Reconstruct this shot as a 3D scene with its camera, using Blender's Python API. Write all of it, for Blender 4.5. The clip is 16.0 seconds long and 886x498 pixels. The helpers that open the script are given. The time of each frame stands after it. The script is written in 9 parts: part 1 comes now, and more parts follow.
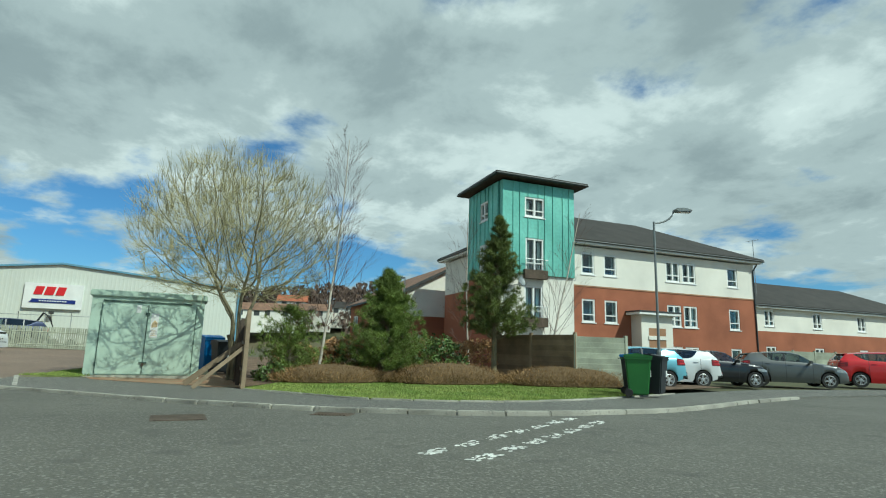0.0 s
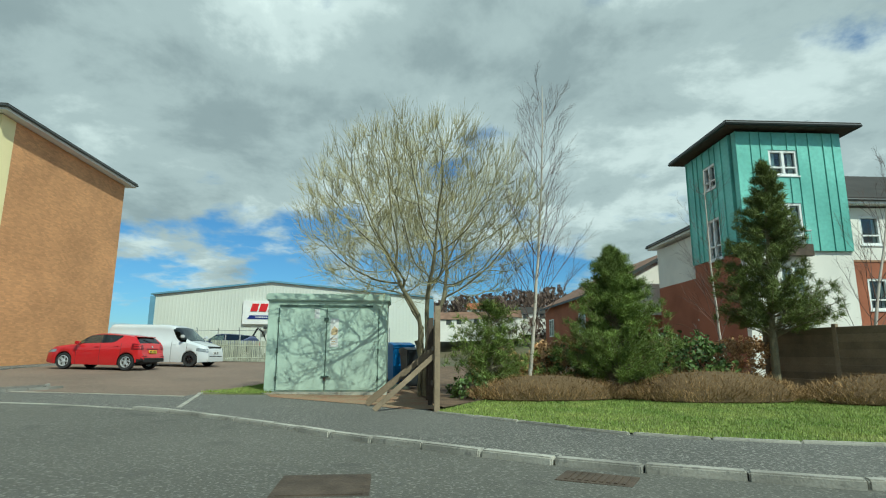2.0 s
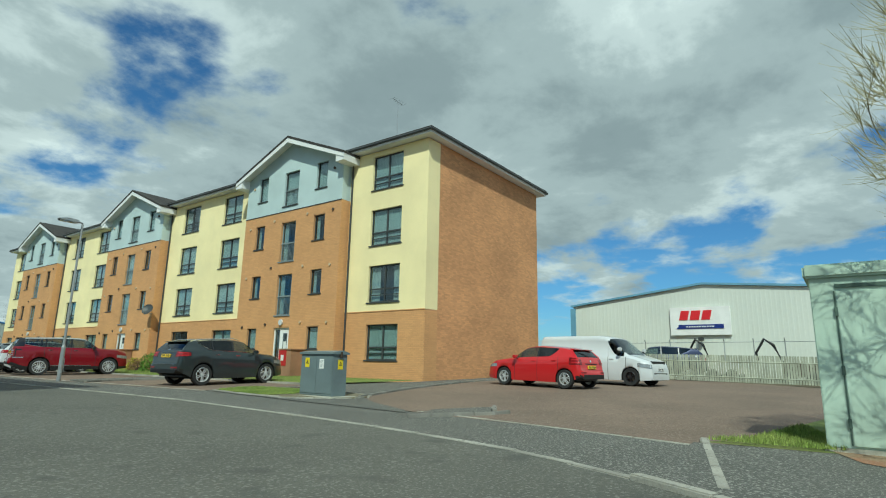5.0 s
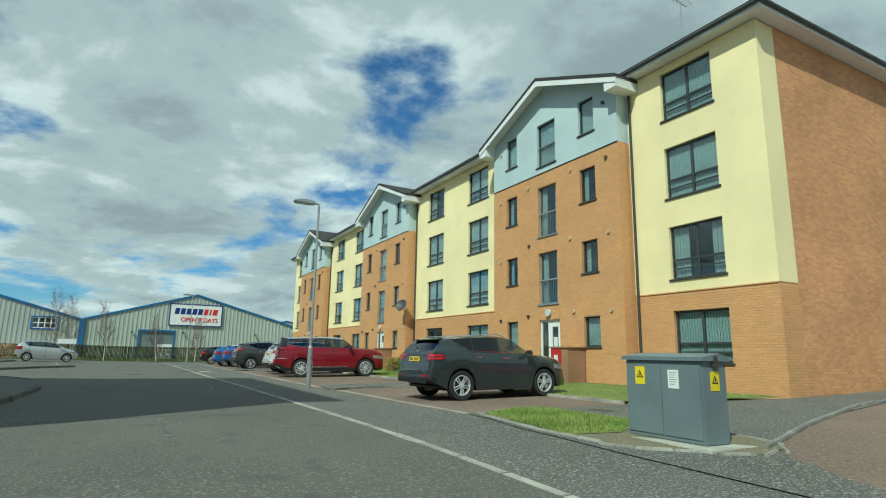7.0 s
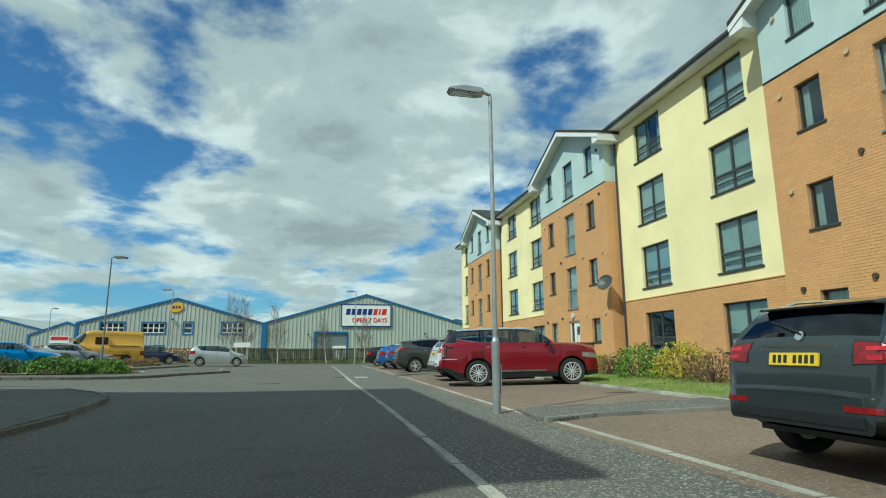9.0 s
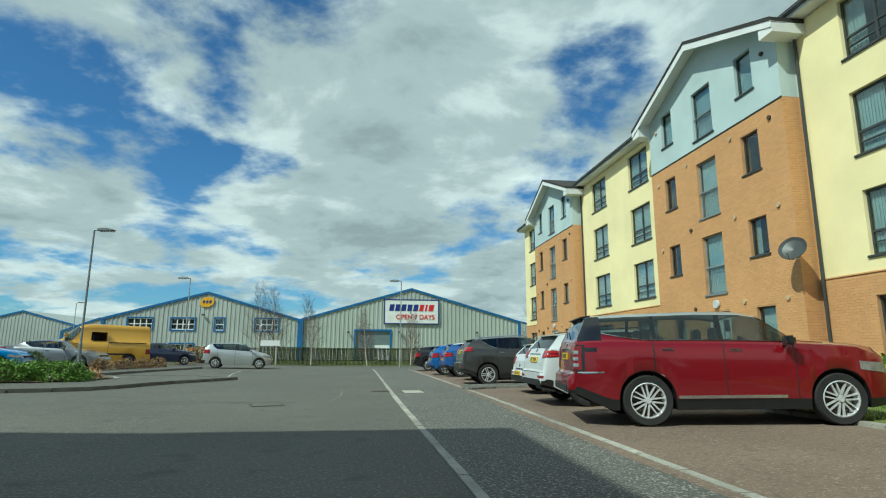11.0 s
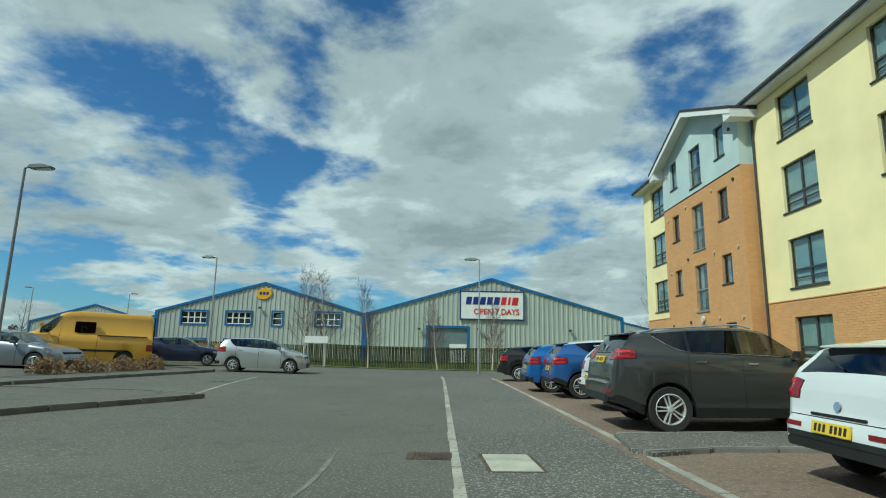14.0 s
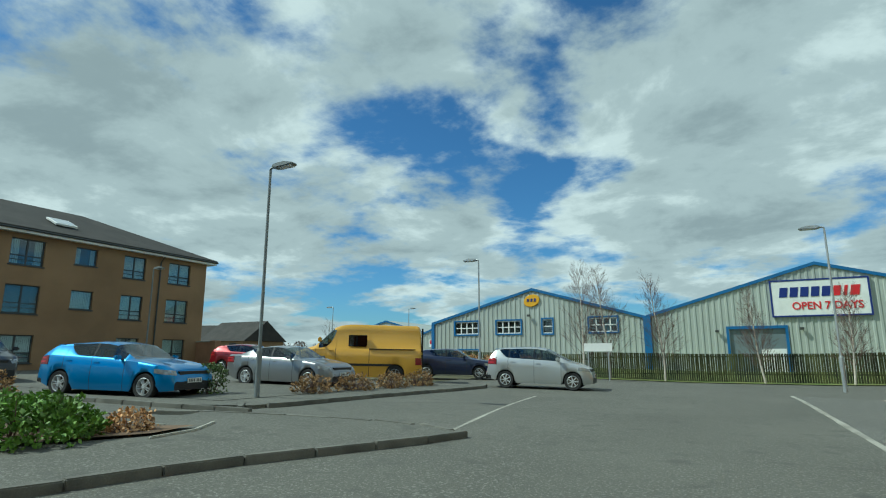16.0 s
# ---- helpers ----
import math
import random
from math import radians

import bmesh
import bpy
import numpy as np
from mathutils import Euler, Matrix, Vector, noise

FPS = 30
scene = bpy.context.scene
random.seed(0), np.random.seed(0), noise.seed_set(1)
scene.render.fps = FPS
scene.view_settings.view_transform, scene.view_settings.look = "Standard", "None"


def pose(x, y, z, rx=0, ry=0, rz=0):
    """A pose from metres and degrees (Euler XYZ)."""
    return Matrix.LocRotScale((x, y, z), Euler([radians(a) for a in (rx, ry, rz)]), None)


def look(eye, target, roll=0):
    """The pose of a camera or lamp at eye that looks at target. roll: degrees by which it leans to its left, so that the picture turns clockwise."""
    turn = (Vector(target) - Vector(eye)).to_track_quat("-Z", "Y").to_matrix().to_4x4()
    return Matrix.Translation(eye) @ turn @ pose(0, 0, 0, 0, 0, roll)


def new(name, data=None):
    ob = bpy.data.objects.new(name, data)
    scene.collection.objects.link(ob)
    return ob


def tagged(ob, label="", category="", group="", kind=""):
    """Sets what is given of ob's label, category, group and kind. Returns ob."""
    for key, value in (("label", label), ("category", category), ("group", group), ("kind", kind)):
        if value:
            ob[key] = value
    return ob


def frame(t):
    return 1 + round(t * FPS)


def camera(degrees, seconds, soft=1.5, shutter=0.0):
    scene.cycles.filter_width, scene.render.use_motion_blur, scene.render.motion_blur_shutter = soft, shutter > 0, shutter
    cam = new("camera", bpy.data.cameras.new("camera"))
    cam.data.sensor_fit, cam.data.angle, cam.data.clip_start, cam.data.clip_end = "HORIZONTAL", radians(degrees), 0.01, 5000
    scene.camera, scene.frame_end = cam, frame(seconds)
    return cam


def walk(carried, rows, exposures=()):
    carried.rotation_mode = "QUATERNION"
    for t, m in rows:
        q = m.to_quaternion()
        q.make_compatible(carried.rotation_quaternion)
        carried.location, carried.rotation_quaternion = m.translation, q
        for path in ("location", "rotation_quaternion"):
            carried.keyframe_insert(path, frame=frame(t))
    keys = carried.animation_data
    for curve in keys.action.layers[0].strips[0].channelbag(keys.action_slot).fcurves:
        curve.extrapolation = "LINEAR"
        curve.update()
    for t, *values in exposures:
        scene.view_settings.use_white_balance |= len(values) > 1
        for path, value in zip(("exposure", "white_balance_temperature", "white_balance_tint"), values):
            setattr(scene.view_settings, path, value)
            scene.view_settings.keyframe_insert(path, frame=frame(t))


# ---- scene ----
cam = camera(77.2, 16.0, soft=1.1)
PATH = [
    (0, (-16.769, -28.877, 0.867), (-14.95, -29.625, 1.229), 1.7),
    (0.5, (-15.832, -29.178, 0.836), (-13.983, -29.849, 1.201), 1.2),
    (1, (-14.786, -29.346, 0.822), (-12.893, -29.878, 1.188), 0.8),
    (1.5, (-13.691, -29.377, 0.826), (-11.755, -29.715, 1.195), 0.5),
    (2, (-12.582, -29.222, 0.834), (-10.62, -29.339, 1.208), 0.3),
    (2.5, (-11.517, -28.917, 0.853), (-9.556, -28.802, 1.23), 0.5),
    (3, (-10.751, -28.57, 0.875), (-8.816, -28.237, 1.255), 0.6),
    (3.5, (-10.027, -28.184, 0.868), (-8.142, -27.638, 1.255), 0.7),
    (4, (-9.358, -27.735, 0.871), (-7.548, -26.981, 1.266), 0.7),
    (4.5, (-8.555, -27.085, 0.884), (-6.848, -26.123, 1.286), 0.9),
    (5, (-7.689, -26.231, 0.88), (-6.115, -25.067, 1.288), 1.1),
    (5.2, (-7.341, -25.769, 0.888), (-5.824, -24.532, 1.297), 1.3),
    (7.3, (-3.736, -19.207, 1.121), (-2.88, -17.438, 1.492), 0.7),
    (7.5, (-3.477, -18.452, 1.125), (-2.677, -16.656, 1.494), 0.5),
    (8, (-2.906, -16.452, 1.118), (-2.24, -14.601, 1.481), 0.1),
    (8.5, (-2.43, -14.349, 1.096), (-1.896, -12.455, 1.456), -0.2),
    (9, (-2.147, -12.134, 1.086), (-1.74, -10.209, 1.449), -0.3),
    (9.5, (-2.018, -9.955, 1.101), (-1.723, -8.011, 1.466), -0.3),
    (9.7, (-2.001, -9.114, 1.107), (-1.743, -7.165, 1.472), -0.3),
    (11.8, (-1.537, -1.043, 1.183), (-1.251, 0.903, 1.545), 1.1),
    (12, (-1.385, -0.338, 1.186), (-1.085, 1.606, 1.547), 1.3),
    (12.5, (-1.101, 1.281, 1.194), (-0.802, 3.226, 1.554), 1.4),
    (13, (-0.982, 2.864, 1.206), (-0.748, 4.818, 1.564), 1.4),
    (13.5, (-1.062, 4.446, 1.224), (-0.944, 6.41, 1.581), 1.3),
    (14, (-1.298, 6.018, 1.24), (-1.32, 7.986, 1.599), 1.1),
    (14.5, (-1.512, 7.45, 1.242), (-1.688, 9.409, 1.606), 0.6),
    (15, (-1.762, 8.738, 1.266), (-2.123, 10.671, 1.635), 0.1),
    (15.5, (-2.321, 9.978, 1.268), (-2.92, 11.848, 1.644), -0.1),
    (16, (-3.075, 11.013, 1.301), (-3.978, 12.757, 1.68), -0.0),
]
walk(cam, [(t, look(eye, target, roll)) for t, eye, target, roll in PATH], exposures=[(0, 0.02, 5900, -13), (3.5, 0.06, 5920, -13), (5, -0.1, 5880, -13), (7.5, 0.02, 5860, -14), (9, 0.04, 5860, -14), (12, 0.04, 5860, -14), (13.5, -0.12, 5860, -14), (14.5, -0.1, 5770, -14), (16, -0.02, 5700, -14)])

# ---- light: sun from the south-west, broken cloud over a blue sky ----
SUN_EL, SUN_AZ = radians(48), Vector((-0.84, -0.54))
sun_dir = Vector((SUN_AZ.x * math.cos(SUN_EL), SUN_AZ.y * math.cos(SUN_EL), math.sin(SUN_EL))).normalized()
sun = new("sun", bpy.data.lights.new("sun", "SUN"))
sun.data.energy, sun.data.angle, sun.data.color = 3.9, radians(0.5), (1.0, 0.94, 0.84)
sun.matrix_world = look((0, 0, 60), Vector((0, 0, 60)) - sun_dir)


def make_sky():
    world = bpy.data.worlds.new("sky")
    world.use_nodes = True
    scene.world = world
    nt = world.node_tree
    nt.nodes.clear()
    N, L = nt.nodes.new, nt.links.new
    out, bg = N("ShaderNodeOutputWorld"), N("ShaderNodeBackground")
    sky = N("ShaderNodeTexSky")
    sky.sky_type, sky.sun_disc = "NISHITA", False
    sky.sun_elevation, sky.sun_rotation = SUN_EL, math.atan2(SUN_AZ.x, SUN_AZ.y)
    sky.air_density, sky.dust_density, sky.ozone_density = 1.0, 0.4, 2.0
    tc = N("ShaderNodeTexCoord")
    sep = N("ShaderNodeSeparateXYZ")
    L(tc.outputs["Generated"], sep.inputs[0])

    def math_node(op, a, b=None, clamp=False):
        n = N("ShaderNodeMath")
        n.operation, n.use_clamp = op, clamp
        for i, v in enumerate((a, b)):
            if v is None:
                continue
            if isinstance(v, (int, float)):
                n.inputs[i].default_value = v
            else:
                L(v, n.inputs[i])
        return n.outputs[0]

    # the cloud layer lies on a plane high above: its pattern closes up towards the horizon
    z = math_node("ADD", math_node("MAXIMUM", sep.outputs["Z"], 0.0), 0.2)
    comb = N("ShaderNodeCombineXYZ")
    L(math_node("DIVIDE", sep.outputs["X"], z), comb.inputs[0])
    L(math_node("DIVIDE", sep.outputs["Y"], z), comb.inputs[1])

    def fbm(scale, detail, rough, dist, shift):
        m = N("ShaderNodeMapping")
        m.inputs["Location"].default_value = shift
        L(comb.outputs[0], m.inputs["Vector"])
        n = N("ShaderNodeTexNoise")
        n.inputs["Scale"].default_value, n.inputs["Detail"].default_value = scale, detail
        n.inputs["Roughness"].default_value, n.inputs["Distortion"].default_value = rough, dist
        L(m.outputs[0], n.inputs["Vector"])
        return n.outputs["Fac"]

    def ramp(fac, stops):
        r = N("ShaderNodeValToRGB")
        r.color_ramp.interpolation = "EASE"
        els = r.color_ramp.elements
        els[0].position, els[0].color = stops[0][0], (*stops[0][1], 1)
        els[1].position, els[1].color = stops[-1][0], (*stops[-1][1], 1)
        for p, c in stops[1:-1]:
            els.new(p).color = (*c, 1)
        L(fac, r.inputs[0])
        return r.outputs[0]

    big = fbm(1.9, 10.0, 0.57, 0.12, (5.7, 9.4, 0.4))
    wide = fbm(0.6, 3.0, 0.5, 0.0, (1.4, 6.2, 5.0))
    cover = math_node("ADD", math_node("MULTIPLY", big, 0.72), math_node("MULTIPLY", wide, 0.42))
    # the cover thins out towards the west
    lean = math_node("MULTIPLY", sep.outputs["X"], 0.032)
    cover = math_node("ADD", cover, lean)
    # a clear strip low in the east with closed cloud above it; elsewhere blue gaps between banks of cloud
    def span(v, a, b, to):
        n = N("ShaderNodeMapRange")
        n.interpolation_type = "SMOOTHSTEP"
        n.inputs["From Min"].default_value, n.inputs["From Max"].default_value = a, b
        n.inputs["To Min"].default_value, n.inputs["To Max"].default_value = 0.0, to
        L(v, n.inputs["Value"])
        return n.outputs[0]

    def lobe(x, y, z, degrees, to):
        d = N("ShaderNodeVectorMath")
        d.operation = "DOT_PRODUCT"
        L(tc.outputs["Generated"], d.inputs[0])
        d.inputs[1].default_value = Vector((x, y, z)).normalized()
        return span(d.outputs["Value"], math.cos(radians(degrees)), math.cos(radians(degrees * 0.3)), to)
    east = span(sep.outputs["X"], 0.3, 0.75, 1.0)
    strip = math_node("SUBTRACT", span(sep.outputs["Z"], 0.17, 0.32, 0.17), 0.095)
    cover = math_node("ADD", cover, math_node("MULTIPLY", east, strip))
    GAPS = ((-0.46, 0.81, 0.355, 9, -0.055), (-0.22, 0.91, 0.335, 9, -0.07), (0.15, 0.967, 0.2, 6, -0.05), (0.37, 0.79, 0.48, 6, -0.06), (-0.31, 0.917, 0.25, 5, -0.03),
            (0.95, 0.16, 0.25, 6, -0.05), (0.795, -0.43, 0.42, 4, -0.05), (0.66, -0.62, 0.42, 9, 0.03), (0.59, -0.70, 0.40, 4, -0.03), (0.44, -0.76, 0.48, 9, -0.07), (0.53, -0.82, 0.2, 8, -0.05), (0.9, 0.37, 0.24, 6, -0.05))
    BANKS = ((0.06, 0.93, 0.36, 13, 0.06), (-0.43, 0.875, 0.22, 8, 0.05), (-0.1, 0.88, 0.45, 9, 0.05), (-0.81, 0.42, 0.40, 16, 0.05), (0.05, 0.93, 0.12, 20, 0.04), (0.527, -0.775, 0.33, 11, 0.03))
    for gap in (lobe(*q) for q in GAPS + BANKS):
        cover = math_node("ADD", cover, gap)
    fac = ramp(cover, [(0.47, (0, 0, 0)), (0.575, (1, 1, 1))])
    shade = fbm(1.9, 9.0, 0.6, 0.2, (11.3, 0.6, 2.0))
    thick = math_node("ADD", math_node("MULTIPLY", shade, 0.75), math_node("MULTIPLY", cover, 0.42))
    tone = ramp(thick, [(0.42, (9.6, 9.6, 9.5)), (0.53, (7.0, 7.2, 7.3)), (0.63, (4.7, 5.05, 5.25)), (0.76, (3.3, 3.65, 3.9)), (0.92, (2.7, 3.05, 3.3))])
    scaled = N("ShaderNodeMixRGB")
    scaled.blend_type, scaled.inputs[0].default_value = "MULTIPLY", 1.0
    scaled.inputs[2].default_value = (0.5, 0.76, 1.02, 1)
    L(sky.outputs[0], scaled.inputs[1])
    mix = N("ShaderNodeMixRGB")
    L(fac, mix.inputs[0])
    L(scaled.outputs[0], mix.inputs[1])
    L(tone, mix.inputs[2])
    L(mix.outputs[0], bg.inputs["Color"])
    bg.inputs["Strength"].default_value = 0.1
    L(bg.outputs[0], out.inputs["Surface"])


make_sky()

# ---- materials ----
def material(name, base, rough=0.7, metal=0.0, vary=0.18, scale=3.0, fine=60.0, bump=0.15, second=None, tint=0.0, coat=0.0, random_tint=0.0, spec=0.5, island=False, blotch=None, speck=None):
    """A surface with stains at a large scale and grain at a small one. second: a colour that shows in patches."""
    m = bpy.data.materials.new(name)
    m.use_nodes = True
    nt = m.node_tree
    N, L = nt.nodes.new, nt.links.new
    p = nt.nodes["Principled BSDF"]
    geo = N("ShaderNodeNewGeometry")
    coarse, grain = N("ShaderNodeTexNoise"), N("ShaderNodeTexNoise")
    for n, s, d in ((coarse, scale, 5), (grain, fine, 3)):
        n.inputs["Scale"].default_value, n.inputs["Detail"].default_value = s, d
        L(geo.outputs["Position"], n.inputs["Vector"])
    mix = N("ShaderNodeMixRGB")
    wide = vary if blotch is None else blotch
    mix.inputs[1].default_value = (*[c * (1 - wide) for c in base], 1)
    mix.inputs[2].default_value = (*(second or [min(1, c * (1 + wide)) for c in base]), 1)
    ramp = N("ShaderNodeMapRange")
    ramp.inputs["From Min"].default_value, ramp.inputs["From Max"].default_value = 0.32, 0.68
    L(coarse.outputs["Fac"], ramp.inputs["Value"])
    L(ramp.outputs[0], mix.inputs[0])
    val = N("ShaderNodeMapRange")
    val.inputs["To Min"].default_value, val.inputs["To Max"].default_value = 1 - vary, 1 + vary
    L(grain.outputs["Fac"], val.inputs["Value"])
    mul = N("ShaderNodeVectorMath")
    mul.operation = "SCALE"
    L(mix.outputs[0], mul.inputs[0])
    L(val.outputs[0], mul.inputs["Scale"])
    colour = mul.outputs[0]
    for size, low, high, tone, most in speck or ():   # light or dark chippings
        chip, cut, lay = N("ShaderNodeTexNoise"), N("ShaderNodeMapRange"), N("ShaderNodeMixRGB")
        chip.inputs["Scale"].default_value, chip.inputs["Detail"].default_value = size, 1.5
        L(geo.outputs["Position"], chip.inputs["Vector"])
        cut.inputs["From Min"].default_value, cut.inputs["From Max"].default_value, cut.inputs["To Max"].default_value = low, high, most
        L(chip.outputs["Fac"], cut.inputs["Value"])
        L(cut.outputs[0], lay.inputs[0])
        L(colour, lay.inputs[1])
        lay.inputs[2].default_value = (*tone, 1)
        colour = lay.outputs[0]
    if random_tint:
        r = N("ShaderNodeMapRange")
        r.inputs["To Min"].default_value, r.inputs["To Max"].default_value = 1 - random_tint, 1 + random_tint
        if island:
            L(geo.outputs["Random Per Island"], r.inputs["Value"])
        else:
            L(N("ShaderNodeObjectInfo").outputs["Random"], r.inputs["Value"])
        again = N("ShaderNodeVectorMath")
        again.operation = "SCALE"
        L(colour, again.inputs[0])
        L(r.outputs[0], again.inputs["Scale"])
        colour = again.outputs[0]
    L(colour, p.inputs["Base Color"])
    p.inputs["Roughness"].default_value, p.inputs["Metallic"].default_value = rough, metal
    p.inputs["Coat Weight"].default_value, p.inputs["Coat Roughness"].default_value = coat, 0.04
    p.inputs["Specular IOR Level"].default_value = spec
    if bump:
        b = N("ShaderNodeBump")
        b.inputs["Strength"].default_value, b.inputs["Distance"].default_value = bump, 0.02
        L(grain.outputs["Fac"], b.inputs["Height"])
        L(b.outputs[0], p.inputs["Normal"])
    return m


def glass(name, tint, through_part, least=0.06):
    """Thin glazing: part of the light goes straight through, the rest meets a dark gloss."""
    m = bpy.data.materials.new(name)
    m.use_nodes = True
    nt = m.node_tree
    nt.nodes.clear()
    N, L = nt.nodes.new, nt.links.new
    out, clear, gloss, mix, edge = N("ShaderNodeOutputMaterial"), N("ShaderNodeBsdfTransparent"), N("ShaderNodeBsdfGlossy"), N("ShaderNodeMixShader"), N("ShaderNodeLayerWeight")
    steep, span = N("ShaderNodeMath"), N("ShaderNodeMapRange")
    clear.inputs[0].default_value = (*[c * through_part for c in tint], 1)
    gloss.inputs["Color"].default_value, gloss.inputs["Roughness"].default_value = (0.9, 0.95, 1, 1), 0.02
    edge.inputs["Blend"].default_value = 0.5
    steep.operation, steep.inputs[1].default_value = "POWER", 4.0
    L(edge.outputs["Facing"], steep.inputs[0])
    span.inputs["To Min"].default_value, span.inputs["To Max"].default_value = least, 0.9
    L(steep.outputs[0], span.inputs["Value"])
    L(span.outputs[0], mix.inputs[0])
    L(clear.outputs[0], mix.inputs[1])
    L(gloss.outputs[0], mix.inputs[2])
    L(mix.outputs[0], out.inputs["Surface"])
    return m


def plain(name, base, rough=0.5, metal=0.0, coat=0.0):
    return material(name, base, rough, metal, vary=0.06, scale=1.5, fine=25, bump=0.0, coat=coat)


def shared(make):
    """Each paint is made once."""
    made = {}

    def take(name, *a, **k):
        if name not in made:
            made[name] = make(name, *a, **k)
        return made[name]
    return take


paint = shared(lambda name, base, flake=0.35: material(name, base, 0.32, flake, vary=0.05, scale=0.8, fine=300, bump=0.0, coat=0.9, spec=0.3))

M_ASPHALT = material("asphalt", (0.106, 0.103, 0.086), 0.85, vary=0.42, scale=0.3, fine=40, bump=0.6, blotch=0.14, speck=[(30, 0.57, 0.65, (0.235, 0.23, 0.20), 0.75), (9, 0.58, 0.72, (0.15, 0.145, 0.125), 0.5), (2.2, 0.6, 0.75, (0.075, 0.073, 0.064), 0.7)])
M_FOOTWAY = material("footway_asphalt", (0.098, 0.096, 0.084), 0.8, vary=0.4, scale=0.4, fine=42, bump=0.6, blotch=0.14, speck=[(34, 0.57, 0.63, (0.34, 0.33, 0.29), 0.85), (14, 0.6, 0.68, (0.19, 0.185, 0.165), 0.7)])
M_BLOCKPAVE = material("block_paving", (0.185, 0.132, 0.098), 0.85, vary=0.3, scale=0.4, fine=18, bump=0.4, blotch=0.16, speck=[(30, 0.58, 0.66, (0.32, 0.26, 0.2), 0.7), (11, 0.58, 0.7, (0.10, 0.075, 0.06), 0.6)])
M_DIRT = material("dusty_earth", (0.24, 0.20, 0.13), 0.95, vary=0.3, scale=1.5, fine=25, bump=0.6, second=(0.17, 0.16, 0.09), speck=[(30, 0.6, 0.68, (0.4, 0.37, 0.3), 0.6)])
M_REDDIRT = material("reddish_earth", (0.40, 0.205, 0.115), 0.95, vary=0.3, scale=2.5, fine=25, bump=0.6, second=(0.26, 0.20, 0.12), speck=[(30, 0.6, 0.68, (0.4, 0.32, 0.25), 0.6)])
M_KERB_GREY = material("grey_kerb", (0.23, 0.22, 0.195), 0.88, vary=0.25, scale=1.8, fine=50, bump=0.3, random_tint=0.14)
M_KERB = material("kerb_concrete", (0.37, 0.355, 0.305), 0.85, vary=0.25, scale=1.3, fine=50, bump=0.3, random_tint=0.12, speck=[(16, 0.58, 0.7, (0.18, 0.175, 0.16), 0.6)])
# weathered stone, toned darker still for the shade on its street face
M_KERB_DARK = material("dark_weathered_kerb", (0.15, 0.145, 0.125), 0.9, vary=0.25, scale=2, fine=60, bump=0.3, random_tint=0.15)
M_LINE = material("worn_white_line", (0.62, 0.62, 0.58), 0.8, vary=0.3, scale=6, fine=40, bump=0.3)
M_GRASS = material("grass_soil", (0.165, 0.255, 0.046), 0.9, vary=0.35, scale=1.2, fine=30, bump=0.6, second=(0.22, 0.22, 0.075))
M_BLADE = material("grass_blade", (0.225, 0.345, 0.058), 0.7, vary=0.3, scale=1.0, fine=8, bump=0, random_tint=0.4, island=True, second=(0.30, 0.35, 0.09))
M_SOIL = material("bark_soil", (0.13, 0.085, 0.055), 0.95, vary=0.4, scale=3, fine=25, bump=0.8, second=(0.2, 0.13, 0.08))
M_FAR = material("far_ground", (0.09, 0.115, 0.05), 0.95, vary=0.3, scale=0.05, fine=1.0, bump=0.3, second=(0.13, 0.1, 0.06))
M_BRICK = material("orange_brick", (0.635, 0.345, 0.152), 0.85, vary=0.06, scale=0.6, fine=30, bump=0.12, random_tint=0.05, island=True, blotch=0.05)
M_BRICK_PIECE = material("orange_brick_piece", (0.635, 0.345, 0.152), 0.85, vary=0.06, scale=0.6, fine=30, bump=0.12, random_tint=0.05, blotch=0.05)
M_MORTAR = material("mortar", (0.55, 0.305, 0.146), 0.95, vary=0.15, scale=2, fine=60, bump=0.3)
M_ENDBRICK = material("brown_brick", (0.60, 0.31, 0.145), 0.9, vary=0.14, scale=0.4, fine=24, bump=0.3, random_tint=0.12, island=True)
M_YELLOW = material("yellow_render", (0.89, 0.77, 0.43), 0.85, vary=0.07, scale=0.6, fine=45, bump=0.12)
M_VENT = material("tan_vent_plastic", (0.55, 0.42, 0.27), 0.6, vary=0.1, scale=4, fine=40, bump=0.02)
M_GREYCLAD = material("grey_blue_render", (0.50, 0.60, 0.60), 0.8, vary=0.08, scale=0.7, fine=45, bump=0.1)
M_WHITEREND = material("white_render", (0.76, 0.73, 0.66), 0.85, vary=0.08, scale=0.6, fine=45, bump=0.12)
M_REDBRICK = material("red_brick", (0.33, 0.115, 0.062), 0.9, vary=0.18, scale=0.6, fine=26, bump=0.3, random_tint=0.15, island=True)
M_BROWNFLAT = material("tan_brick", (0.29, 0.185, 0.10), 0.9, vary=0.14, scale=0.5, fine=26, bump=0.3)
M_COPPER = material("green_copper_sheet", (0.17, 0.49, 0.41), 0.5, 0.25, vary=0.2, scale=0.5, fine=7, bump=0.08, second=(0.24, 0.58, 0.49))
M_ROOF = material("dark_roof_tile", (0.038, 0.034, 0.030), 0.85, vary=0.25, scale=1.0, fine=14, bump=0.5)
M_FASCIA = material("white_upvc", (0.80, 0.80, 0.78), 0.45, vary=0.05, scale=1.0, fine=40, bump=0.02)
M_FRAME_DARK = material("dark_grey_frame", (0.05, 0.055, 0.055), 0.45, vary=0.12, scale=2, fine=50, bump=0.02)
M_FRAME_GREY = material("grey_frame", (0.22, 0.26, 0.27), 0.45, vary=0.1, scale=2, fine=50, bump=0.02)
M_GLASS = glass("window_glass", (0.80, 0.87, 0.87), 0.95, 0.07)
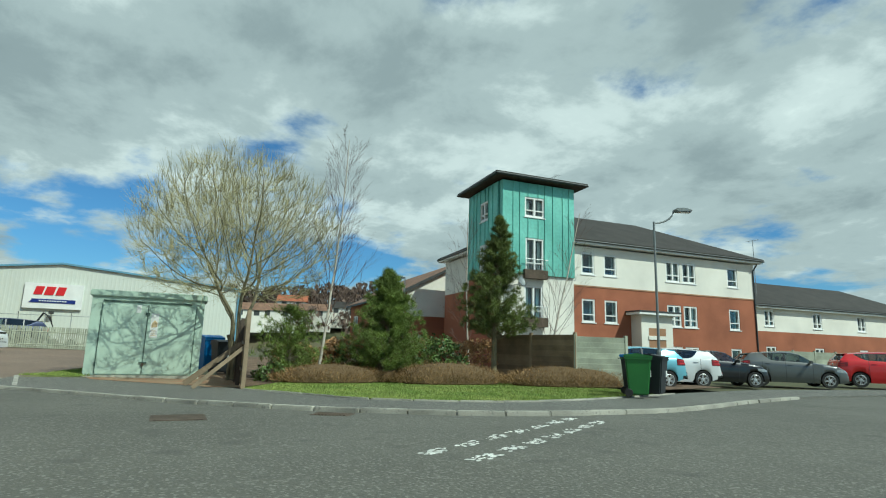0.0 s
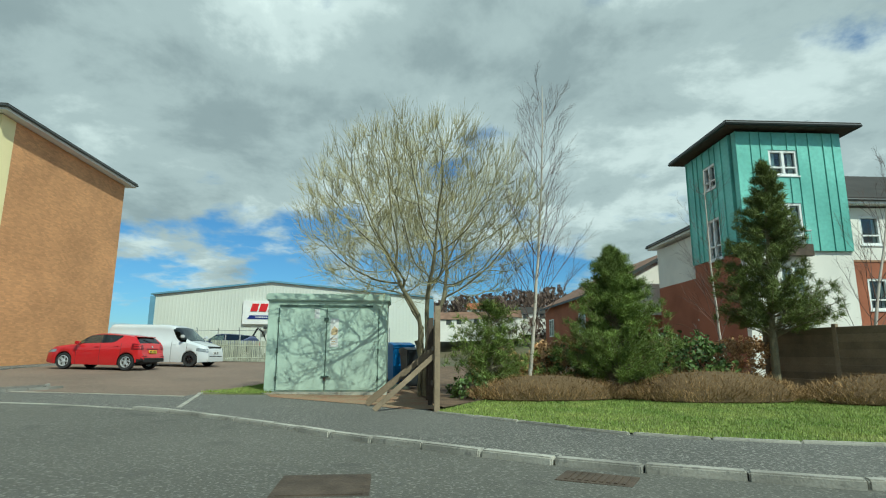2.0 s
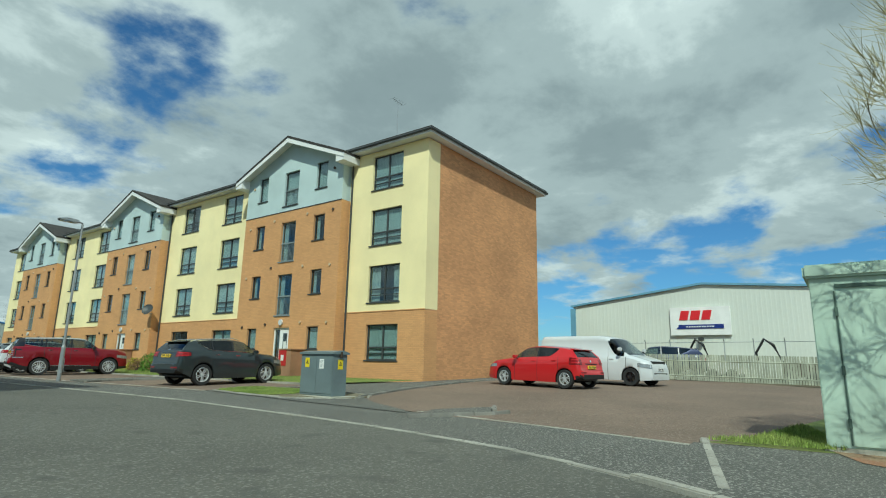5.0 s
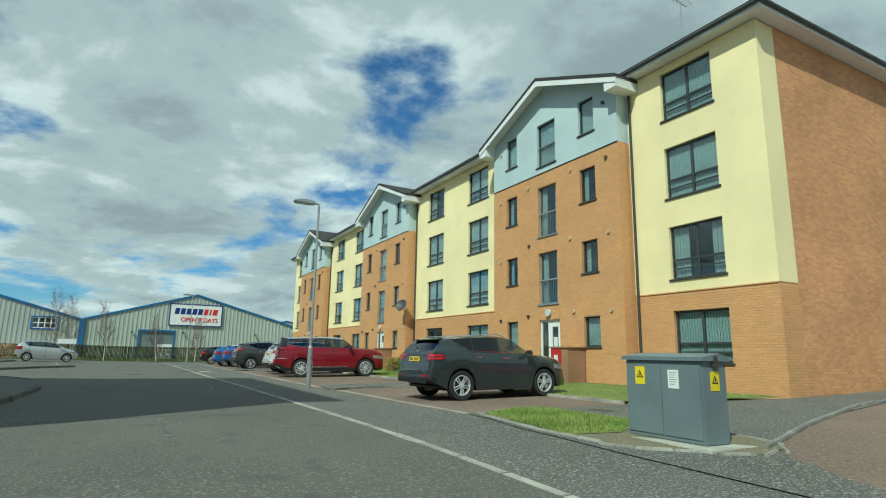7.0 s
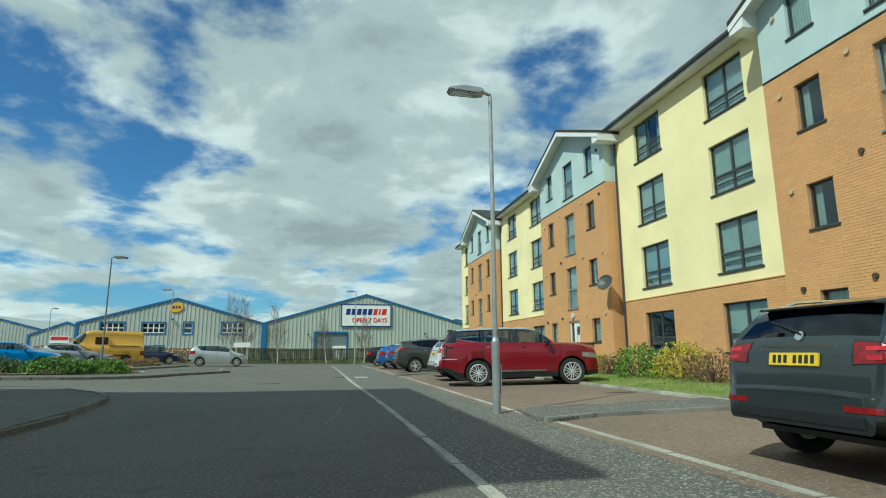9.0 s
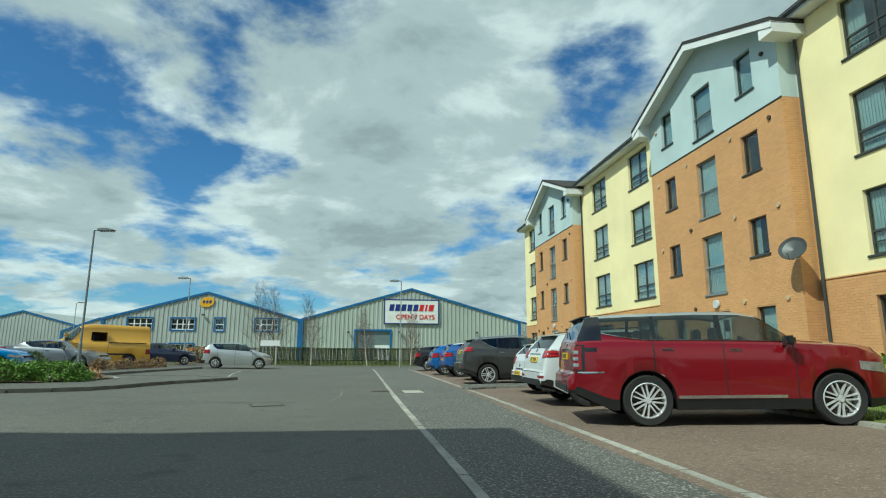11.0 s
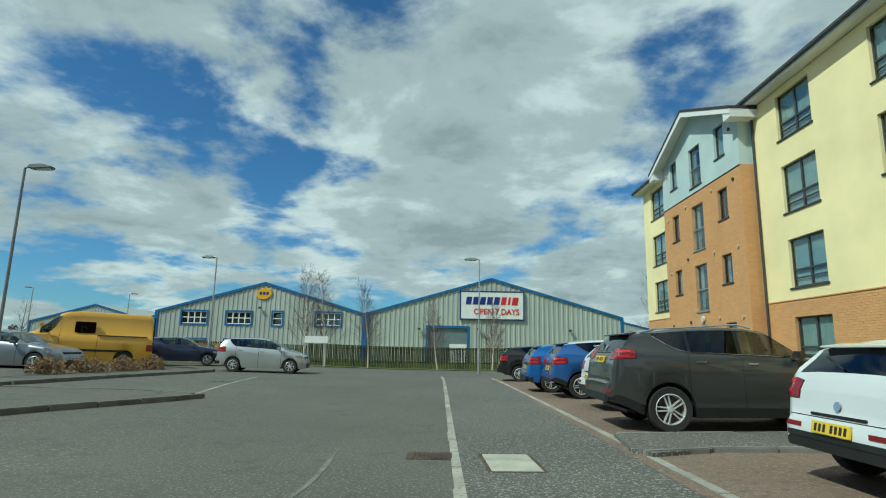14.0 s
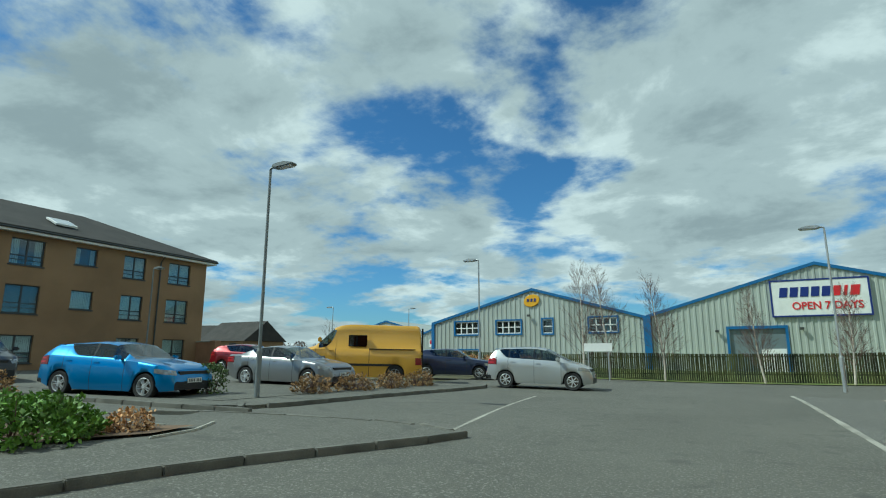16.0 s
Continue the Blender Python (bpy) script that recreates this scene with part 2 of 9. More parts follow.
# the dimness of unlit rooms is put into this grey
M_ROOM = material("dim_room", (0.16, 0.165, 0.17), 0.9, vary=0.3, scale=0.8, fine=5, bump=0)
M_BLIND = material("pale_blind", (0.72, 0.78, 0.75), 0.8, vary=0.08, scale=2, fine=20, bump=0.1)
M_CAR_GLASS = glass("car_glass", (0.5, 0.57, 0.55), 0.85, 0.08)
M_TYRE = material("tyre_rubber", (0.022, 0.022, 0.022), 0.8, vary=0.2, scale=6, fine=60, bump=0.2)
M_ALLOY = material("alloy", (0.74, 0.75, 0.76), 0.35, 0.45, vary=0.08, scale=5, fine=60, bump=0.02)
M_DARKALLOY = material("dark_alloy", (0.06, 0.06, 0.065), 0.35, 0.7, vary=0.1, scale=5, fine=60, bump=0.02)
M_TRIM = material("black_plastic", (0.014, 0.015, 0.016), 0.5, vary=0.15, scale=4, fine=80, bump=0.05)
M_SEAT = material("seat_cloth", (0.07, 0.07, 0.075), 0.85, vary=0.15, scale=4, fine=80, bump=0.1)
M_CREAM = material("cream_leather", (0.5, 0.43, 0.32), 0.6, vary=0.1, scale=4, fine=60, bump=0.1)
M_CHROME = material("chrome", (0.75, 0.76, 0.77), 0.14, 1.0, vary=0.04, scale=4, fine=60, bump=0.0)
M_TAIL = material("red_lens", (0.20, 0.005, 0.009), 0.28, vary=0.25, scale=14, fine=60, bump=0.05, coat=0.35)
M_TAIL_CORE = material("bright_red_lens", (0.50, 0.02, 0.03), 0.3, vary=0.2, scale=20, fine=80, bump=0.05)
M_HEAD = material("clear_lens", (0.3, 0.32, 0.33), 0.1, 0.3, vary=0.25, scale=12, fine=80, bump=0.1, coat=1.0)
M_PLATE_Y = plain("yellow_plate", (0.72, 0.50, 0.03), 0.4)
M_PLATE_W = plain("white_plate", (0.75, 0.75, 0.72), 0.4)
M_INK = plain("black_ink", (0.02, 0.02, 0.02), 0.5)
M_GALV = material("galvanised_steel", (0.42, 0.44, 0.45), 0.45, 0.6, vary=0.14, scale=3, fine=40, bump=0.06)
M_LAMPGREY = material("grey_painted_steel", (0.20, 0.22, 0.225), 0.5, 0.2, vary=0.12, scale=2, fine=40, bump=0.05)
M_LENS = material("lamp_lens", (0.6, 0.62, 0.62), 0.2, vary=0.1, scale=8, fine=60, bump=0.05)
M_HUT = material("pale_green_paint", (0.49, 0.62, 0.51), 0.55, vary=0.07, scale=0.9, fine=22, bump=0.06)
M_HUTSEAM = material("dark_green_joint", (0.09, 0.14, 0.11), 0.7, vary=0.2)
M_CABINET = material("grey_cabinet_paint", (0.15, 0.19, 0.20), 0.5, vary=0.1, scale=1.5, fine=30, bump=0.05)
M_WOOD = material("weathered_timber", (0.25, 0.19, 0.125), 0.85, vary=0.25, scale=2, fine=28, bump=0.4, random_tint=0.2)
M_WOOD_DARK = material("dark_timber", (0.10, 0.075, 0.055), 0.9, vary=0.3, scale=2, fine=28, bump=0.4, random_tint=0.2)
M_WOOD_GREY = material("grey_green_timber", (0.36, 0.38, 0.30), 0.85, vary=0.2, scale=2, fine=28, bump=0.3, random_tint=0.15)
M_FENCE_GREEN = material("green_brown_slat", (0.022, 0.030, 0.013), 0.8, vary=0.3, scale=1, fine=20, bump=0.2, random_tint=0.35, second=(0.07, 0.075, 0.02))
M_CLAD = material("grey_profiled_sheet", (0.44, 0.47, 0.43), 0.5, 0.15, vary=0.07, scale=0.3, fine=6, bump=0.03)
M_CLAD_PALE = material("pale_profiled_sheet", (0.70, 0.73, 0.66), 0.5, 0.1, vary=0.05, scale=0.2, fine=6, bump=0.03)
M_BLUE_TRIM = material("blue_flashing", (0.02, 0.13, 0.33), 0.45, vary=0.1, scale=1, fine=20, bump=0.03)
M_SIGN_WHITE = plain("sign_white", (0.82, 0.82, 0.80), 0.35)
M_SIGN_RED = plain("sign_red", (0.62, 0.02, 0.03), 0.4)
M_SIGN_NAVY = plain("sign_navy", (0.012, 0.03, 0.2), 0.4)
M_SIGN_YELLOW = plain("sign_yellow", (0.8, 0.42, 0.02), 0.4)
M_SHUTTER = material("roller_shutter", (0.22, 0.27, 0.29), 0.5, 0.3, vary=0.1, scale=1, fine=20, bump=0.05)
M_BARK = material("olive_bark", (0.22, 0.19, 0.115), 0.9, vary=0.3, scale=4, fine=40, bump=0.5)
M_WILLOW = material("willow_twig", (0.40, 0.36, 0.19), 0.75, vary=0.25, scale=1.2, fine=10, bump=0)
M_BIRCH = material("birch_bark", (0.70, 0.64, 0.56), 0.8, vary=0.25, scale=5, fine=30, bump=0.3, second=(0.50, 0.43, 0.36))
M_TWIG = material("purple_brown_twig", (0.13, 0.08, 0.065), 0.85, vary=0.25, scale=1.2, fine=10, bump=0)
M_PINE = material("pine_needles", (0.156, 0.210, 0.041), 0.75, vary=0.3, scale=1.5, fine=14, bump=0, random_tint=0.45, island=True)
M_PINE_DARK = material("dark_pine_needles", (0.131, 0.162, 0.038), 0.75, vary=0.3, scale=1.5, fine=14, bump=0, random_tint=0.45, island=True)
M_SHRUB = material("laurel_leaf", (0.09, 0.14, 0.035), 0.45, vary=0.3, scale=1.5, fine=14, bump=0, random_tint=0.5, island=True)
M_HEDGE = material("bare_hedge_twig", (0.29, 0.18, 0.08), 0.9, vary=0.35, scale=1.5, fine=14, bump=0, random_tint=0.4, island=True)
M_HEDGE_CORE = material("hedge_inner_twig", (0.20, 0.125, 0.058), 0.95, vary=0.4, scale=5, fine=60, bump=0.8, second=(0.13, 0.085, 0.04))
M_BEECH = material("copper_beech_leaf", (0.50, 0.30, 0.145), 0.8, vary=0.3, scale=1.5, fine=14, bump=0, random_tint=0.45, island=True)
M_BUSH = material("bright_green_leaf", (0.13, 0.24, 0.03), 0.6, vary=0.3, scale=1.5, fine=14, bump=0, random_tint=0.45, island=True)
M_YBUSH = material("yellow_green_leaf", (0.42, 0.36, 0.04), 0.6, vary=0.3, scale=1.5, fine=14, bump=0, random_tint=0.45, island=True)
M_FARTREE = material("far_twigs", (0.125, 0.085, 0.066), 0.95, vary=0.4, scale=0.1, fine=2, bump=0, random_tint=0.3, island=True)
M_BIN_GREEN = material("green_plastic", (0.035, 0.16, 0.035), 0.45, vary=0.1, scale=2, fine=40, bump=0.05)
M_BIN_DARK = material("dark_plastic", (0.022, 0.026, 0.03), 0.5, vary=0.1, scale=2, fine=40, bump=0.05)
M_BIN_BLUE = material("blue_plastic", (0.015, 0.16, 0.45), 0.45, vary=0.1, scale=2, fine=40, bump=0.05)
M_IRON = material("rusty_iron", (0.10, 0.075, 0.055), 0.75, 0.4, vary=0.3, scale=4, fine=40, bump=0.3)
M_PATCH = material("pale_concrete", (0.42, 0.41, 0.34), 0.85, vary=0.2, scale=3, fine=40, bump=0.2)
M_PLASTER_BUFF = material("buff_brick", (0.34, 0.19, 0.11), 0.9, vary=0.2, scale=1, fine=25, bump=0.3)
M_WARN = plain("warning_yellow", (0.78, 0.60, 0.02), 0.5)
M_PAPER = plain("white_notice", (0.75, 0.76, 0.73), 0.6)
M_REDPANEL = plain("red_panel", (0.45, 0.02, 0.02), 0.45)

# ---- building tools ----
def gz(x, y):
    """The lie of the land: the street is level, the plots rise on both sides, the south junction lies lower."""
    side = 0.02 * (min(x, 22) - 0.5) if x > 0.5 else 0.02 * (-5 - max(x, -30)) if x < -5 else 0.0
    return side - 0.2 * min(1, max(0, (-14 - y) / 14))


def mesh_of(bm, name):
    me = bpy.data.meshes.new(name)
    bm.to_mesh(me)
    bm.free()
    return me


def part(name, bm, mat, parent=None, label="", smooth=False):
    me = mesh_of(bm, name) if isinstance(bm, bmesh.types.BMesh) else bm
    if not me.materials:
        me.materials.append(mat)
    if smooth:
        me.shade_smooth()
    ob = new(name, me)
    if parent is not None:
        ob.parent = parent
    return tagged(ob, label)


def thing(name, m, label, category, group="", kind=""):
    ob = new(name)
    ob.matrix_basis = m
    return tagged(ob, label, category, group, kind)


def box(bm, x0, y0, z0, x1, y1, z1, bevel=0.0, m=None):
    vs = [bm.verts.new(p) for p in ((x0, y0, z0), (x1, y0, z0), (x1, y1, z0), (x0, y1, z0), (x0, y0, z1), (x1, y0, z1), (x1, y1, z1), (x0, y1, z1))]
    fs = [bm.faces.new([vs[i] for i in f]) for f in ((0, 3, 2, 1), (4, 5, 6, 7), (0, 1, 5, 4), (1, 2, 6, 5), (2, 3, 7, 6), (3, 0, 4, 7))]
    if bevel:
        out = bmesh.ops.bevel(bm, geom=list({e for f in fs for e in f.edges}), offset=bevel, segments=2, affect="EDGES", clamp_overlap=True)
        vs = list({v for f in out["faces"] for v in f.verts} | {v for v in vs if v.is_valid})
    if m is not None:
        bmesh.ops.transform(bm, matrix=m, verts=[v for v in vs if v.is_valid])
    return vs


def boxed(*a, **k):
    bm = bmesh.new()
    box(bm, *a, **k)
    return bm


def prism(pts, lo, hi, axis="z"):
    """A solid between lo and hi along an axis, over the outline pts of the other two axes (in x, y, z order)."""
    bm = bmesh.new()

    def at(p, h):
        return {"z": (p[0], p[1], h), "y": (p[0], h, p[1]), "x": (h, p[0], p[1])}[axis]
    a, b = [bm.verts.new(at(p, lo)) for p in pts], [bm.verts.new(at(p, hi)) for p in pts]
    bm.faces.new(a)
    bm.faces.new(b)
    for i in range(len(pts)):
        j = (i + 1) % len(pts)
        bm.faces.new((a[i], a[j], b[j], b[i]))
    bmesh.ops.recalc_face_normals(bm, faces=bm.faces)
    return bm


def tube(bm, pts, radii, sides=8, caps=True):
    pts = [Vector(p) for p in pts]
    rings = []
    for i, p in enumerate(pts):
        d = (pts[min(i + 1, len(pts) - 1)] - pts[max(i - 1, 0)]).normalized()
        a = d.cross(Vector((0, 0, 1)) if abs(d.z) < 0.9 else Vector((1, 0, 0))).normalized()
        b = d.cross(a)
        r = radii[i] if isinstance(radii, (list, tuple)) else radii
        rings.append([bm.verts.new(p + r * (math.cos(2 * math.pi * k / sides) * a + math.sin(2 * math.pi * k / sides) * b)) for k in range(sides)])
    for a, b in zip(rings, rings[1:]):
        for k in range(sides):
            bm.faces.new((a[k], a[(k + 1) % sides], b[(k + 1) % sides], b[k]))
    if caps:
        bm.faces.new(rings[0])
        bm.faces.new(rings[-1])
    return rings


def tubed(pts, radii, sides=8):
    bm = bmesh.new()
    tube(bm, pts, radii, sides)
    bmesh.ops.recalc_face_normals(bm, faces=bm.faces)
    return bm


def lathe(profile, sides=24, axis="y", caps=True):
    """Turn a profile of (radius, along) round an axis."""
    bm = bmesh.new()
    rings = []
    for r, h in profile:
        ring = []
        for k in range(sides):
            a = 2 * math.pi * k / sides
            c, s = r * math.cos(a), r * math.sin(a)
            ring.append(bm.verts.new((c, h, s) if axis == "y" else (c, s, h)))
        rings.append(ring)
    for a, b in zip(rings, rings[1:]):
        for k in range(sides):
            bm.faces.new((a[k], a[(k + 1) % sides], b[(k + 1) % sides], b[k]))
    if caps:
        bm.faces.new(rings[0])
        bm.faces.new(rings[-1])
    bmesh.ops.recalc_face_normals(bm, faces=bm.faces)
    return bm


def sheet(name, pts, lift, mat, label="", category="", kind="structure", thick=0.0, flat=None):
    """A piece of ground over an outline, lifted above the lie of the land."""
    bm = bmesh.new()
    bm.faces.new([bm.verts.new((x, y, 0)) for x, y in pts])
    for axis, cuts in ((0, (-30, -20, -12, -5, 0.5, 8, 15, 22)), (1, (-28, -21, -14))):
        for c in cuts:
            no = Vector((axis == 0, axis == 1, 0))
            bmesh.ops.bisect_plane(bm, geom=bm.verts[:] + bm.edges[:] + bm.faces[:], plane_co=no * c, plane_no=no)
    bmesh.ops.recalc_face_normals(bm, faces=bm.faces)
    if bm.faces[0].normal.z < 0:
        bmesh.ops.reverse_faces(bm, faces=bm.faces)
    for v in bm.verts:
        v.co.z = gz(v.co.x, v.co.y) + lift if flat is None else flat
    if thick:
        rim = [e for e in bm.edges if e.is_boundary]
        down = bmesh.ops.extrude_edge_only(bm, edges=rim)
        for v in down["geom"]:
            if isinstance(v, bmesh.types.BMVert):
                v.co.z -= thick
    return tagged(part(name, bm, mat), label, category, kind=kind)


def raw_mesh(name, verts, faces):
    me = bpy.data.meshes.new(name)
    me.from_pydata(verts, [], faces)
    me.update()
    return me


def along(pts, step):
    """Points at even steps on a line through pts, each with its heading."""
    out, carry = [], 0.0
    for (x0, y0), (x1, y1) in zip(pts, pts[1:]):
        n = math.hypot(x1 - x0, y1 - y0)
        d = carry
        while d < n:
            out.append((x0 + (x1 - x0) * d / n, y0 + (y1 - y0) * d / n, math.atan2(y1 - y0, x1 - x0)))
            d += step
        carry = d - n
    return out


def curve_pts(pts, steps=6):
    """A smooth line through the points."""
    out = []
    p = [Vector((*q, 0)) for q in pts]
    for i in range(len(p) - 1):
        a, b, c, d = p[max(i - 1, 0)], p[i], p[i + 1], p[min(i + 2, len(p) - 1)]
        for k in range(steps):
            t = k / steps
            q = 0.5 * (2 * b + (c - a) * t + (2 * a - 5 * b + 4 * c - d) * t * t + (3 * b - a - 3 * c + d) * t ** 3)
            out.append((q.x, q.y))
    out.append(tuple(pts[-1]))
    return out


def kerb_run(name, pts, height, label, width=0.125, length=0.9, lift=0.0, mat=None):
    """A line of kerb stones, each a piece of its own, standing height above the road."""
    bm = boxed(-length / 2 + 0.006, -width / 2, -0.16, length / 2 - 0.006, width / 2, height, bevel=0.014)
    stone = mesh_of(bm, "kerb_stone")
    stone.materials.append(mat or M_KERB)
    run = thing(name, Matrix(), label, "kerb", kind="structure")
    pts = curve_pts(pts)
    for i, (x, y, a) in enumerate(along(pts, length)):
        cx, cy = x + math.cos(a) * length / 2, y + math.sin(a) * length / 2
        ob = part("kerb_stone", stone, M_KERB, run)
        tilt = math.atan2(gz(cx + math.cos(a), cy + math.sin(a)) - gz(cx, cy), 1)
        ob.matrix_basis = Matrix.LocRotScale((cx, cy, gz(cx, cy) + lift + random.uniform(-0.004, 0.004)), Euler((random.uniform(-0.01, 0.01), -tilt, a + random.uniform(-0.006, 0.006))), None)
    return run


def text_mesh(word, height, depth=0.004, shear=0.0, bold=0.0, squeeze=1.0):
    """The built-in font as a mesh, its left foot at the origin, upright in x and z."""
    cu = bpy.data.curves.new("lettering", "FONT")
    cu.body, cu.size, cu.extrude, cu.shear, cu.offset = word, height * 1.37, depth, shear, bold
    ob = bpy.data.objects.new("lettering", cu)
    scene.collection.objects.link(ob)
    bpy.context.view_layer.update()
    me = bpy.data.meshes.new_from_object(ob.evaluated_get(bpy.context.evaluated_depsgraph_get()))
    bpy.data.objects.remove(ob)
    me.transform(Matrix.Rotation(math.pi / 2, 4, "X") @ Matrix.Diagonal((squeeze, 1, 1, 1)))
    return me

# ---- ground, road, footways and kerbs ----
big = 1800
sheet("ground", [(-big, -big), (big, -big), (big, big), (-big, big)], -0.06, M_FAR, "open rough ground reaching the horizon", "ground")
FRONT = [(-1.55, 33.0), (-1.4, 28.5), (-1.18, 12.5), (-1.05, 5.5), (-0.92, 0), (-0.83, -8.0), (-0.8, -11.5), (-0.85, -16), (-0.92, -18.5), (-1.08, -20.5), (-1.45, -22.7), (-2.1, -24.4), (-2.55, -25.2), (-3.75, -26.8), (-4.6, -27.75)]
CORNER = [(-4.6, -27.75), (-5.25, -28.35), (-5.95, -29.1), (-6.65, -29.85), (-7.3, -30.65), (-7.8, -31.5), (-8.35, -32.6), (-8.65, -33.8), (-8.7, -35.0), (-8.55, -36.7), (-7.95, -38.5), (-6.9, -40.9), (-5.6, -44.5), (-5.0, -48), (-4.5, -60), (-4.5, -80)]
BAYS = [(0.75, 32), (0.95, 27), (1.2, 12), (1.22, 5.0), (1.25, -2.2), (1.36, -4), (1.45, -8.1), (1.5, -10.9), (1.4, -12.9), (1.25, -15.2), (1.2, -19.0), (1.05, -22.2), (0.75, -24.3)]
VERGE = [(-2.75, -29.72), (-4.2, -30.9), (-5.4, -31.9), (-6.2, -33.2), (-6.5, -34.5), (-6.3, -36.1), (-5.7, -37.9), (-4.6, -40.5)]
verge_c = curve_pts(VERGE)
front_c, corner_c, bays_c = curve_pts(FRONT), curve_pts(CORNER), curve_pts(BAYS)
sheet("road", [(-80, -80), (-4, -80), *reversed(corner_c), *reversed(front_c), (-1.7, 38.04), (-12.71, 39.2), (-13.15, 32.41), (-24.67, 30.67), (-24, 10), (-80, 10)], 0.0, M_ASPHALT,
      "worn grey asphalt carriageway with a turning area", "road")
# flush footway between the carriageway and the parking bays
sheet("pavement", front_c + list(reversed(bays_c)), 0.006, M_FOOTWAY, "speckled dark asphalt footway flush with the road", "pavement")
# south corner pavement, raised on a kerb
sheet("pavement", corner_c[:-3] + [(-2.5, -60), (-2.5, -47), (-3.9, -42.0), *[(x + 0.1, y) for x, y in reversed(verge_c)], (-1.5, -29.4), (1.2, -29.2), (1.0, -25.7), (0.75, -24.3), (-2.1, -24.4), (-2.55, -25.2), (-3.75, -26.8)], 0.055, M_FOOTWAY,
      "dark asphalt pavement round the corner", "pavement", thick=0.2)
# parking in front of the flats and the court beside them
sheet("parking_bays", [(0.84, 26.56), (0.99, 10.4), (0.94, 5.41), (1.05, -2.2), (1.16, -3.99), (1.2, -8.37), (1.45, -11.46), (3.38, -11.55), (6.24, -11.57), (6.22, 31.1), (0.62, 32.1)], 0.008, M_BLOCKPAVE, "brown block-paved parking bays", "paving")
sheet("parking_court", [(1.15, -19.4), (1.3, -18.7), (2.0, -17.2), (2.9, -15.9), (6.8, -14.6), (12, -13.6), (25.84, -13.2), (19.06, -25.96), (1.26, -25.47), (0.77, -24.26), (1.07, -22.14)], 0.008, M_BLOCKPAVE, "reddish brown block-paved parking court", "paving")
sheet("path", [(1.39, -12.03), (1.46, -11.06), (3.31, -11.14), (6.24, -11.47), (7.5, -11.68), (9.87, -12.17), (26.23, -11.81), (25.74, -13.2), (12, -13.6), (6.8, -14.6), (2.9, -15.9), (2.0, -17.2), (1.3, -18.7), (0.95, -19.0), (1.0, -15.34), (1.15, -13.13)], 0.02, M_FOOTWAY, "dark asphalt path beside the flats", "pavement")
sheet("road", [(-15, 32.3), (10.0, 32.3), (10.0, 41.7), (-15, 42.2)], -0.008, M_ASPHALT, "asphalt at the head of the street", "road")
# lawns
sheet("lawn", [(5.49, -11.09), (9.82, -12.17), (9.52, 35.59), (5.3, 35.74)], 0.06, M_GRASS, "grass strip in front of the flats", "grass")
ISLET = [(1.62, -11.37), (2.63, -10.94), (3.26, -11.03), (3.27, -12.35), (3.3, -13.56), (3.39, -14.98), (3.16, -15.89), (2.41, -16.18), (1.88, -15.79), (1.36, -15.15), (1.27, -14.42), (1.28, -13.43), (1.48, -12.04), (1.62, -11.37)]
islet_c = curve_pts(ISLET)
sheet("islet", islet_c[:-1], 0.034, M_DIRT, "bare dusty earth round the cabinet", "soil", thick=0.05)
sheet("lawn", [p for p in islet_c[:-1] if p[1] > -13.6] + [(1.26, -14.11), (2.05, -14.32), (3.3, -13.66)], 0.042, M_GRASS, "small triangle of grass beside the cabinet", "grass")
sheet("lawn", [*reversed(verge_c), (0.2, -30.91), (0.51, -34.26), (-0.07, -40.16)], 0.075, M_GRASS, "mown grass verge at the corner", "grass")
sheet("lawn", [(0.81, -24.37), (1.46, -24.86), (5.89, -25.64), (5.72, -26.92), (1.15, -26.49), (0.97, -25.77)], 0.06, M_GRASS, "tuft of grass beside the kiosk", "grass")
sheet("lawn", [(-15, 41.9), (13.5, 41.4), (30, 41.4), (30, 64.3), (-15, 64.3)], 0.03, M_GRASS, "grass verge before the fence", "grass")
sheet("planting_bed", [(-2.09, -29.87), (3.02, -29.24), (17.5, -29.56), (17.4, -46.65), (-1.9, -45.9), (-2.92, -42.42), (-0.44, -40.18), (0.32, -34.27), (0.01, -31.01)], 0.085, M_SOIL, "bare brown soil bed under the shrubs", "soil")
sheet("earth_patch", [(-2.01, -29.01), (-1.18, -28.37), (0.41, -26.16), (1.2, -25.83), (2.94, -29.04), (2.16, -29.72), (-2.19, -29.76)], 0.062, M_REDDIRT, "trodden reddish earth beside the kiosk", "soil")

# west side: pavement corner, island and bays
WEST = [(-7.76, -39.6), (-6.23, -5.86), (-6.38, -1.39), (-6.96, 2.01), (-8.45, 4.29), (-11.37, 5.6), (-30, 6.0)]
west_c = curve_pts(WEST)
sheet("pavement", [(-30, -18), *[p for p in west_c if p[1] > -18]], 0.085, M_ASPHALT, "dark asphalt pavement on a kerbed corner", "pavement", thick=0.15)
ISLAND = [(-24, 9.6), (-13.93, 10.56), (-9.71, 12.05), (-8.36, 15.73), (-7.15, 18.8), (-7.51, 19.41), (-9.15, 19.6), (-12.2, 18.94), (-13.24, 17.91), (-24, 17.4)]
island_c = curve_pts(ISLAND)
sheet("pavement", island_c, 0.09, M_ASPHALT, "asphalt island with a rounded kerbed nose", "pavement", thick=0.15)
sheet("planting_bed", [(-24, 12), (-13.84, 12.49), (-11.34, 13.93), (-10.46, 16.39), (-10.68, 17.27), (-11.57, 16.48), (-24, 15.6)], 0.13, M_SOIL, "soil bed with low evergreen shrubs", "soil")
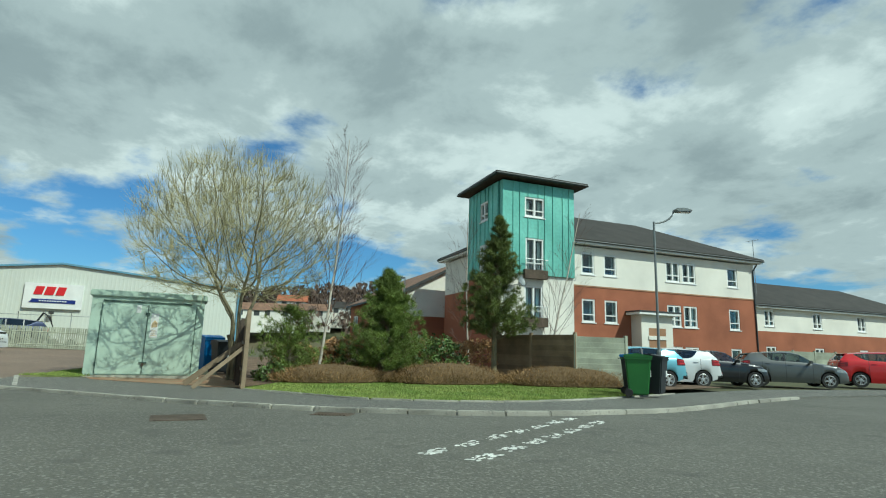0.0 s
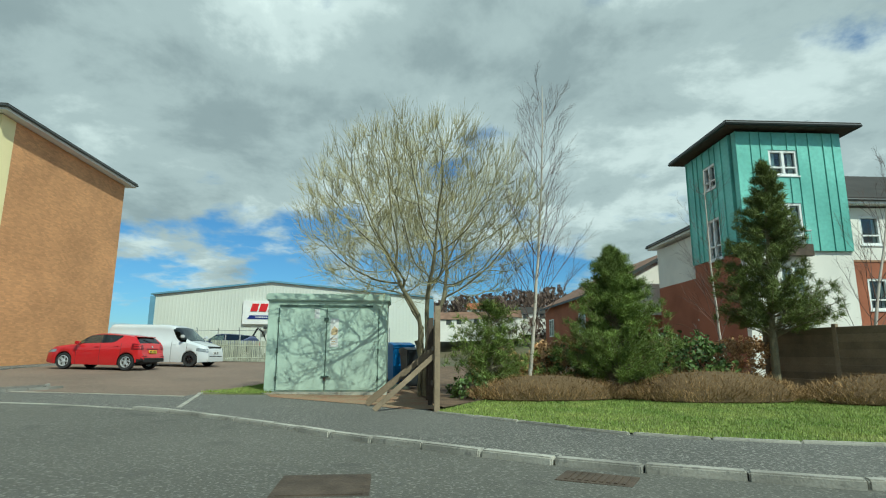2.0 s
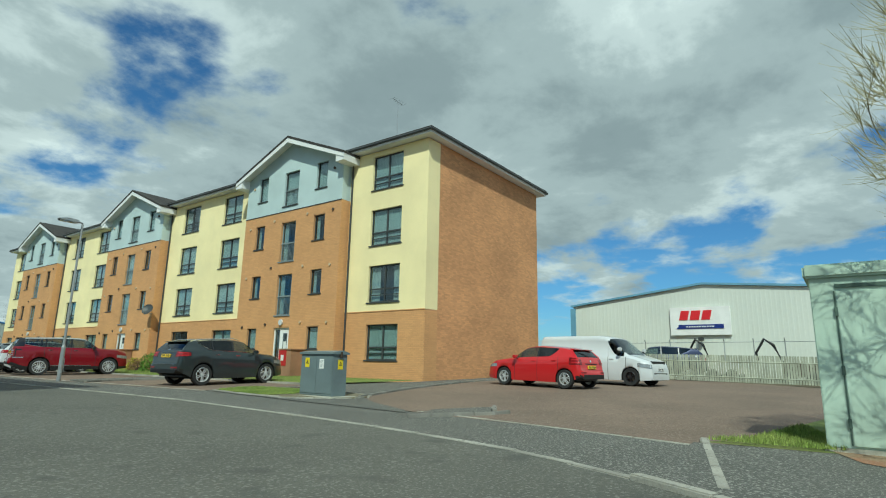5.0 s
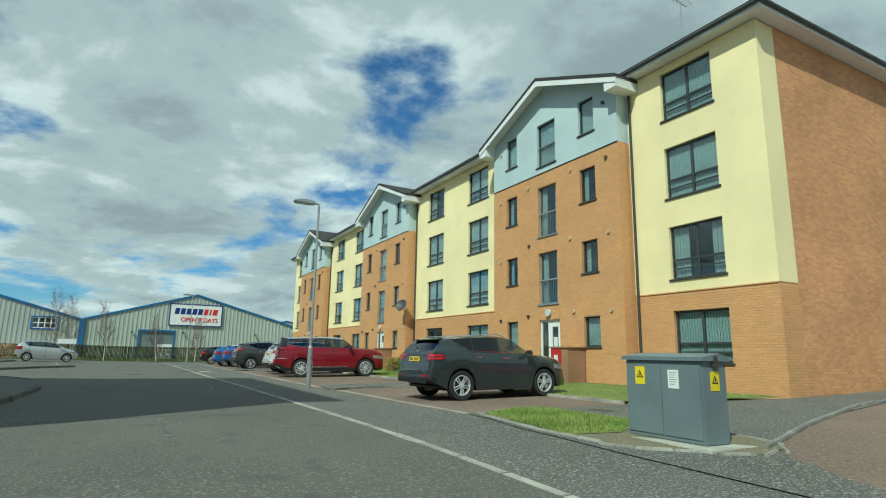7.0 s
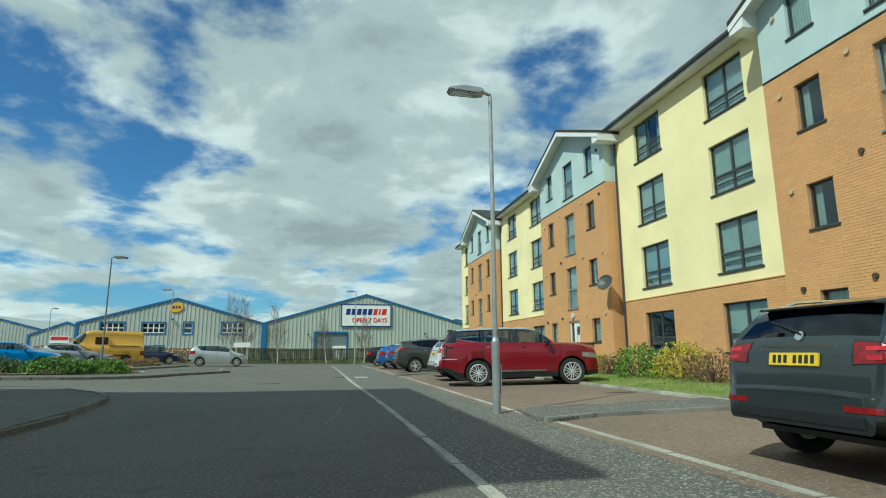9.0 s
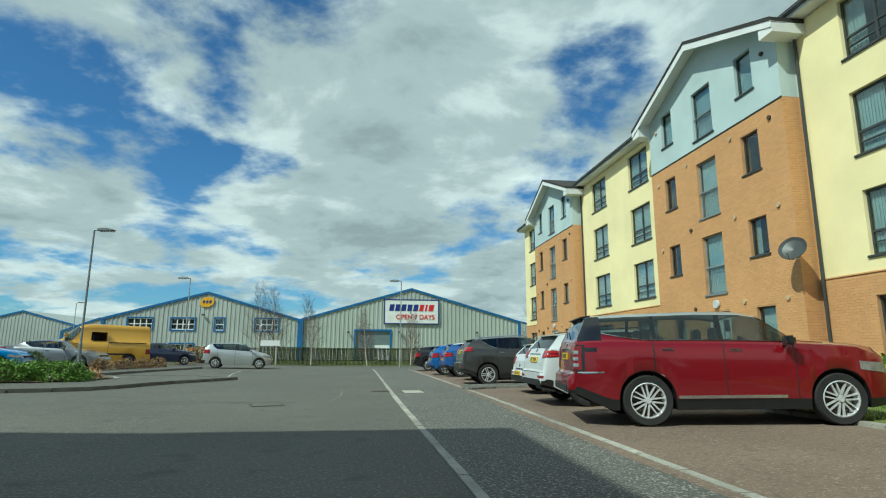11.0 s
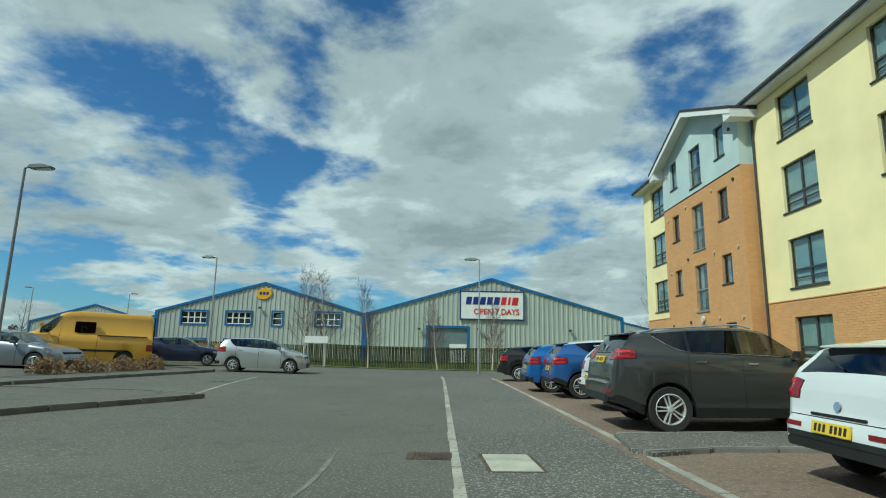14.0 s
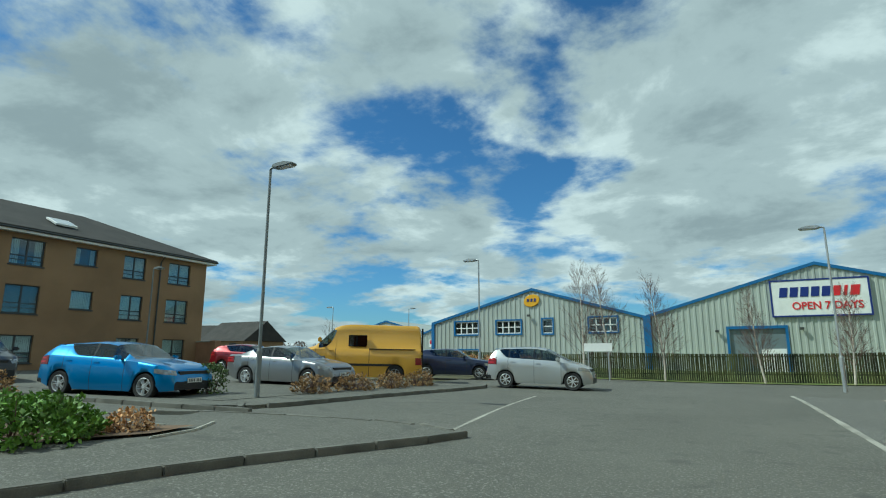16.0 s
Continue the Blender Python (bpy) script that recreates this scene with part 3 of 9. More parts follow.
BAYKERB = [(-30, 18.3), (-13.93, 19.53), (-12.66, 20.37), (-12.14, 25.02), (-11.48, 30.09), (-11.96, 31.04), (-24.85, 31.81)]
sheet("pavement", [(-24, 18.5), (-13.93, 19.63), (-12.66, 20.37), (-12.14, 25.02), (-11.48, 30.09), (-11.96, 31.04), (-24.85, 31.81)], 0.08, M_ASPHALT, "footway before the western parking bays", "pavement", thick=0.15)
sheet("parking_bays", [(-14.02, 20.64), (-13.26, 30.82), (-40.38, 31.58), (-40, 19)], 0.09, M_ASPHALT, "asphalt parking bays on the west side", "paving")

kerb_run("kerb", CORNER[:13], 0.075, "pale concrete kerb round the south corner", length=0.78)
kerb_run("kerb", [p for p in WEST if p[1] > -20] , 0.1, "weathered kerb on the west corner", mat=M_KERB_DARK)
kerb_run("kerb", ISLAND[:-1], 0.105, "dark weathered kerb round the island", mat=M_KERB_DARK)
kerb_run("kerb", BAYKERB[:-1], 0.1, "kerb along the western bays", mat=M_KERB_DARK)
kerb_run("kerb", FRONT[:12], 0.012, "flush pale concrete kerb between road and footway", width=0.13)
kerb_run("kerb", FRONT[11:], 0.058, "low pale concrete kerb towards the south corner", width=0.14)
kerb_run("kerb", BAYS[:8], 0.016, "flush pale kerb between footway and parking bays", width=0.14)
kerb_run("kerb", [(1.36, -18.96), (1.07, -22.14), (0.77, -24.26)], 0.016, "flush pale kerb at the court's mouth", width=0.1)
kerb_run("kerb", [(-2.23, -25.2), (0.71, -24.47)], 0.062, "dropped concrete kerb beside the court", width=0.12, length=0.6)
kerb_run("kerb", [(5.43, -11.18), (5.35, 31.23)], 0.075, "raised kerb before the grass strip")
kerb_run("kerb", ISLET, 0.05, "low concrete edging round the grass triangle", width=0.055, length=0.45)
sheet("build_out", [(0.45, -19.5), (1.95, -20.33), (2.85, -19.82), (1.6, -19.25)], 0.055, M_FOOTWAY, "low asphalt nose at the mouth of the court", "pavement", thick=0.1)
kerb_run("kerb", [(0.4, -19.52), (1.2, -19.97), (1.98, -20.38), (2.45, -20.12), (2.9, -19.85)], 0.07, "low weathered kerb of the court's nose", width=0.09, length=0.45, mat=M_KERB_GREY)
kerb_run("kerb", [(2.7, -16.0), (6.8, -14.65), (12, -13.65), (25.74, -13.25)], 0.06, "low kerb between path and court", width=0.09, mat=M_KERB_GREY)
kerb_run("kerb", VERGE, 0.09, "thin concrete edging round the grass verge", width=0.06)
kerb_run("kerb", [(-10.25, 16.18), (-10.68, 17.27), (-13.18, 16.61), (-22, 15.8)], 0.12, "thin edging round the planting bed", width=0.06)


def bay_nose(x, y):
    """A low kerbed build-out between two groups of bays: a pointed nose that widens towards the grass."""
    rim = [(x + 4.5, y - 0.55), (x + 2.2, y - 0.5), (x + 1.0, y - 0.52), (x + 0.1, y - 0.85)]
    sheet("build_out", [(x + 4.5, y + 0.9), (x + 0.1, y + 0.75), (x - 0.05, y - 0.5), (x + 0.1, y - 0.85), (x + 1.0, y - 0.52), (x + 2.2, y - 0.5), (x + 4.5, y - 0.55)], 0.06, M_FOOTWAY, "narrow asphalt build-out between parking bays", "pavement", thick=0.1)
    kerb_run("kerb", rim, 0.075, "low weathered concrete kerb of a build-out", width=0.1, mat=M_KERB_GREY)
    kerb_run("kerb", [(x + 0.15, y + 0.78), (x + 4.5, y + 0.93)], 0.07, "low weathered concrete kerb of a build-out", width=0.08, mat=M_KERB_GREY)


bay_nose(1.16, -3.1)
bay_nose(1.09, 13.88)


def iron_cover(x, y, w, d, ang, mat, label, name="manhole_cover", grate=False):
    ob = thing(name, pose(x, y, gz(x, y) + 0.008, 0, 0, ang), label, "manhole cover" if not grate else "drain", kind="")
    part("rim", boxed(-w / 2 - 0.05, -d / 2 - 0.05, -0.05, w / 2 + 0.05, d / 2 + 0.05, 0.0, bevel=0.004), M_IRON, ob)
    if grate:
        n = 9
        for i in range(n):
            cx = -w / 2 + w * (i + 0.5) / n
            part("bar", boxed(cx - w / n * 0.28, -d / 2, -0.01, cx + w / n * 0.28, d / 2, 0.008, bevel=0.002), mat, ob)
    else:
        part("lid", boxed(-w / 2, -d / 2, -0.01, w / 2, d / 2, 0.006, bevel=0.003), mat, ob)
    return ob


iron_cover(-8.12, -28.6, 0.64, 0.6, 3, M_IRON, "rusty manhole cover set in the road")
iron_cover(-7.95, -30.75, 0.5, 0.3, 60, M_IRON, "iron gully grate beside the kerb", "drain_grate", grate=True)
iron_cover(-1.46, 12.94, 0.5, 0.36, 0, M_IRON, "iron gully grate beside the flush kerb", "drain_grate", grate=True)
iron_cover(-0.56, 12.62, 0.55, 0.95, 3, M_PATCH, "pale concrete-filled inspection cover in the footway", "inspection_cover")
iron_cover(-4.03, 8.9, 0.6, 0.6, 15, M_ASPHALT, "asphalt-filled manhole cover in the road")
iron_cover(4.46, -11.95, 1.1, 0.5, 0, M_IRON, "rusty cover in the paving")


M_SCUFF = material("pale_scuff", (0.17, 0.168, 0.15), 0.85, vary=0.3, scale=4, fine=60, bump=0.2)


def dashes(pts, n, w, label, mat=None):
    run = thing("road_marking", Matrix(), label, "road marking", kind="structure")
    for i in range(n):
        t = (i + 0.5) / n
        x = pts[0][0] + (pts[1][0] - pts[0][0]) * t
        y = pts[0][1] + (pts[1][1] - pts[0][1]) * t
        a = math.atan2(pts[1][1] - pts[0][1], pts[1][0] - pts[0][0])
        half = math.dist(*pts) / n * 0.33
        # flaked paint: many small scraps inside the dash
        bm = bmesh.new()
        for _ in range(26):
            cx, cy, r = random.uniform(-half, half), random.uniform(-w / 2, w / 2), random.uniform(0.015, 0.055)
            k = random.randint(5, 7)
            bm.faces.new([bm.verts.new((cx + r * random.uniform(0.6, 1.3) * math.cos(2 * math.pi * j / k), cy + 0.6 * r * random.uniform(0.6, 1.3) * math.sin(2 * math.pi * j / k), random.uniform(0.0, 0.002))) for j in range(k)])
        ob = part("dash", bm, mat or M_LINE, run)
        ob.matrix_basis = Matrix.LocRotScale((x, y, gz(x, y) + 0.005), Euler((0, 0, a)), None)


dashes([(-9.1, -34.4), (-11.9, -30.7)], 7, 0.16, "worn white give-way dashes")
dashes([(-9.65, -34.5), (-12.3, -31.0)], 7, 0.16, "worn white give-way dashes")
dashes([(-3.64, -7.85), (-3.62, -12.24)], 3, 0.07, "faded white centre dashes", M_SCUFF)


def scar(pts, w, mat, label, name="road_seam"):
    bm = bmesh.new()
    prev = None
    for i, (x, y) in enumerate(pts):
        q = pts[min(i + 1, len(pts) - 1)]
        o = pts[max(i - 1, 0)]
        a = math.atan2(q[1] - o[1], q[0] - o[0]) + math.pi / 2
        ww = w * random.uniform(0.6, 1.2)
        row = [bm.verts.new((x + s * ww * math.cos(a), y + s * ww * math.sin(a), gz(x, y) + 0.004)) for s in (-0.5, 0.5)]
        if prev:
            bm.faces.new((prev[0], prev[1], row[1], row[0]))
        prev = row
    bmesh.ops.recalc_face_normals(bm, faces=bm.faces)
    return tagged(part(name, bm, mat), label, "road seam", kind="structure")


M_SEAM = material("tar_seam", (0.05, 0.05, 0.048), 0.7, vary=0.2, scale=4, fine=40, bump=0.2)
scar(curve_pts([(-8, -10.6), (-4.96, -9.72), (-3.52, -9.48), (-1.12, -9.72)]), 0.03, M_SEAM, "dark tar joint across the road")
scar(curve_pts([(-8.21, 8.66), (-5.81, 9.57), (-3.41, 9.47)]), 0.05, M_SCUFF, "pale scuffed joint across the road")
scar(curve_pts([(-2.76, 9.64), (-2.56, 11.38), (-2.64, 13.26)]), 0.05, M_SCUFF, "pale tyre scuff on the road")
scar(curve_pts([(-2.12, -3.21), (-1.82, -1.1), (-1.87, 0.25)]), 0.05, M_SCUFF, "pale tyre scuff on the road")
scar(curve_pts([(-7.4, 19.31), (-8.26, 24.24), (-8.72, 28.21)]), 0.1, M_KERB, "flush pale edging across the side road")


def grass_blades(name, outline, n, h, label, z_off=0.04):
    xs, ys = [p[0] for p in outline], [p[1] for p in outline]
    verts, faces = [], []

    def inside(x, y):
        hit = False
        for i in range(len(outline)):
            (x0, y0), (x1, y1) = outline[i], outline[i - 1]
            if (y0 > y) != (y1 > y) and x < (x1 - x0) * (y - y0) / (y1 - y0) + x0:
                hit = not hit
        return hit
    while len(faces) < n:
        x, y = random.uniform(min(xs), max(xs)), random.uniform(min(ys), max(ys))
        if not inside(x, y):
            continue
        a, hh, w = random.uniform(0, 6.28), h * random.uniform(0.4, 1.2), random.uniform(0.004, 0.009)
        z = gz(x, y) + z_off
        lx, ly = random.uniform(-0.5, 0.5) * hh, random.uniform(-0.5, 0.5) * hh
        k = len(verts)
        verts += [(x - w * math.cos(a), y - w * math.sin(a), z), (x + w * math.cos(a), y + w * math.sin(a), z), (x + lx, y + ly, z + hh)]
        faces.append((k, k + 1, k + 2))
    tagged(part(name, raw_mesh(name, verts, faces), M_BLADE), label, "grass", kind="stuff")


grass_blades("grass", [*[(x + 0.06, y) for x, y in reversed(verge_c)], (0.01, -31.1), (0.32, -34.27), (-0.26, -40.17)], 70000, 0.042, "short mown grass blades on the corner verge", 0.075)
grass_blades("grass", [(1.56, -12.05), (1.69, -11.42), (2.63, -11.01), (3.22, -11.08), (3.26, -13.56), (2.06, -14.27), (1.24, -14.04), (1.34, -13.33)], 14000, 0.05, "short grass blades beside the cabinet", 0.04)
grass_blades("grass", [(5.52, -11), (9.73, -11.97), (9.81, 18.9), (5.64, 19.5)], 45000, 0.06, "short grass blades before the flats", 0.05)
grass_blades("grass", [(0.86, -24.42), (1.46, -24.91), (3.73, -25.35), (1.24, -26.19), (1.02, -25.77)], 5000, 0.07, "rough grass tuft beside the kiosk", 0.09)

# ---- building kit: local x to the right as seen from outside, y inwards, z up ----
def wall_bm(u0, u1, v0, v1, holes, thick):
    """A wall with real openings; holes are (u0, v0, u1, v1)."""
    us = sorted({u0, u1, *[h[0] for h in holes], *[h[2] for h in holes]})
    vs = sorted({v0, v1, *[h[1] for h in holes], *[h[3] for h in holes]})
    us, vs = [u for u in us if u0 <= u <= u1], [v for v in vs if v0 <= v <= v1]
    bm = bmesh.new()
    grid = {}

    def vert(i, j, k):
        if (i, j, k) not in grid:
            grid[i, j, k] = bm.verts.new((us[i], k * thick, vs[j]))
        return grid[i, j, k]

    def solid(i, j):
        if not (0 <= i < len(us) - 1 and 0 <= j < len(vs) - 1):
            return False
        cu, cv = (us[i] + us[i + 1]) / 2, (vs[j] + vs[j + 1]) / 2
        return not any(h[0] < cu < h[2] and h[1] < cv < h[3] for h in holes)
    for i in range(len(us) - 1):
        for j in range(len(vs) - 1):
            if not solid(i, j):
                continue
            for k in (0, 1):
                bm.faces.new([vert(i, j, k), vert(i + 1, j, k), vert(i + 1, j + 1, k), vert(i, j + 1, k)])
            for di, dj, a, b in ((-1, 0, (0, 0), (0, 1)), (1, 0, (1, 0), (1, 1)), (0, -1, (0, 0), (1, 0)), (0, 1, (0, 1), (1, 1))):
                if not solid(i + di, j + dj):
                    p, q = (i + a[0], j + a[1]), (i + b[0], j + b[1])
                    bm.faces.new([vert(*p, 0), vert(*q, 0), vert(*q, 1), vert(*p, 1)])
    bmesh.ops.recalc_face_normals(bm, faces=bm.faces)
    return bm


def brick_mesh(u0, u1, v0, v1, holes, proud=0.006, skip=None, length=0.225, course=0.075):
    """Stretcher-bond bricks standing proud of the mortar, as one mesh; skip(u, v) leaves bricks to be built singly."""
    verts, faces, single = [], [], []
    n, m = int((v1 - v0) / course), int((u1 - u0) / length) + 2
    for j in range(n):
        v = v0 + j * course
        for i in range(-1, m):
            a = u0 + (i + 0.5 * (j % 2)) * length
            b = a + length - 0.01
            a, b, top = max(a, u0), min(b, u1), v + course - 0.01
            if b - a < 0.04:
                continue
            cut = False
            for h in holes:
                if h[1] - 0.03 < v + 0.033 < h[3] + 0.03 and a < h[2] and b > h[0]:
                    if a < h[0] - 0.04:
                        b = h[0]
                    elif b > h[2] + 0.04:
                        a = h[2]
                    else:
                        cut = True
            if cut:
                continue
            if skip and skip((a + b) / 2, v) and b - a > 0.2:
                single.append((a, v))
                continue
            k, p = len(verts), proud + random.uniform(-0.002, 0.002)
            verts += [(a, 0, v), (b, 0, v), (b, 0, top), (a, 0, top), (a, -p, v), (b, -p, v), (b, -p, top), (a, -p, top)]
            faces += [(k + 4, k + 5, k + 6, k + 7), (k, k + 1, k + 5, k + 4), (k + 1, k + 2, k + 6, k + 5), (k + 2, k + 3, k + 7, k + 6), (k + 3, k, k + 4, k + 7)]
    return raw_mesh("brickwork", verts, faces), single


def placed(ob, base, m):
    ob.matrix_basis = base.inverted() @ m
    return ob


@shared
def window_meshes(key, w, h, style):
    """The parts of one window, its lower left corner at the origin of the opening."""
    f = 0.055 if style != "white" else 0.105
    d0, d1 = (0.10, 0.16) if style != "white" else (0.03, 0.16)
    fr = bmesh.new()
    for a in ((0, 0, w, f), (0, h - f, w, h), (0, f, f, h - f), (w - f, f, w, h - f)):
        box(fr, a[0], d0, a[1], a[2], d1, a[3], bevel=0.004)
    bars, panes = bmesh.new(), []
    if style == "double":
        split, tr = w * 0.5, h * 0.36
        box(bars, split - 0.04, d0 + 0.004, f, split + 0.04, d1, h - f)
        box(bars, f, d0 + 0.002, tr - 0.03, w - f, d1, tr + 0.03)
        box(bars, f, d0 + 0.002, tr * 0.55 - 0.02, w - f, d1, tr * 0.55 + 0.015)
        panes = [(f, f, split - 0.04, h - f), (split + 0.04, f, w - f, h - f)]
    elif style == "tall":
        tr = h * 0.47
        box(bars, f, d0 + 0.002, tr - 0.025, w - f, d1, tr + 0.025)
        panes = [(f, f, w - f, tr), (f, tr, w - f, h - f)]
    elif style == "white":
        tr = h * 0.33
        box(bars, f, d0 - 0.01, tr - 0.03, w - f, d1, tr + 0.03)
        if w > 0.95:
            box(bars, w / 2 - 0.06, d0 - 0.012, f, w / 2 + 0.06, d1, h - f)
        panes = [(f, f, w - f, h - f)]
    else:
        panes = [(f, f, w - f, h - f)]
    panes = [mesh_of(boxed(a, 0.125, b, c, 0.135, d), "pane") for a, b, c, d in panes]
    bmesh.ops.remove_doubles(fr, verts=fr.verts, dist=1e-6)
    sill = boxed(-0.06, -0.05, -0.06, w + 0.06, 0.12, 0.0, bevel=0.008)
    room = bmesh.new()
    box(room, -0.3, 0.3, -0.3, w + 0.3, 1.5, h + 0.2)
    bmesh.ops.reverse_faces(room, faces=room.faces)
    bmesh.ops.delete(room, geom=[q for q in room.faces if abs(q.calc_center_median().y - 0.3) < 1e-3], context="FACES")
    blind = bmesh.new()
    for i in range(int(w / 0.09)):
        box(blind, f + i * 0.09, 0.19, h * 0.02, f + i * 0.09 + 0.075, 0.2, h - f, m=None)
    curtains = []
    for a, b in ((f, w * 0.3), (w * 0.74, w - f)):
        cu = bmesh.new()
        n = 14
        row = [[cu.verts.new((a + (b - a) * i / n, 0.21 + 0.022 * math.sin(i * 1.9), z)) for i in range(n + 1)] for z in (f, h - f)]
        for i in range(n):
            cu.faces.new((row[0][i], row[0][i + 1], row[1][i + 1], row[1][i]))
        curtains.append(mesh_of(cu, "curtain"))
    rails = bmesh.new()
    if style == "tall":
        tube(rails, [(0.0, 0.06, h * 0.45), (w, 0.06, h * 0.45)], 0.02, 6)
    out = {"frame": mesh_of(fr, "window"), "bars": mesh_of(bars, "bars"), "panes": panes, "sill": mesh_of(sill, "sill"), "room": mesh_of(room, "room"), "blind": mesh_of(blind, "blind"), "rails": mesh_of(rails, "rails") if style == "tall" else None, "curtains": curtains}
    return out


@shared
def baluster_mesh(key, h):
    me = mesh_of(tubed([(0, 0, 0), (0, 0, h - 0.05)], 0.008, 6), "baluster")
    me.materials.append(M_FRAME_GREY)
    return me


DRESS = random.Random(12)
M_CURTAIN = material("pale_curtain", (0.62, 0.64, 0.60), 0.85, vary=0.12, scale=3, fine=25, bump=0.1)


def add_window(parent, base, m, w, h, style, frame_mat, blind=0, sill_mat=None):
    w, h = round(w, 2), round(h, 2)
    k = window_meshes(f"{w}{h}{style}", w, h, style)
    ob = placed(part("window", framed(f"{w}{h}{style}{frame_mat.name}", k["frame"], frame_mat), frame_mat, parent), base, m)
    part("glazing_bar", framed(f"b{w}{h}{style}{frame_mat.name}", k["bars"], frame_mat), frame_mat, ob)
    for p in k["panes"]:
        part("pane", p, M_GLASS, ob)
    part("sill", framed(f"s{w}{h}{style}{(sill_mat or frame_mat).name}", k["sill"], sill_mat or frame_mat), sill_mat or frame_mat, ob)
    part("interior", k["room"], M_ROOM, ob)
    pick = DRESS.random()
    if blind or (pick < 0.4 and style in ("double", "tall")):
        part("blind", k["blind"], M_BLIND, ob, "pale vertical blind")
    elif pick < 0.85 and w > 0.7:
        for c in k["curtains"]:
            part("curtain", c, M_CURTAIN, ob, "pale gathered curtain")
    if k["rails"]:
        part("guard_rail", framed(f"r{w}{h}{frame_mat.name}", k["rails"], M_FRAME_GREY), M_FRAME_GREY, ob)
        for i in range(int(w / 0.1)):
            part("baluster", baluster_mesh("b", round(h * 0.45, 3)), M_FRAME_GREY, ob).matrix_basis = Matrix.Translation((0.105 + i * 0.1, 0.06, 0.05))
    return ob


@shared
def framed(key, me, mat):
    c = me.copy()
    c.materials.clear()
    c.materials.append(mat)
    return c


def hip_roof(x0, y0, x1, y1, z, rise, over, fascia=0.22):
    """A hipped roof slab with its ridge along the longer side; returns the tiled roof, the fascia and the soffit."""
    x0, y0, x1, y1 = x0 - over, y0 - over, x1 + over, y1 + over
    half = min(x1 - x0, y1 - y0) / 2
    if y1 - y0 > x1 - x0:
        ra, rb = (x0 + half, y0 + half), (x0 + half, y1 - half)
    else:
        ra, rb = (x0 + half, y0 + half), (x1 - half, y0 + half)
    bm = bmesh.new()
    c = [bm.verts.new((*p, z)) for p in ((x0, y0), (x1, y0), (x1, y1), (x0, y1))]
    low = [bm.verts.new((v.co.x, v.co.y, z - 0.07)) for v in c]
    a, b = bm.verts.new((*ra, z + rise)), bm.verts.new((*rb, z + rise))
    if y1 - y0 > x1 - x0:
        fs = ((c[0], c[1], a), (c[1], c[2], b, a), (c[2], c[3], b), (c[3], c[0], a, b))
    else:
        fs = ((c[0], c[1], b, a), (c[1], c[2], b), (c[2], c[3], a, b), (c[3], c[0], a))
    for f in fs:
        bm.faces.new(f)
    for i in range(4):
        bm.faces.new((c[i], low[i], low[(i + 1) % 4], c[(i + 1) % 4]))
    bm.faces.new(low)
    bmesh.ops.recalc_face_normals(bm, faces=bm.faces)
    fa = bmesh.new()
    g = 0.05
    for q in ((x0 + g, y0 + g, x1 - g, y0 + g + 0.03), (x0 + g, y1 - g - 0.03, x1 - g, y1 - g), (x0 + g, y0 + g + 0.03, x0 + g + 0.03, y1 - g - 0.03), (x1 - g - 0.03, y0 + g + 0.03, x1 - g, y1 - g - 0.03)):
        box(fa, q[0], q[1], z - 0.07 - fascia, q[2], q[3], z - 0.072)
    so = boxed(x0 + g + 0.031, y0 + g + 0.031, z - 0.05 - fascia, x1 - g - 0.031, y1 - g - 0.031, z - 0.03 - fascia)
    gutter = bmesh.new()
    for p, q in (((x0, y0), (x1, y0)), ((x1, y0), (x1, y1)), ((x1, y1), (x0, y1)), ((x0, y1), (x0, y0))):
        tube(gutter, [(*p, z - 0.12), (*q, z - 0.12)], 0.06, 6)
    return bm, fa, so, gutter


# ---- the four-storey flats ----
FX, BX = 10.43, 9.87
YS = (-11.96, -7.2, 0.4, 9.7, 17.3, 26.6, 34.2, 38.7)   # ends of the sections along the street
ROWS = ((1.02, 2.56), (3.55, 5.22), (6.16, 7.85), (8.82, 10.48))
FLATS_Z = gz(FX, 0)
DEPTH = 10.28


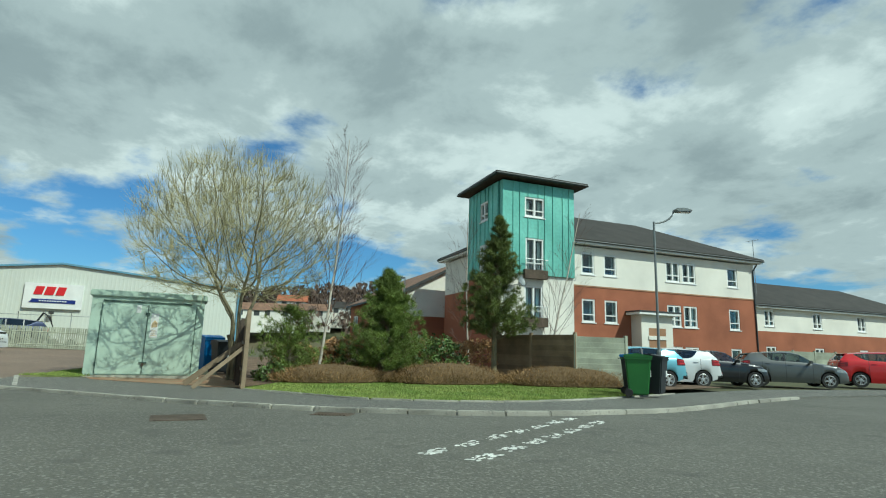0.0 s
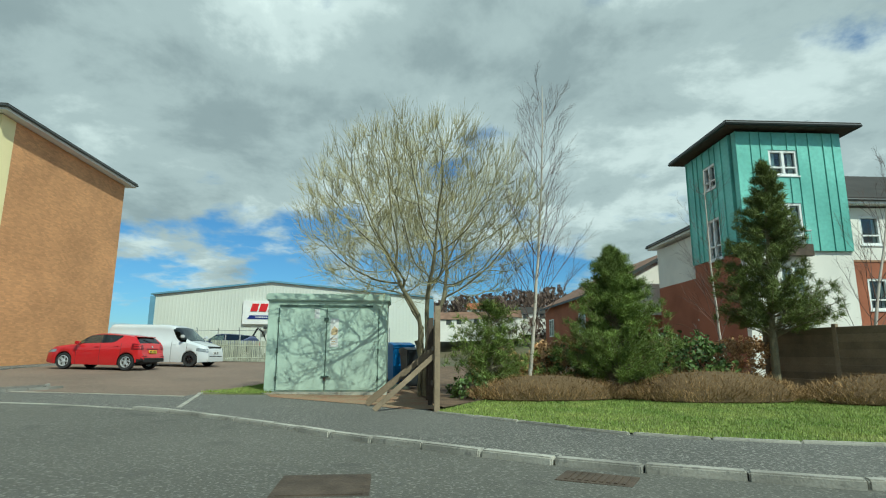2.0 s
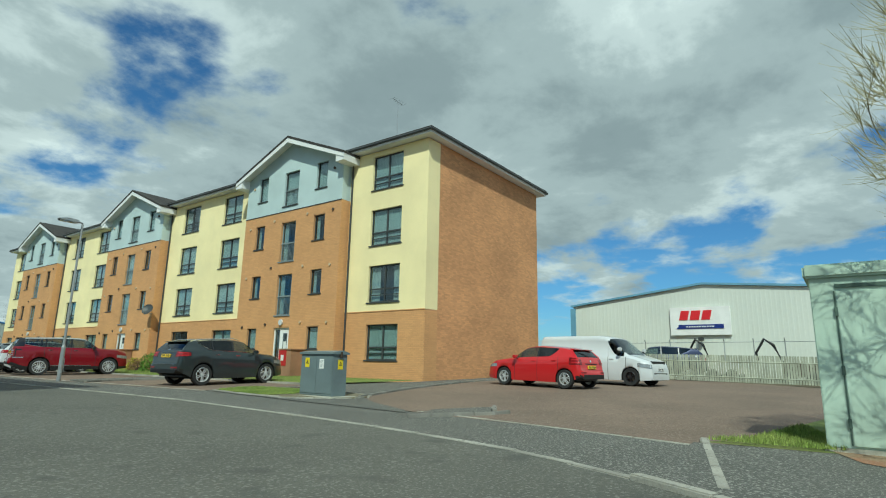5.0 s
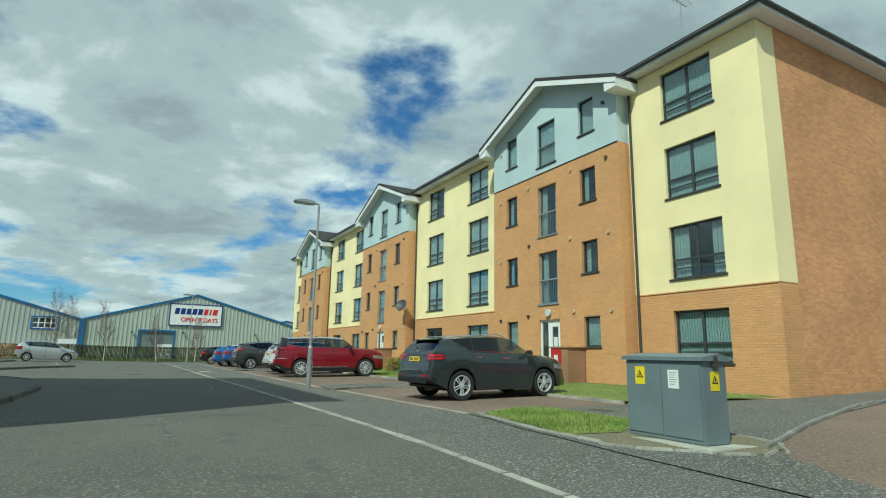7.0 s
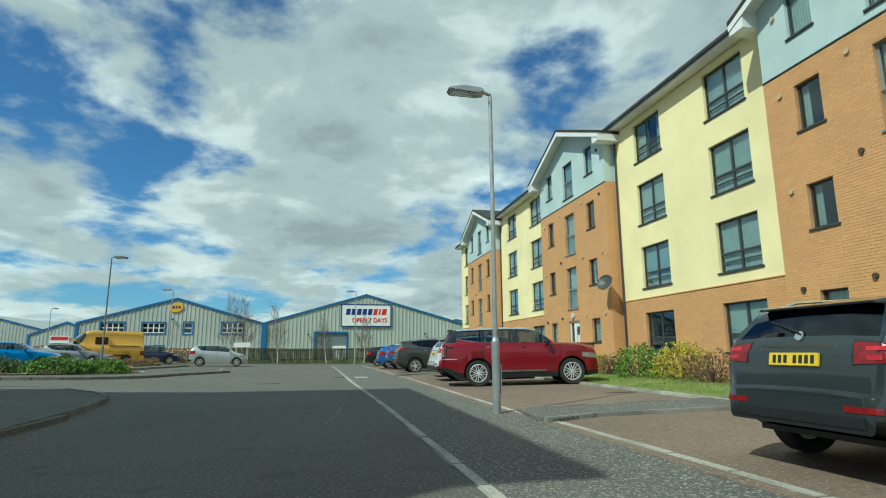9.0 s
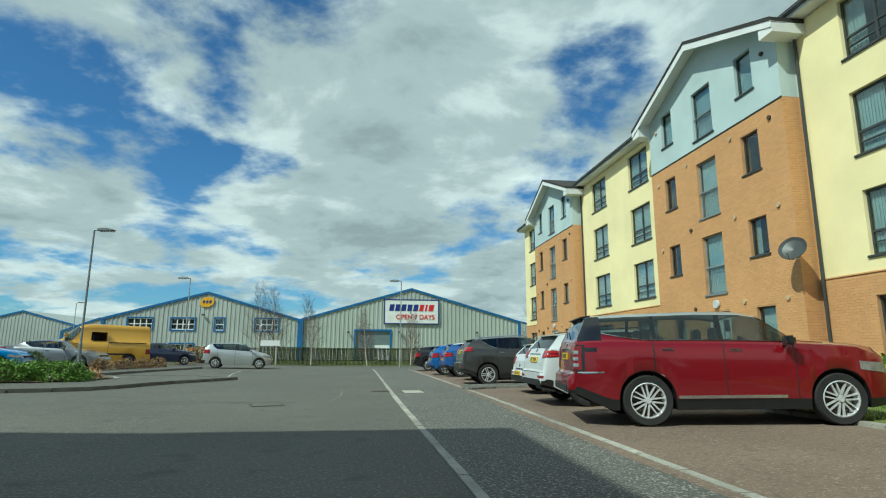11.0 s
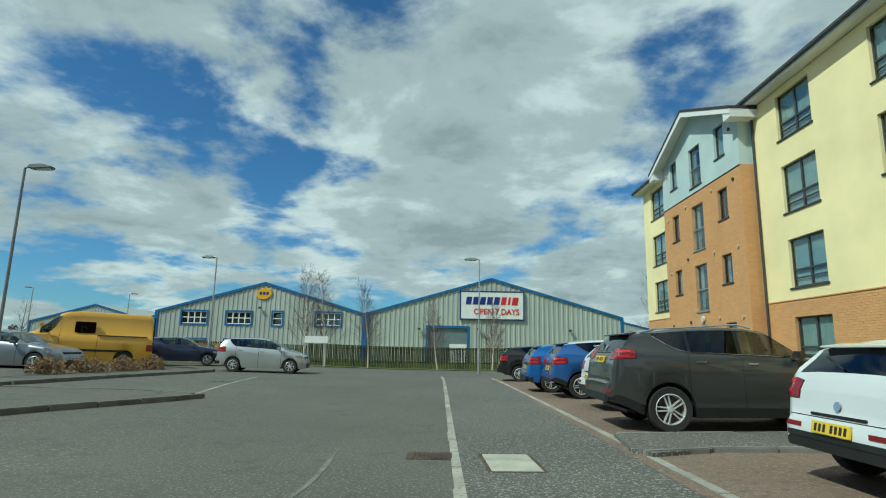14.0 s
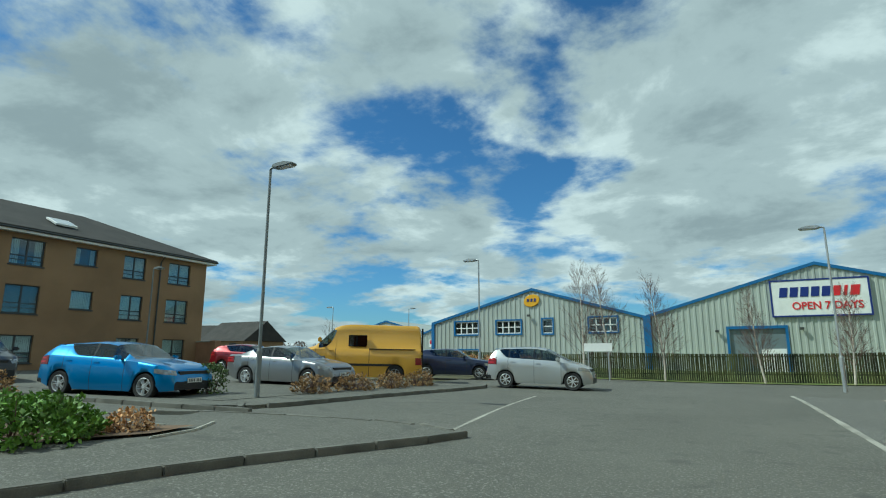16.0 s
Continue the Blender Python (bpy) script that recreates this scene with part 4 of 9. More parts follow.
def flats():
    base = Matrix.Translation((FX, YS[0], FLATS_Z))
    th = thing("apartment_block", base, "four-storey flats in yellow render and orange brick, grey gabled bays", "apartment block")
    rot = Matrix.Rotation(-math.pi / 2, 4, "Z")

    def face(x, y):
        """Local x runs south along the front from y."""
        return Matrix.Translation((x, y, 0)) @ rot

    low = FLATS_Z - 0.25
    sections = list(zip(YS, YS[1:]))
    n_single = 0
    for i, (ya, yb) in enumerate(sections):
        bay = i % 2 == 1
        X = BX if bay else FX
        m = face(X, yb)
        W = yb - ya
        holes, wins = [], []
        if bay:
            for fl, (z0, z1) in enumerate(ROWS):
                top = (2.53, 5.26, 7.99, 10.72)[fl]
                sm = (1.05, 1.17, 1.27, 1.36)[fl]
                for u0, u1 in ((1.0, 1.77), (5.68, 6.48)):
                    wins.append((u0, top - sm, u1, top, "single", (i * 3 + fl) % 3 == 0))
                if fl == 0:
                    continue
                wins.append((3.19, top - (2.12 if fl < 3 else 1.9), 4.33, top - 0.06, "tall", False))
        else:
            cs = [2.37] if i == 0 else [W - 2.37] if i == 6 else [2.55, W - 2.27]
            for fl, (z0, z1) in enumerate(ROWS):
                for c in cs:
                    wins.append((c - 0.93, z0, c + 0.93, z1, "double", (fl * 5 + i + int(c)) % 3 != 1))
        holes = [w[:4] for w in wins]
        door = (3.17, FLATS_Z + 0.05, 4.4, 2.52)
        if bay:
            holes.append(door)
        band = 8.53 if bay else 3.15
        top = 10.75 if bay else 10.72
        part_low = [h for h in holes if h[1] < band]
        part_high = [h for h in holes if h[1] >= band - 0.3 and h[3] > band]
        placed(part("brick_wall", wall_bm(0, W, low, band, [h for h in holes if h[3] < band + 0.01], 0.3), M_MORTAR, th, "orange facing brick wall"), base, m)
        up = [h for h in holes if h[3] >= band + 0.01]
        upper = wall_bm(0, W, band, top, up, 0.3)
        placed(part("render_wall", upper, M_GREYCLAD if bay else M_YELLOW, th, "grey-blue rendered upper wall" if bay else "pale yellow rendered wall"), base, m)
        # bricks: the nearest bay's lower corner is built singly, the rest joined
        skip = (lambda u, v: 5.2 < u < 7.6 and 1.2 < v < 3.9) if i == 1 else None
        me, single = brick_mesh(0, W, low, band - 0.03, [h for h in holes if h[3] < band + 0.01], skip=skip)
        placed(tagged(part("brickwork", me, M_BRICK, th), kind="stuff"), base, m)
        if single:
            one = boxed(0, -0.006, 0, 0.215, 0.0, 0.065)
            one = mesh_of(one, "brick")
            one.materials.append(M_BRICK_PIECE)
            for a, v in single[:300]:
                placed(part("brick", one, M_BRICK_PIECE, th), base, m @ Matrix.Translation((a, random.uniform(-0.002, 0.001), v)))
        for u0, v0, u1, v1, style, blind in wins:
            add_window(th, base, m @ Matrix.Translation((u0, 0, v0)), u1 - u0, v1 - v0, style, M_FRAME_GREY if style == "tall" and bay and v0 < 8 else M_FRAME_DARK, blind)
        placed(part("band_course", boxed(-0.01, -0.03, band - 0.025, W + 0.01, 0.0, band + 0.01), M_FRAME_DARK if bay else M_BRICK_PIECE, th, "thin dark joint between brick and render"), base, m)
        if bay:
            # side cheeks of the bay
            for yy, mm in ((ya, Matrix.Translation((BX, ya, 0))), (yb, Matrix.Translation((FX, yb, 0)) @ Matrix.Rotation(math.pi, 4, "Z"))):
                wd = FX - BX
                placed(part("brick_wall", wall_bm(0.302 if yy == ya else 0, wd if yy == ya else wd - 0.302, low, band, [], 0.25), M_MORTAR, th), base, mm)
                me, _ = brick_mesh(0, wd, low, band - 0.03, [])
                placed(tagged(part("brickwork", me, M_BRICK, th), kind="stuff"), base, mm)
                placed(part("render_wall", wall_bm(0.302 if yy == ya else 0, wd if yy == ya else wd - 0.302, band, top, [], 0.25), M_GREYCLAD, th), base, mm)
            # gable
            half, apex = W / 2, 12.3
            g = prism([(0, 10.75), (W, 10.75), (half, apex)], 0, 0.3, "y")
            placed(part("gable", g, M_GREYCLAD, th, "grey-blue rendered gable"), base, m)
            ov, ro = 0.5, 0.55
            slope = (apex - 10.75) / half
            for s in (-1, 1):
                e0, e1 = half + s * (half + ov), half
                z0 = apex + 0.05 - slope * (half + ov)
                pts = [(e0, z0 + 0.12), (e1, apex + 0.17), (e1, apex + 0.05), (e0, z0)]
                placed(part("roof", prism(pts, -ro, 6.0, "y"), M_ROOF, th, "dark tiled gable roof"), base, m)
                fp = [(e0, z0 - 0.005), (e1, apex + 0.045), (e1, apex - 0.2), (e0, z0 - 0.2)]
                placed(part("bargeboard", prism(fp, -ro + 0.02, -ro + 0.05, "y"), M_FASCIA, th, "white bargeboard"), base, m)
                sp = [(e0, z0 - 0.006), (e1, apex + 0.04), (e1, apex + 0.0), (e0, z0 - 0.045)]
                placed(part("soffit", prism(sp, -ro + 0.05, -0.002, "y"), M_FASCIA, th), base, m)
                bx = [(e0 - 0.0, z0 - 0.02), (e0 - s * 0.55, z0 - 0.02 + slope * 0.55), (e0 - s * 0.55, z0 - 0.33), (e0, z0 - 0.33)]
                placed(part("eave_box", prism(bx, -ro + 0.051, 0.75, "y"), M_FASCIA, th), base, m)
            # entrance door with side light
            fr = bmesh.new()
            for a in ((3.17, low + 0.3, 3.25, 2.52), (4.32, low + 0.3, 4.4, 2.52), (3.25, 2.44, 4.32, 2.52), (3.25, low + 0.3, 4.32, low + 0.42), (3.62, low + 0.42, 3.7, 2.44)):
                box(fr, a[0], 0.08, a[1], a[2], 0.15, a[3])
            d = placed(part("door", fr, M_FASCIA, th, "white framed glazed entrance door"), base, m)
            leaf = bmesh.new()
            for a in ((3.7, low + 0.42, 3.84, 2.44), (4.18, low + 0.42, 4.32, 2.44), (3.84, low + 0.42, 4.18, 1.0), (3.84, 2.25, 4.18, 2.44)):
                box(leaf, a[0], 0.09, a[1], a[2], 0.14, a[3])
            part("door_leaf", leaf, M_FASCIA, d, "white panelled door leaf")
            part("pane", boxed(3.84, 0.11, 1.0, 4.18, 0.12, 2.25), M_GLASS, d)
            part("pane", boxed(3.25, 0.11, low + 0.42, 3.62, 0.12, 2.44), M_GLASS, d)
            part("notice", boxed(3.9, 0.1, 1.5, 4.12, 0.108, 1.85), M_PAPER, d)
            # solid dark block in place of the unlit hall behind the door
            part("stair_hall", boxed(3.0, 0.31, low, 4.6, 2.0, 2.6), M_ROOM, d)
            lamp = lathe([(0.14, -0.1), (0.15, -0.04), (0.12, 0.0)], 14, "y")
            placed(part("bulkhead_lamp", lamp, M_LENS, th), base, m @ Matrix.Translation((3.78, 0, 2.78)))
            for u, v in ((0.55, 2.6), (0.55, 5.2), (0.55, 7.9), (2.5, 2.7), (2.6, 5.6), (2.6, 8.1), (5.1, 5.5), (5.2, 8.15), (7.05, 2.7), (7.05, 5.4), (7.05, 8.1), (7.0, 10.2), (0.6, 10.2), (5.2, 2.75)):
                placed(part("wall_vent", lathe([(0.07, -0.06), (0.07, 0.0)], 10, "y"), M_VENT if (u + v) % 1 > 0.3 else M_IRON, th), base, m @ Matrix.Translation((u, 0, v)))
            # meter cupboard by the door
            cb = thing("meter_cupboard", Matrix.Translation((BX - 0.5, yb - 5.3, FLATS_Z)), "brick meter cupboard with a red panel beside the entrance", "cupboard", "meter cupboards")
            part("body", boxed(-0.35, -0.45, -0.05, 0.45, 0.45, 1.22, bevel=0.01), M_PLASTER_BUFF, cb)
            part("lid", boxed(-0.4, -0.5, 1.22, 0.45, 0.5, 1.27, bevel=0.01), M_PLASTER_BUFF, cb)
            part("red_panel", boxed(-0.37, -0.12, 0.5, -0.353, 0.42, 1.2), M_REDPANEL, cb)
            part("notice", boxed(-0.376, 0.05, 0.72, -0.371, 0.25, 0.98), M_PAPER, cb)
    # end wall facing south: brick up to the eaves with a yellow return at the front corner
    me_w = placed(part("end_wall", wall_bm(0.302, DEPTH, low, 10.72, [], 0.3), M_ENDBRICK, th, "plain brown brick end wall"), base, Matrix.Translation((FX, YS[0], 0)))
    me, _ = brick_mesh(0.85, DEPTH, low, 10.6, [], proud=0.004)
    placed(tagged(part("brickwork", me, M_ENDBRICK, th), kind="stuff"), base, Matrix.Translation((FX, YS[0], 0)))
    me, _ = brick_mesh(0, 0.85, low, 3.12, [], proud=0.006)
    placed(tagged(part("brickwork", me, M_BRICK, th), kind="stuff"), base, Matrix.Translation((FX, YS[0], 0)))
    placed(part("render_return", boxed(-0.012, -0.012, 3.15, 0.84, 0.0, 10.7), M_YELLOW, th, "yellow rendered return at the corner"), base, Matrix.Translation((FX, YS[0], 0)))
    placed(part("end_wall", wall_bm(0, DEPTH - 0.302, low, 10.72, [], 0.3), M_ENDBRICK, th), base, Matrix.Translation((FX + DEPTH, YS[-1], 0)) @ Matrix.Rotation(math.pi, 4, "Z"))
    placed(part("back_wall", wall_bm(0.31, YS[-1] - YS[0] - 0.31, low, 10.72, [], 0.3), M_ENDBRICK, th), base, Matrix.Translation((FX + DEPTH, YS[0], 0)) @ Matrix.Rotation(math.pi / 2, 4, "Z"))
    roof, fa, so, gut = hip_roof(FX, YS[0], FX + DEPTH, YS[-1], 11.0, 2.1, 0.5, fascia=0.2)
    inv = base.inverted()
    for nm, bm, mt, lb in (("roof", roof, M_ROOF, "dark tiled hipped roof"), ("fascia", fa, M_FASCIA, "white fascia"), ("soffit", so, M_FASCIA, ""), ("gutter", gut, M_FRAME_DARK, "black gutter")):
        placed(part(nm, bm, mt, th, lb), base, Matrix())
    for y in (YS[1] - 0.15, YS[3] - 0.15, YS[5] - 0.15):
        bm = tubed([(FX - 0.42, y, 10.75), (FX - 0.3, y, 10.6), (FX - 0.07, y, 10.35), (FX - 0.07, y, FLATS_Z)], 0.045, 8)
        placed(part("downpipe", bm, M_FRAME_DARK, th, "black downpipe"), base, Matrix())
    return th


flats()


def satellite_dish(x, y, z, ang, mat=None, grid=Matrix()):
    ob = thing("satellite_dish", grid @ pose(x, y, z, 0, 0, ang), "grey satellite dish on a wall bracket", "satellite dish", "satellite dishes")
    bm = lathe([(0.02, 0.0), (0.15, -0.02), (0.28, -0.06), (0.36, -0.11), (0.355, -0.12), (0.27, -0.075), (0.02, -0.02)], 20, "y")
    bmesh.ops.transform(bm, matrix=Matrix.Rotation(radians(-25), 4, "X"), verts=bm.verts)
    part("dish", bm, mat or M_LAMPGREY, ob)
    part("arm", tubed([(0, 0.0, -0.25), (0, -0.35, -0.3), (0, -0.5, -0.12)], 0.015, 6), M_LAMPGREY, ob)
    part("bracket", tubed([(0, 0.35, -0.2), (0, 0.1, -0.2), (0, 0.0, 0.0)], 0.022, 6), M_GALV, ob)
    return ob


satellite_dish(9.5, 9.45, 3.9, -60, M_FRAME_DARK)


def aerial(x, y, z, h, grid=Matrix()):
    ob = thing("tv_aerial", grid @ pose(x, y, z), "thin pole with a television aerial on the roof", "aerial", "aerials")
    part("pole", tubed([(0, 0, 0), (0, 0, h)], 0.025, 6), M_GALV, ob)
    bm = bmesh.new()
    tube(bm, [(-0.5, 0, h), (0.5, 0.1, h)], 0.012, 5)
    for i in range(6):
        tube(bm, [(-0.45 + i * 0.18, -0.2, h), (-0.45 + i * 0.18, 0.2, h)], 0.008, 4)
    part("aerial_head", bm, M_GALV, ob)


aerial(13.0, -7.75, 11.3, 3.4)


# ---- south flats with the copper-clad tower; the plan below is laid out on its own grid and set down by SOUTH ----
SOUTH = pose(-15.31, -29.26, 0.83, 0, 0, -1.04) @ Matrix.Diagonal((0.933, 0.933, 0.96, 1)) @ pose(15.12, 29.25, -1.02)
def tower_flats():
    base = Matrix.Translation((10.6, -43.0, gz(10.6, -43)))
    g = gz(10.6, -43) - 0.2
    th = thing("apartment_block", base, "red brick and white flats with a green copper-clad corner tower", "apartment block")
    rot = Matrix.Rotation(-math.pi / 2, 4, "Z")
    z1, z2, z3, zt = 5.05, 7.55, 7.55, 10.55
    tx0, tx1, ty0, ty1 = 10.6, 14.9, -47.8, -43.0
    S = 2.62

    def win(m, u, v, w, h, mat=M_FASCIA, style="white"):
        add_window(th, base, m @ Matrix.Translation((u, 0, v)), w, h, style, mat)
        return (u, v, u + w, v + h)
    # tower: white below, copper above
    for m, W, front in ((Matrix.Translation((tx0, ty1, 0)) @ rot, ty1 - ty0, True), (Matrix.Translation((tx1, ty1, 0)) @ Matrix.Rotation(math.pi, 4, "Z"), tx1 - tx0, False)):
        inset = 0.0 if front else 0.302
        lows, tops = [], []
        if front:
            lows = [(1.5, 2.7, 2.7, 4.75)]
            tops = [(1.5, 5.3, 2.7, 7.4), (1.45, 8.6, 2.75, 9.75)]
        else:
            tops = [(1.6, 8.6, 2.7, 9.75), (1.6, 5.3, 2.7, 7.2)]
        for q in lows + tops:
            win(m @ Matrix.Translation((0, 0 if q in lows else -0.12 if front else -0.06, 0)), q[0], q[1], q[2] - q[0], q[3] - q[1])
        if front:
            placed(part("render_wall", wall_bm(0, W, g, 5.35, lows + [h for h in tops if h[1] < 5.35], 0.3), M_WHITEREND, th, "white rendered wall"), base, m)
        else:
            placed(part("brick_wall", wall_bm(0, W - inset, g, 5.35, [h for h in tops if h[1] < 5.35], 0.3), M_REDBRICK, th), base, m)
        cop = wall_bm(0, W - inset, 5.355, zt, tops, 0.3)
        placed(part("copper_cladding", cop, M_COPPER, th, "green copper sheet cladding with standing seams"), base, m @ Matrix.Translation((0, -0.12 if front else -0.06, 0)))
        for i in range(int(W / 0.55) + 1):
            u = min(W - 0.03, 0.02 + i * 0.55 + (0.12 if i % 3 == 1 else 0))
            segs, blocked = [(5.355, zt)], [h for h in tops if h[0] < u < h[2]]
            for h in blocked:
                segs = [s for a, b in segs for s in ((a, min(b, h[1])), (max(a, h[3]), b)) if s[1] - s[0] > 0.05]
            for a, b in segs:
                placed(part("seam", boxed(u - 0.015, -0.165 if front else -0.1, a, u + 0.015, -0.12 if front else -0.06, b), M_COPPER, th), base, m)
        if front:
            for v in (2.62, 5.22):
                bal = placed(part("balcony", boxed(1.35, -0.35, v - 0.12, 2.85, -0.13 if v > 5 else -0.0, v + 0.38, bevel=0.01), M_IRON, th, "brown panelled balcony front"), base, m)
                bm = bmesh.new()
                for k in range(12):
                    tube(bm, [(1.4 + k * 0.128, -0.33, v + 0.38), (1.4 + k * 0.128, -0.33, v + 0.95)], 0.01, 5)
                tube(bm, [(1.35, -0.33, v + 0.95), (2.85, -0.33, v + 0.95)], 0.025, 6)
                part("guard_rail", bm, M_GALV, bal)
    placed(part("tower_core", boxed(tx0 + 0.31, ty0, g, tx1 - 0.3, ty0 + 0.3, zt), M_COPPER, th), base, Matrix())
    placed(part("tower_core", boxed(tx1 - 0.29, ty0, g, tx1, ty1 - 0.31, zt), M_COPPER, th), base, Matrix())
    roof, fa, so, gut = hip_roof(tx0, ty0, tx1, ty1, zt + 0.3, 0.5, 0.65, fascia=0.12)
    for nm, bm, mt in (("roof", roof, M_ROOF), ("fascia", fa, M_FRAME_DARK), ("soffit", so, M_IRON), ("gutter", gut, M_FRAME_DARK)):
        placed(part(nm, bm, mt, th), base, Matrix())
    # main wing to the south, front in line with the tower
    wx, wy0, wy1 = 11.1, -63.0, -47.8
    m = Matrix.Translation((wx, wy1, 0)) @ rot
    W = wy1 - wy0
    holes_lo, holes_hi = [], []
    for u in (0.9, 2.55, 7.4, 8.75, 12.7):
        w = 0.95 if u in (0.9, 2.55, 12.7) else 1.15
        holes_lo.append(win(m, u, 2.95, w, 1.35))
        holes_hi.append(win(m, u, 5.75, w, 1.3))
        if u > 7:
            holes_lo.append(win(m, u, 0.75, w, 1.0))
    placed(part("brick_wall", wall_bm(0, W, g - 0.3, z1, holes_lo, 0.3), M_REDBRICK, th, "red brick lower storeys"), base, m)
    placed(part("render_wall", wall_bm(0, W, z1, 7.4, holes_hi, 0.3), M_WHITEREND, th, "white rendered top storey"), base, m)
    placed(part("band_course", boxed(-0.01, -0.03, z1 - 0.04, W + 0.01, 0.0, z1 + 0.04), M_PLASTER_BUFF, th), base, m)
    porch = placed(part("porch", boxed(4.5, -0.9, g, 6.9, -0.002, 3.5), M_WHITEREND, th, "tall white porch with a dark canopy"), base, m)
    part("canopy", boxed(4.1, -1.25, 3.5, 7.3, -0.002, 3.66, bevel=0.02), M_FASCIA, porch)
    part("canopy_roof", boxed(4.06, -1.29, 3.661, 7.34, -0.002, 3.74, bevel=0.01), M_FRAME_DARK, porch)
    # no hollow is built: a flat brown panel stands in for its shade
    part("recess", boxed(5.05, -0.912, g, 6.35, -0.902, 2.75), M_PLASTER_BUFF, porch, "shaded recess of the porch")
    part("lintel", boxed(5.0, -0.96, 2.08, 6.4, -0.913, 2.3), M_WHITEREND, porch)
    part("door", boxed(5.2, -0.925, g, 6.2, -0.913, 1.5), M_FRAME_GREY, porch)
    part("door_frame", boxed(5.1, -0.93, 1.51, 6.3, -0.913, 1.62), M_FASCIA, porch)
    part("entrance_lamp", boxed(5.62, -0.95, 1.78, 5.78, -0.913, 1.94, bevel=0.03), M_FRAME_DARK, porch)
    # rest of the wing: south end, back and north side behind the tower
    placed(part("end_wall", boxed(wx + 0.31, wy0, g - 0.3, wx + 9.7, wy0 + 0.3, 7.4), M_REDBRICK, th), base, Matrix())
    nx = 14.9
    mn = Matrix.Translation((nx + 7.0, -44.2, 0)) @ Matrix.Rotation(math.pi, 4, "Z")
    q1 = win(mn, 4.7, 5.4, 0.9, 1.4)
    q2 = win(mn, 4.7, 2.9, 0.9, 1.4)
    placed(part("brick_wall", wall_bm(0, 7.0, g, z1, [q2], 0.3), M_REDBRICK, th), base, mn)
    placed(part("render_wall", wall_bm(0, 7.0, z1, 7.4, [q1], 0.3), M_WHITEREND, th), base, mn)
    placed(part("back_wall", boxed(21.6, wy0, g - 0.3, 21.9, -44.51, 7.4), M_REDBRICK, th), base, Matrix())
    roof, fa, so, gut = hip_roof(wx, wy0, 21.9, -44.2, 7.75, 2.9, 0.5, fascia=0.2)
    for nm, bm, mt in (("roof", roof, M_ROOF), ("fascia", fa, M_FASCIA), ("soffit", so, M_FASCIA), ("gutter", gut, M_FRAME_DARK)):
        placed(part(nm, bm, mt, th), base, Matrix())
    placed(part("downpipe", tubed([(wx - 0.4, wy0 + 0.1, 7.4), (wx - 0.06, wy0 + 0.1, 7.0), (wx - 0.06, wy0 + 0.1, g)], 0.05, 6), M_FRAME_DARK, th), base, Matrix())
    satellite_dish(wx - 0.5, wy1 - 6.9, 1.9, -60, M_FASCIA, SOUTH)
    satellite_dish(tx0 - 0.5, ty1 - 0.9, 4.9, -60, M_LAMPGREY, SOUTH)
    aerial(13.8, -48.6, 9.2, 3.2, SOUTH)
    th.matrix_basis = SOUTH @ base


tower_flats()


def terrace(x, y1, y0, eave, label, depth=8.0, n=4, lower=0.5):
    base = Matrix.Translation((x, y1, gz(x, y1)))
    th = thing("terraced_house", base, label, "house")
    g = gz(x, y1) - 0.5
    m = Matrix.Translation((x, y1, 0)) @ Matrix.Rotation(-math.pi / 2, 4, "Z")
    W = y1 - y0
    lo, hi = [], []
    for i in range(n):
        u = W * (i + 0.35) / n
        for v, acc in ((eave - 1.55, hi), (0.9, lo)):
            add_window(th, base, m @ Matrix.Translation((u, 0, v)), 1.0, 1.15, "white", M_FASCIA)
            acc.append((u, v, u + 1.0, v + 1.15))
    placed(part("brick_wall", wall_bm(0, W, g, eave - 1.9, lo, 0.3), M_REDBRICK, th), base, m)
    placed(part("render_wall", wall_bm(0, W, eave - 1.9, eave - 0.2, hi, 0.3), M_WHITEREND, th), base, m)
    placed(part("end_wall", boxed(x + 0.31, y0, g, x + depth, y0 + 0.3, eave - 0.2), M_REDBRICK, th), base, Matrix())
    placed(part("end_wall", boxed(x + 0.31, y1 - 0.3, g, x + depth, y1, eave - 0.2), M_WHITEREND, th), base, Matrix())
    roof, fa, so, gut = hip_roof(x, y0, x + depth, y1, eave, 2.2, 0.4)
    for nm, bm, mt in (("roof", roof, M_ROOF), ("fascia", fa, M_FASCIA), ("soffit", so, M_FASCIA), ("gutter", gut, M_FRAME_DARK)):
        placed(part(nm, bm, mt, th), base, Matrix())
    th.matrix_basis = SOUTH @ base
    return th


terrace(12.4, -63.6, -84, 5.0, "two-storey red brick and white terrace with a dark hipped roof")
terrace(16, -92, -110, 4.6, "pale terraced houses beyond the car park", n=3)
aerial(13.4, -66, 5.2, 4.6, SOUTH)




def far_house(x, y, z, w, d, h, roof_mat, ang, wall=None):
    base = pose(x, y, z, 0, 0, ang)
    th = thing("house", base, "distant pale house with a tiled roof on the hillside", "house", "hillside houses")
    part("wall", boxed(-w / 2, -d / 2, -2.5, w / 2, d / 2, h), wall or M_WHITEREND, th)
    part("roof", prism([(-d / 2 - 0.3, h), (d / 2 + 0.3, h), (0, h + d * 0.38)], -w / 2 - 0.3, w / 2 + 0.3, "x"), roof_mat, th)
    for k in range(2):
        u = -w / 4 + k * w / 2
        part("window", boxed(u - 0.6, -d / 2 - 0.03, h * 0.5, u + 0.6, -d / 2 - 0.002, h * 0.5 + 1.1), M_FRAME_DARK, th)
    return th


